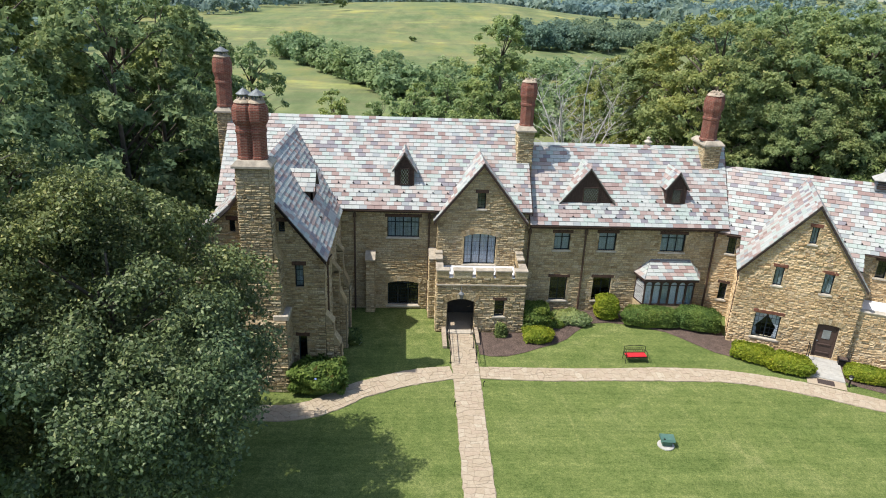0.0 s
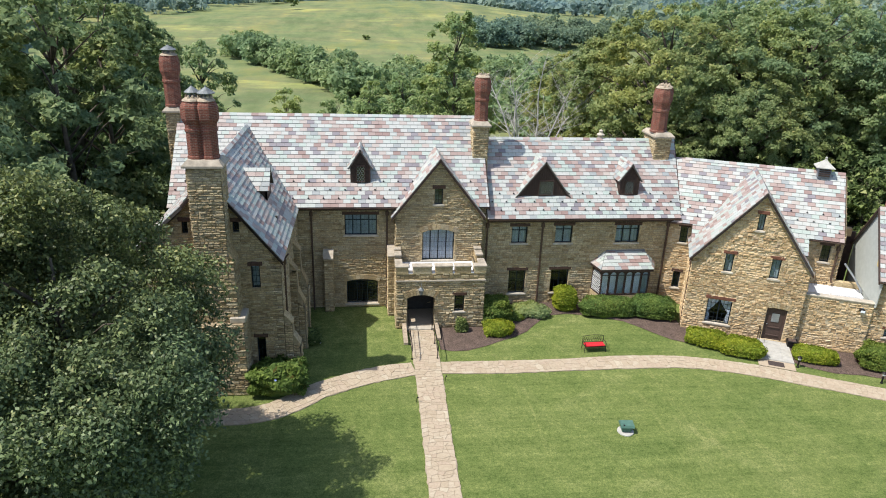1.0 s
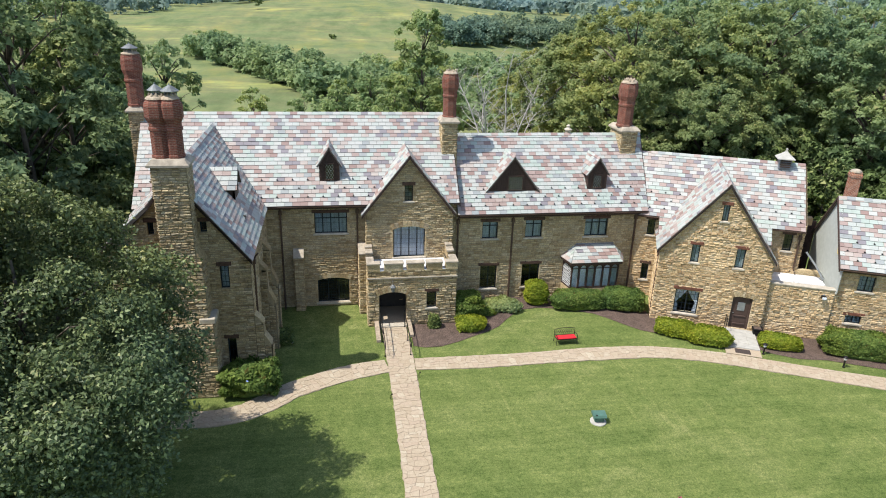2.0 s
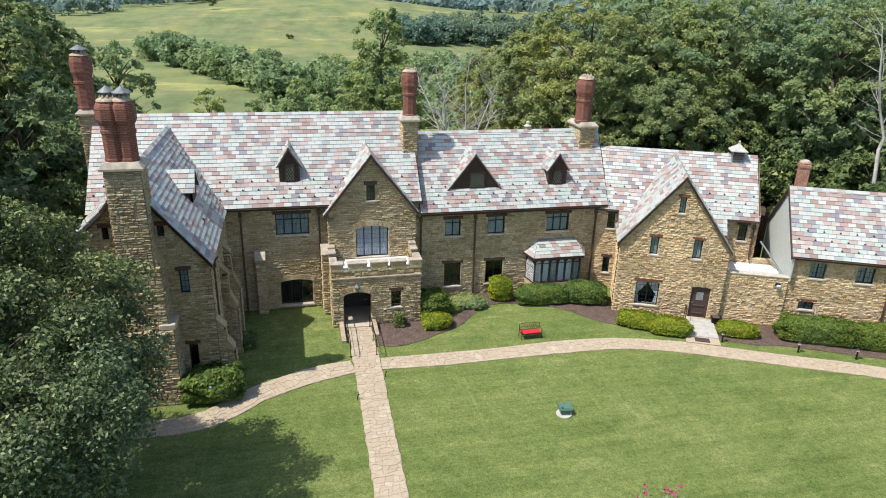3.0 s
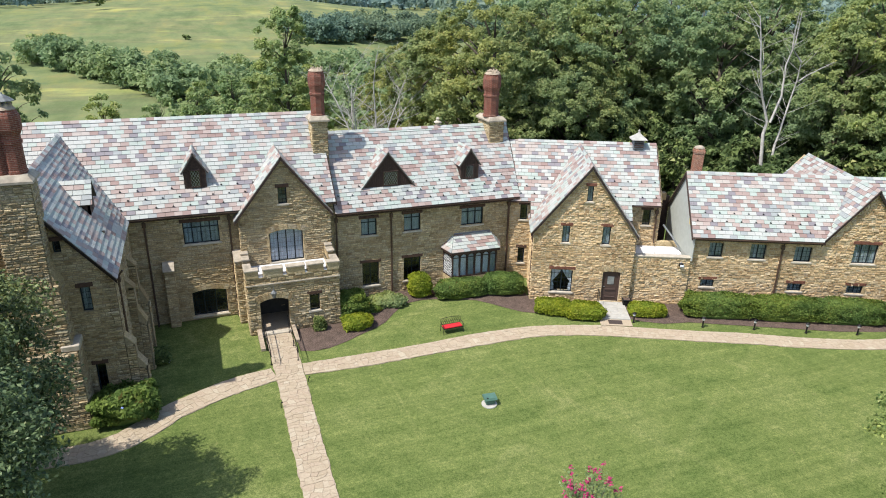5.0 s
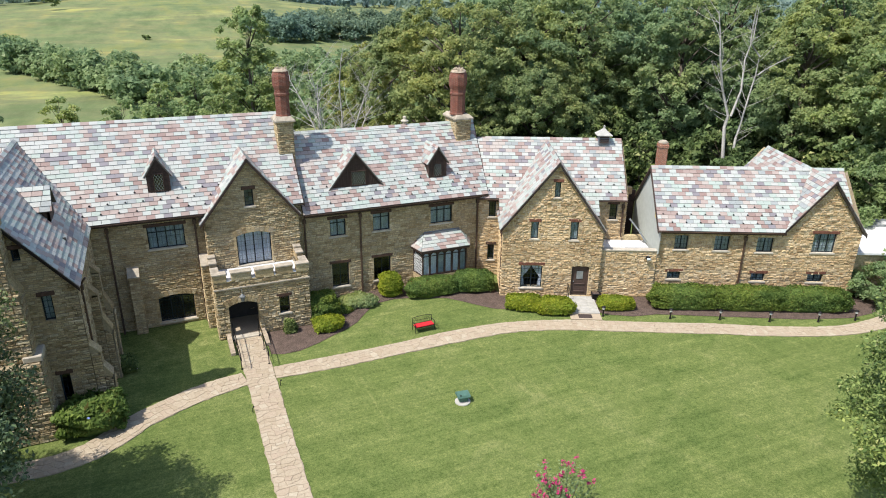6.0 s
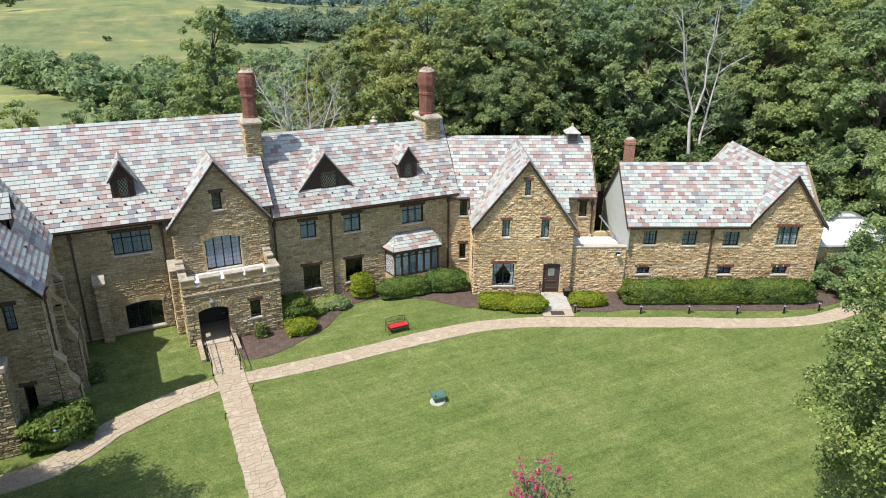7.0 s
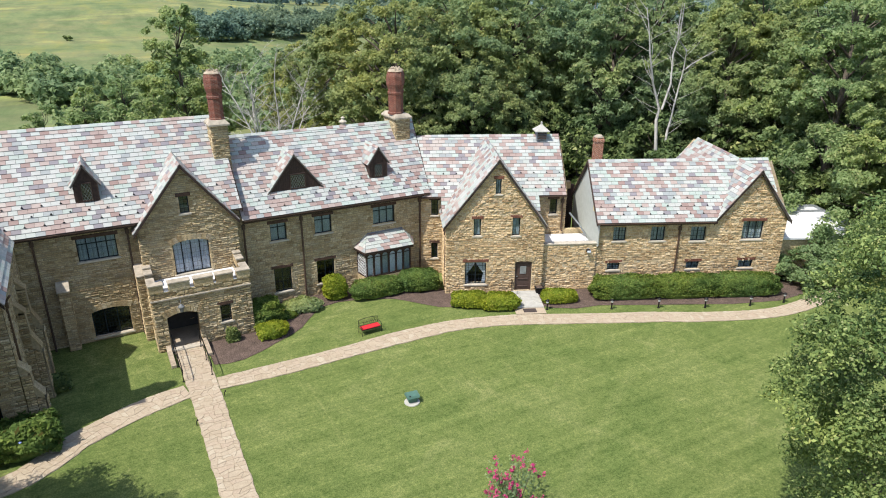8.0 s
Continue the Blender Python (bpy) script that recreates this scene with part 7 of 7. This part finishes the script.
def shrub(label, at, rx, ry, h, seed, mat, leaf=0.06, density=900, box=0.35, name="shrub", category="shrub", turn=0.0, wild=0.10):
    """A clipped or rounded shrub: a twiggy core under a close coat of leaves."""
    rng = np.random.default_rng(seed)
    ob = thing(name, label, category, Matrix.Translation((at[0], at[1], 0)) @ Matrix.Rotation(turn, 4, "Z"))
    area = 2 * math.pi * max(rx, ry) * h * 0.9 + math.pi * rx * ry
    k = int(area * density)
    d = rng.normal(size=(k, 3))
    d /= np.linalg.norm(d, axis=1, keepdims=True)
    d[:, 2] = np.abs(d[:, 2]) * 1.35 - 0.35
    p = 2 / (1 - box) if box < 0.9 else 12
    norm = (np.abs(d) ** p).sum(1) ** (1 / p)
    s = d / norm[:, None]
    lump = np.array([noise.noise(Vector((v[0] * rx * 1.6 + seed, v[1] * ry * 1.6, v[2] * h * 1.8))) for v in s])
    rad = (1 + wild * 1.6 * lump + rng.normal(size=k) * wild * 0.30)
    c = s * rad[:, None] * np.array([rx, ry, h * 0.58]) + np.array([0, 0, h * 0.42])
    c[:, 2] = np.maximum(c[:, 2], 0.03)
    n = d * 0.7 + np.array([0, 0, 0.25]) + rng.normal(size=(k, 3)) * 0.4
    n /= np.linalg.norm(n, axis=1, keepdims=True)
    leaf_mesh("foliage", c, n, leaf * rng.uniform(0.6, 1.3, k), rng, mat, ob, "dense small leaves")
    core = Shape()
    rr = random.Random(seed)
    for i in range(26):
        a, q = rr.uniform(0, 6.28), rr.uniform(0.3, 0.8)
        core.tube([(math.cos(a) * rx * 0.1, math.sin(a) * ry * 0.1, 0), (math.cos(a) * rx * q * 0.6, math.sin(a) * ry * q * 0.6, h * 0.4), (math.cos(a) * rx * q, math.sin(a) * ry * q, h * rr.uniform(0.5, 0.8))], [0.025, 0.018, 0.006], 4)
    core.make("branches", BARK, ob, "bare inner branches", "stuff")
    bm = bmesh.new()
    bmesh.ops.create_icosphere(bm, subdivisions=3, radius=1.0)
    for v in bm.verts:
        q = v.co.copy()
        nn = sum(abs(t) ** p for t in q) ** (1 / p)
        q = q / nn * (0.86 + wild * 1.2 * noise.noise(Vector((q.x * rx * 1.6 + seed, q.y * ry * 1.6, q.z * h * 1.8))))
        v.co = Vector((q.x * rx, q.y * ry, max(0.02, q.z * h * 0.58 + h * 0.42)))
    me = bpy.data.meshes.new("inner_growth")
    bm.to_mesh(me)
    bm.free()
    me.materials.append(mat)
    g = new("inner_growth", me)
    g.parent = ob
    return ob


shrub("dark green rounded shrub at the porch corner", (7.55, -2.2), 0.95, 0.85, 1.45, 401, LEAF_HEDGE, wild=0.16)
shrub("low yellow-green spreading shrub in the mulch bed", (7.5, -3.85), 0.75, 0.65, 0.75, 402, LEAF_LIME, wild=0.18)
shrub("low leafy green ground shrub in the mulch bed", (9.95, -1.45), 1.1, 0.75, 0.55, 403, LEAF_LITE, leaf=0.09, density=350, wild=0.25)
shrub("low leafy green ground shrub in the mulch bed", (8.7, -2.1), 0.7, 0.45, 0.4, 404, LEAF_HEDGE, leaf=0.09, density=350, wild=0.25)
shrub("yellow-green rounded shrub against the wall", (12.2, -0.95), 0.66, 0.62, 1.45, 405, LEAF_LIME, wild=0.14)
shrub("clipped green hedge below the bay window", (14.75, -1.85), 1.6, 0.62, 1.12, 406, LEAF_HEDGE, box=0.5, name="hedge", category="hedge", turn=-0.08)
shrub("clipped green hedge below the bay window", (17.5, -2.15), 1.2, 0.8, 1.22, 407, LEAF_HEDGE, box=0.5, name="hedge", category="hedge", turn=-0.3)
shrub("small grey-green shrub beside the porch", (5.4, -3.45), 0.32, 0.3, 0.8, 408, LEAF_DARK, leaf=0.06, density=500, wild=0.3)
p = to_lawn(1.35, -1.95)
shrub("low clipped lime-green hedge beside the door path", p, 1.02, 0.58, 0.80, 411, LEAF_LIME, box=0.4, wild=0.16, name="hedge", category="hedge", turn=-0.55)
p = to_lawn(3.1, -2.35)
shrub("low clipped lime-green hedge beside the door path", p, 1.08, 0.64, 0.82, 412, LEAF_LIME, box=0.4, wild=0.16, name="hedge", category="hedge", turn=-0.45)
p = to_lawn(6.95, -1.75)
shrub("low clipped lime-green hedge beside the door path", p, 1.02, 0.52, 0.74, 413, LEAF_LIME, box=0.5, name="hedge", category="hedge", turn=-0.43)
for k, (u0, u1) in enumerate(((9.2, 13.4), (13.1, 17.2), (16.9, 21.0))):
    shrub("long clipped dark green hedge below the small windows", to_lawn((u0 + u1) / 2, -1.35), (u1 - u0) / 2, 0.72, 1.32, 421 + k, LEAF_HEDGE, box=0.62, name="hedge", category="hedge", turn=radians(-24.5), density=700)
wsh = shrub("broad leafy shrub with one blue flower by the wing", (-4.2, -8.9), 1.2, 0.85, 1.45, 431, LEAF_HEDGE, leaf=0.11, density=480, wild=0.22)
shrub("small dark shrub against the wing", (-2.9, -4.3), 0.45, 0.45, 0.7, 432, LEAF_DARK, leaf=0.08, density=350, wild=0.3)
fl = Shape()
for i in range(24):
    a, b = i * 2.4, (i % 6) / 6
    fl.lathe(-0.05 + 0.06 * math.cos(a) * b, -0.78 + 0.06 * math.sin(a) * b, [(0.02, 1.02 - b * 0.04), (0.035, 1.05 - b * 0.04), (0.015, 1.07 - b * 0.04)], 5)
fl.make("blossom", plain("blue_petals", (0.28, 0.36, 0.75), 0.7), wsh, "pale blue flower head")

# pink flowering shrub on the lawn
cm = thing("crepe_myrtle", "tall airy shrub with bright pink flower heads", "shrub", Matrix.Translation((11.45, -21.9, 0)))
rr = random.Random(441)
stems, tips = Shape(), []
for i in range(26):
    a, q = rr.uniform(0, 6.28), rr.uniform(0.25, 1.0)
    tip = (math.cos(a) * 1.2 * q, math.sin(a) * 1.2 * q, rr.uniform(1.75, 2.95) - 0.5 * q)
    stems.tube([(math.cos(a) * 0.08, math.sin(a) * 0.08, 0), (tip[0] * 0.4, tip[1] * 0.4, tip[2] * 0.5), tip], [0.022, 0.014, 0.006], 5)
    tips.append(tip)
stems.make("stems", BARK, cm, "thin upright stems", "stuff")
rg = np.random.default_rng(442)
lc = np.concatenate([np.array([[t[0] * f, t[1] * f, t[2] * (0.45 + 0.5 * f)]]) + rg.normal(size=(20, 3)) * 0.13 for t in tips for f in (0.55, 0.75, 0.92)])
ln = rg.normal(size=lc.shape) + np.array([0, 0, 0.8])
leaf_mesh("foliage", lc, ln / np.linalg.norm(ln, axis=1, keepdims=True), 0.055 * rg.uniform(0.6, 1.3, len(lc)), rg, LEAF_MID, cm, "small green leaves")
for t in tips + [(t[0] * 0.86 + rr.uniform(-0.18, 0.18), t[1] * 0.86 + rr.uniform(-0.18, 0.18), t[2] * rr.uniform(0.84, 1.0)) for t in tips]:
    pc = np.array(t) + np.array([0, 0, 0.06]) + rg.normal(size=(22, 3)) * np.array([0.040, 0.040, 0.05])
    pn = rg.normal(size=pc.shape) + np.array([0, 0, 0.6])
    leaf_mesh("flower_head", pc, pn / np.linalg.norm(pn, axis=1, keepdims=True), 0.03 * rg.uniform(0.6, 1.3, len(pc)), rg, PINK, cm, "bright pink flower head", "stuff", aspect=0.9)

# ---- things on the ground and on the walls ----
steps = thing("porch_steps", "pale stone step with low cheek walls before the porch", "steps")
for x0, x1, y1 in ((2.04, 2.28, -4.9), (3.92, 4.14, -4.5)):
    Shape().prism([Vector((x0, -3.0, 0)), Vector((x0, y1, 0)), Vector((x0, y1, 0.14)), Vector((x0, -3.0, 0.34))], (x1 - x0, 0, 0)).make("cheek_wall", MORTARCAP, steps, "low pale stone cheek wall")
Shape().box(2.31, 3.89, -3.3, -2.9, 0.0, 0.12, 0.02).make("step", LIMESTONE, steps)


def handrail(x, label):
    r = thing("handrail", label, "handrail", Matrix.Translation((x, 0, 0)), "porch handrails")
    bar = [(0, -3.05, 0.98), (0, -3.3, 1.0), (0, -5.2, 0.92), (0, -6.45, 0.86), (0, -6.68, 0.80), (0, -6.75, 0.65)]
    Shape().tube(bar, [0.024] * 6, 6).make("rail", IRON, r)
    Shape().tube([(0, -3.3, 0.5), (0, -6.4, 0.42)], [0.014] * 2, 5).make("lower_rail", IRON, r)
    for y, z in ((-3.3, 1.0), (-4.9, 0.93), (-6.45, 0.86)):
        p = Shape().tube([(0, y, 0.0), (0, y, z)], [0.02, 0.02], 6)
        p.box(-0.05, 0.05, y - 0.05, y + 0.05, 0.02, 0.045, 0.005)
        p.make("post", IRON, r)


handrail(2.38, "black iron handrail beside the porch path")
handrail(3.74, "black iron handrail beside the porch path")

# garden bench
bench = thing("garden_bench", "black wrought-iron bench with a red cushion on the lawn", "bench", pose(12.45, -5.85, 0, 0, 0, 2) @ Matrix.Diagonal((0.9, 0.9, 0.8, 1)))
Shape().box(-0.62, 0.62, -0.46, 0.0, 0.42, 0.52, 0.045).make("cushion", RED, bench, "bright red seat cushion")
Shape().box(-0.64, 0.64, -0.46, 0.02, 0.38, 0.415, 0.01).make("seat", IRON, bench)
for x in (-0.66, 0.66):
    for y0, y1, z in ((-0.44, -0.5, 0.66), (0.04, 0.1, 0.95)):
        Shape().tube([(x, y1, 0), (x, y0, 0.2), (x, y0, z)], [0.022, 0.02, 0.018], 6).make("leg", IRON, bench)
    Shape().tube([(x, 0.05, 0.68), (x, -0.2, 0.70), (x, -0.46, 0.66), (x, -0.5, 0.58)], [0.022] * 4, 6).make("armrest", IRON, bench)
back = Shape()
back.tube([(-0.66, 0.06, 0.95), (-0.3, 0.07, 1.0), (0, 0.07, 1.03), (0.3, 0.07, 1.0), (0.66, 0.06, 0.95)], [0.02] * 5, 6)
back.tube([(-0.66, 0.03, 0.5), (0.66, 0.03, 0.5)], [0.016] * 2, 6)
for i in range(9):
    cx = -0.56 + i * 0.14
    for k, cz in enumerate((0.62, 0.80)):
        ring = [(cx + (0.07 if k else 0) + 0.085 * math.cos(t), 0.05, cz + 0.095 * math.sin(t)) for t in [j * 2 * math.pi / 9 for j in range(10)]]
        if ring[0][0] < 0.66:
            back.tube(ring, [0.010] * 10, 4, cap=False)
back.make("backrest", IRON, bench, "scrolled open ironwork back")

# green utility box
box = thing("utility_box", "green metal utility box on a round concrete pad", "utility box", pose(11.55, -13.25, 0, 0, 0, -6) @ Matrix.Scale(0.9, 4))
Shape().lathe(0, 0, [(0.41, -0.05), (0.41, 0.03), (0.38, 0.05)], 20).make("pad", CONCRETE, box, "round pale concrete pad")
Shape().box(-0.22, 0.26, -0.16, 0.20, 0.05, 0.36, 0.03).make("body", GREEN, box)
Shape().prism([Vector((-0.33, -0.26, 0.36)), Vector((-0.33, 0.28, 0.36)), Vector((-0.33, 0.24, 0.50)), Vector((-0.33, -0.20, 0.47))], (0.68, 0, 0)).make("lid", GREEN, box, "overhanging sloped green lid")
Shape().box(-0.20, -0.12, -0.215, -0.13, 0.468, 0.49, 0.004).make("latch", IRON, box)


def bollard(label, x, y):
    b = thing("path_light", label, "garden light", Matrix.Translation((x, y, 0)), "bollard lights by the path")
    Shape().lathe(0, 0, [(0.075, 0), (0.07, 0.04), (0.045, 0.06), (0.045, 0.44)], 10).make("post", IRON, b)
    Shape().lathe(0, 0, [(0.05, 0.44), (0.075, 0.46), (0.075, 0.56), (0.05, 0.58)], 10).make("lens", WHITE, b, "white light lens")
    Shape().lathe(0, 0, [(0.13, 0.58), (0.13, 0.60), (0.06, 0.66), (0.02, 0.68)], 12).make("hat", IRON, b, "small dark metal hat")


for u, v in ((9.92, -2.98), (12.84, -3.0), (15.72, -3.12), (18.62, -3.03), (20.95, -2.72), (5.98, -2.82)):
    bollard("black bollard light on the grass strip by the hedge", *to_lawn(u, v))
for x, y in ((2.34, -10.4), (3.9, -8.65)):
    st = thing("garden_stake", "short dark stake beside the straight path", "stake", Matrix.Translation((x, y, 0)))
    Shape().tube([(0, 0, 0), (0, 0, 0.22), (0.04, 0, 0.28)], [0.02, 0.02, 0.015], 6).make("rod", IRON, st)
    Shape().lathe(0.05, 0, [(0.03, 0.25), (0.045, 0.28), (0.02, 0.32)], 8).make("head", IRON, st)

# landing before the brown door
land = thing("door_landing", "landing of pale grey slabs before the brown door", "paving", TURN)
Shape().box(4.2, 5.85, -2.6, -0.25, 0.0, 0.085, 0.01).make("base", CONCRETE, land)
rr = random.Random(9)
v = -0.29
while v > -2.5:
    h = rr.uniform(0.34, 0.5)
    h = h if v - h > -2.4 else v + 2.6
    cuts = [4.2, 4.2 + rr.uniform(0.4, 0.62), 5.85 - rr.uniform(0.4, 0.62), 5.85]
    for a, b in zip(cuts, cuts[1:]):
        Shape().box(a + 0.008, b - 0.008, v - h + 0.008, v - 0.008, 0.07, 0.105 + rr.uniform(-0.004, 0.004), 0.008).make("slab", CONCRETE, land)
    v -= h
Shape().box(4.0, 5.85, -3.35, -2.6, 0.0, 0.032, 0.008).make("apron", FLAG, land, "flagstone apron joining the path")
mat_ob = thing("door_mat", "dark bristly door mat on the apron", "door mat", TURN)
Shape().box(4.5, 5.3, -3.2, -2.72, 0.032, 0.055, 0.008).make("bristles", MATRUBBER, mat_ob)
pl = thing("planter", "dark square planter beside the brown door", "planter", TURN @ Matrix.Translation((5.95, -0.55, 0)))
Shape().prism([Vector((-0.2, -0.2, 0)), Vector((0.2, -0.2, 0)), Vector((0.26, -0.2, 0.42)), Vector((-0.26, -0.2, 0.42))], (0, 0.4, 0)).make("tub", IRON, pl)
Shape().box(-0.28, 0.28, -0.24, 0.24, 0.40, 0.46, 0.02).make("rim", IRON, pl)
Shape().box(-0.2, 0.2, -0.16, 0.16, 0.44, 0.47, 0.01).make("soil", MULCH, pl)
rail = thing("handrail", "short black handrail beside the brown door", "handrail", TURN)
Shape().tube([(4.2, -0.3, 0.95), (4.2, -0.9, 0.9), (4.2, -1.0, 0.8)], [0.02] * 3, 6).make("rail", IRON, rail)
for y in (-0.35, -0.92):
    Shape().tube([(4.2, y, 0.08), (4.2, y, 0.92)], [0.018] * 2, 6).make("post", IRON, rail)

# lamps on the walls
lan = thing("wall_lantern", "grey hanging lantern above the porch opening", "lantern", Matrix.Translation((3.08, PY - 0.12, 0)))
Shape().tube([(0, 0.1, 2.9), (0, -0.06, 2.9), (0, -0.12, 2.8), (0, -0.12, 2.66)], [0.016] * 4, 6).make("bracket", ZINC, lan)
Shape().lathe(0, -0.12, [(0.03, 2.68), (0.17, 2.54), (0.18, 2.50), (0.14, 2.49)], 8).make("hood", HOODMETAL, lan, "grey metal lantern hood")
Shape().lathe(0, -0.12, [(0.13, 2.49), (0.09, 2.24), (0.03, 2.20)], 8).make("glass", HOODMETAL, lan, "frosted lantern glass")
wl = thing("wall_light", "dark metal floodlight on the link wall", "wall light", TURN @ Matrix.Translation((9.05, 0, 0)))
Shape().box(-0.07, 0.07, -0.08, 0.02, 2.68, 2.84, 0.015).make("backplate", ZINC, wl)
Shape().box(-0.14, 0.14, -0.30, -0.08, 2.62, 2.80, 0.04).make("head", IRON, wl)
Shape().box(-0.11, 0.11, -0.31, -0.28, 2.63, 2.76, 0.01).make("lens", CURTAIN, wl)

# equipment on the flat link roof
du = thing("roof_duct", "long white ribbed duct lying on the flat roof", "duct", TURN)
Shape().box(7.7, 9.3, 0.75, 1.35, 2.70, 3.10, 0.08).make("casing", MEMBRANE, du)
for i in range(15):
    Shape().box(7.78 + i * 0.10, 7.83 + i * 0.10, 0.73, 1.37, 2.70, 3.125, 0.02).make("rib", WHITE, du)
Shape().box(7.9, 9.25, 0.45, 0.62, 2.70, 2.84, 0.03).make("tray", ZINC, du)
pi = thing("drain_pipe", "pale metal pipe sloping across the gap", "pipe", TURN)
Shape().tube([(8.5, 3.0, 4.2), (9.1, 2.5, 3.5), (9.5, 2.2, 2.9), (9.5, 2.2, 2.7)], [0.06] * 4, 8).make("tube", ZINC, pi)

# fallen stick in the bed
sk = thing("fallen_branch", "bleached fallen branch in the mulch bed", "branch", pose(8.9, -1.75, 0.07, 0, 0, -35))
Shape().tube([(-0.5, 0, 0.02), (-0.1, 0.05, 0.06), (0.35, 0.0, 0.04), (0.7, 0.08, 0.0)], [0.03, 0.028, 0.02, 0.008], 6).make("wood", DEADWOOD, sk)

# scraps of paper on the shaded grass by the wing
for x, y, a in ((-2.66, -4.12, 25), (-2.5, -4.42, 70)):
    sc = thing("paper_scrap", "crumpled white paper scrap on the grass", "litter", pose(x, y, 0, 0, 0, a))
    Shape().prism([Vector((-0.13, -0.05, 0.01)), Vector((0.0, -0.06, 0.04)), Vector((0.13, -0.04, 0.012)), Vector((0.02, -0.05, 0.028))], (0.01, 0.11, 0.006)).make("sheet", WHITE, sc)
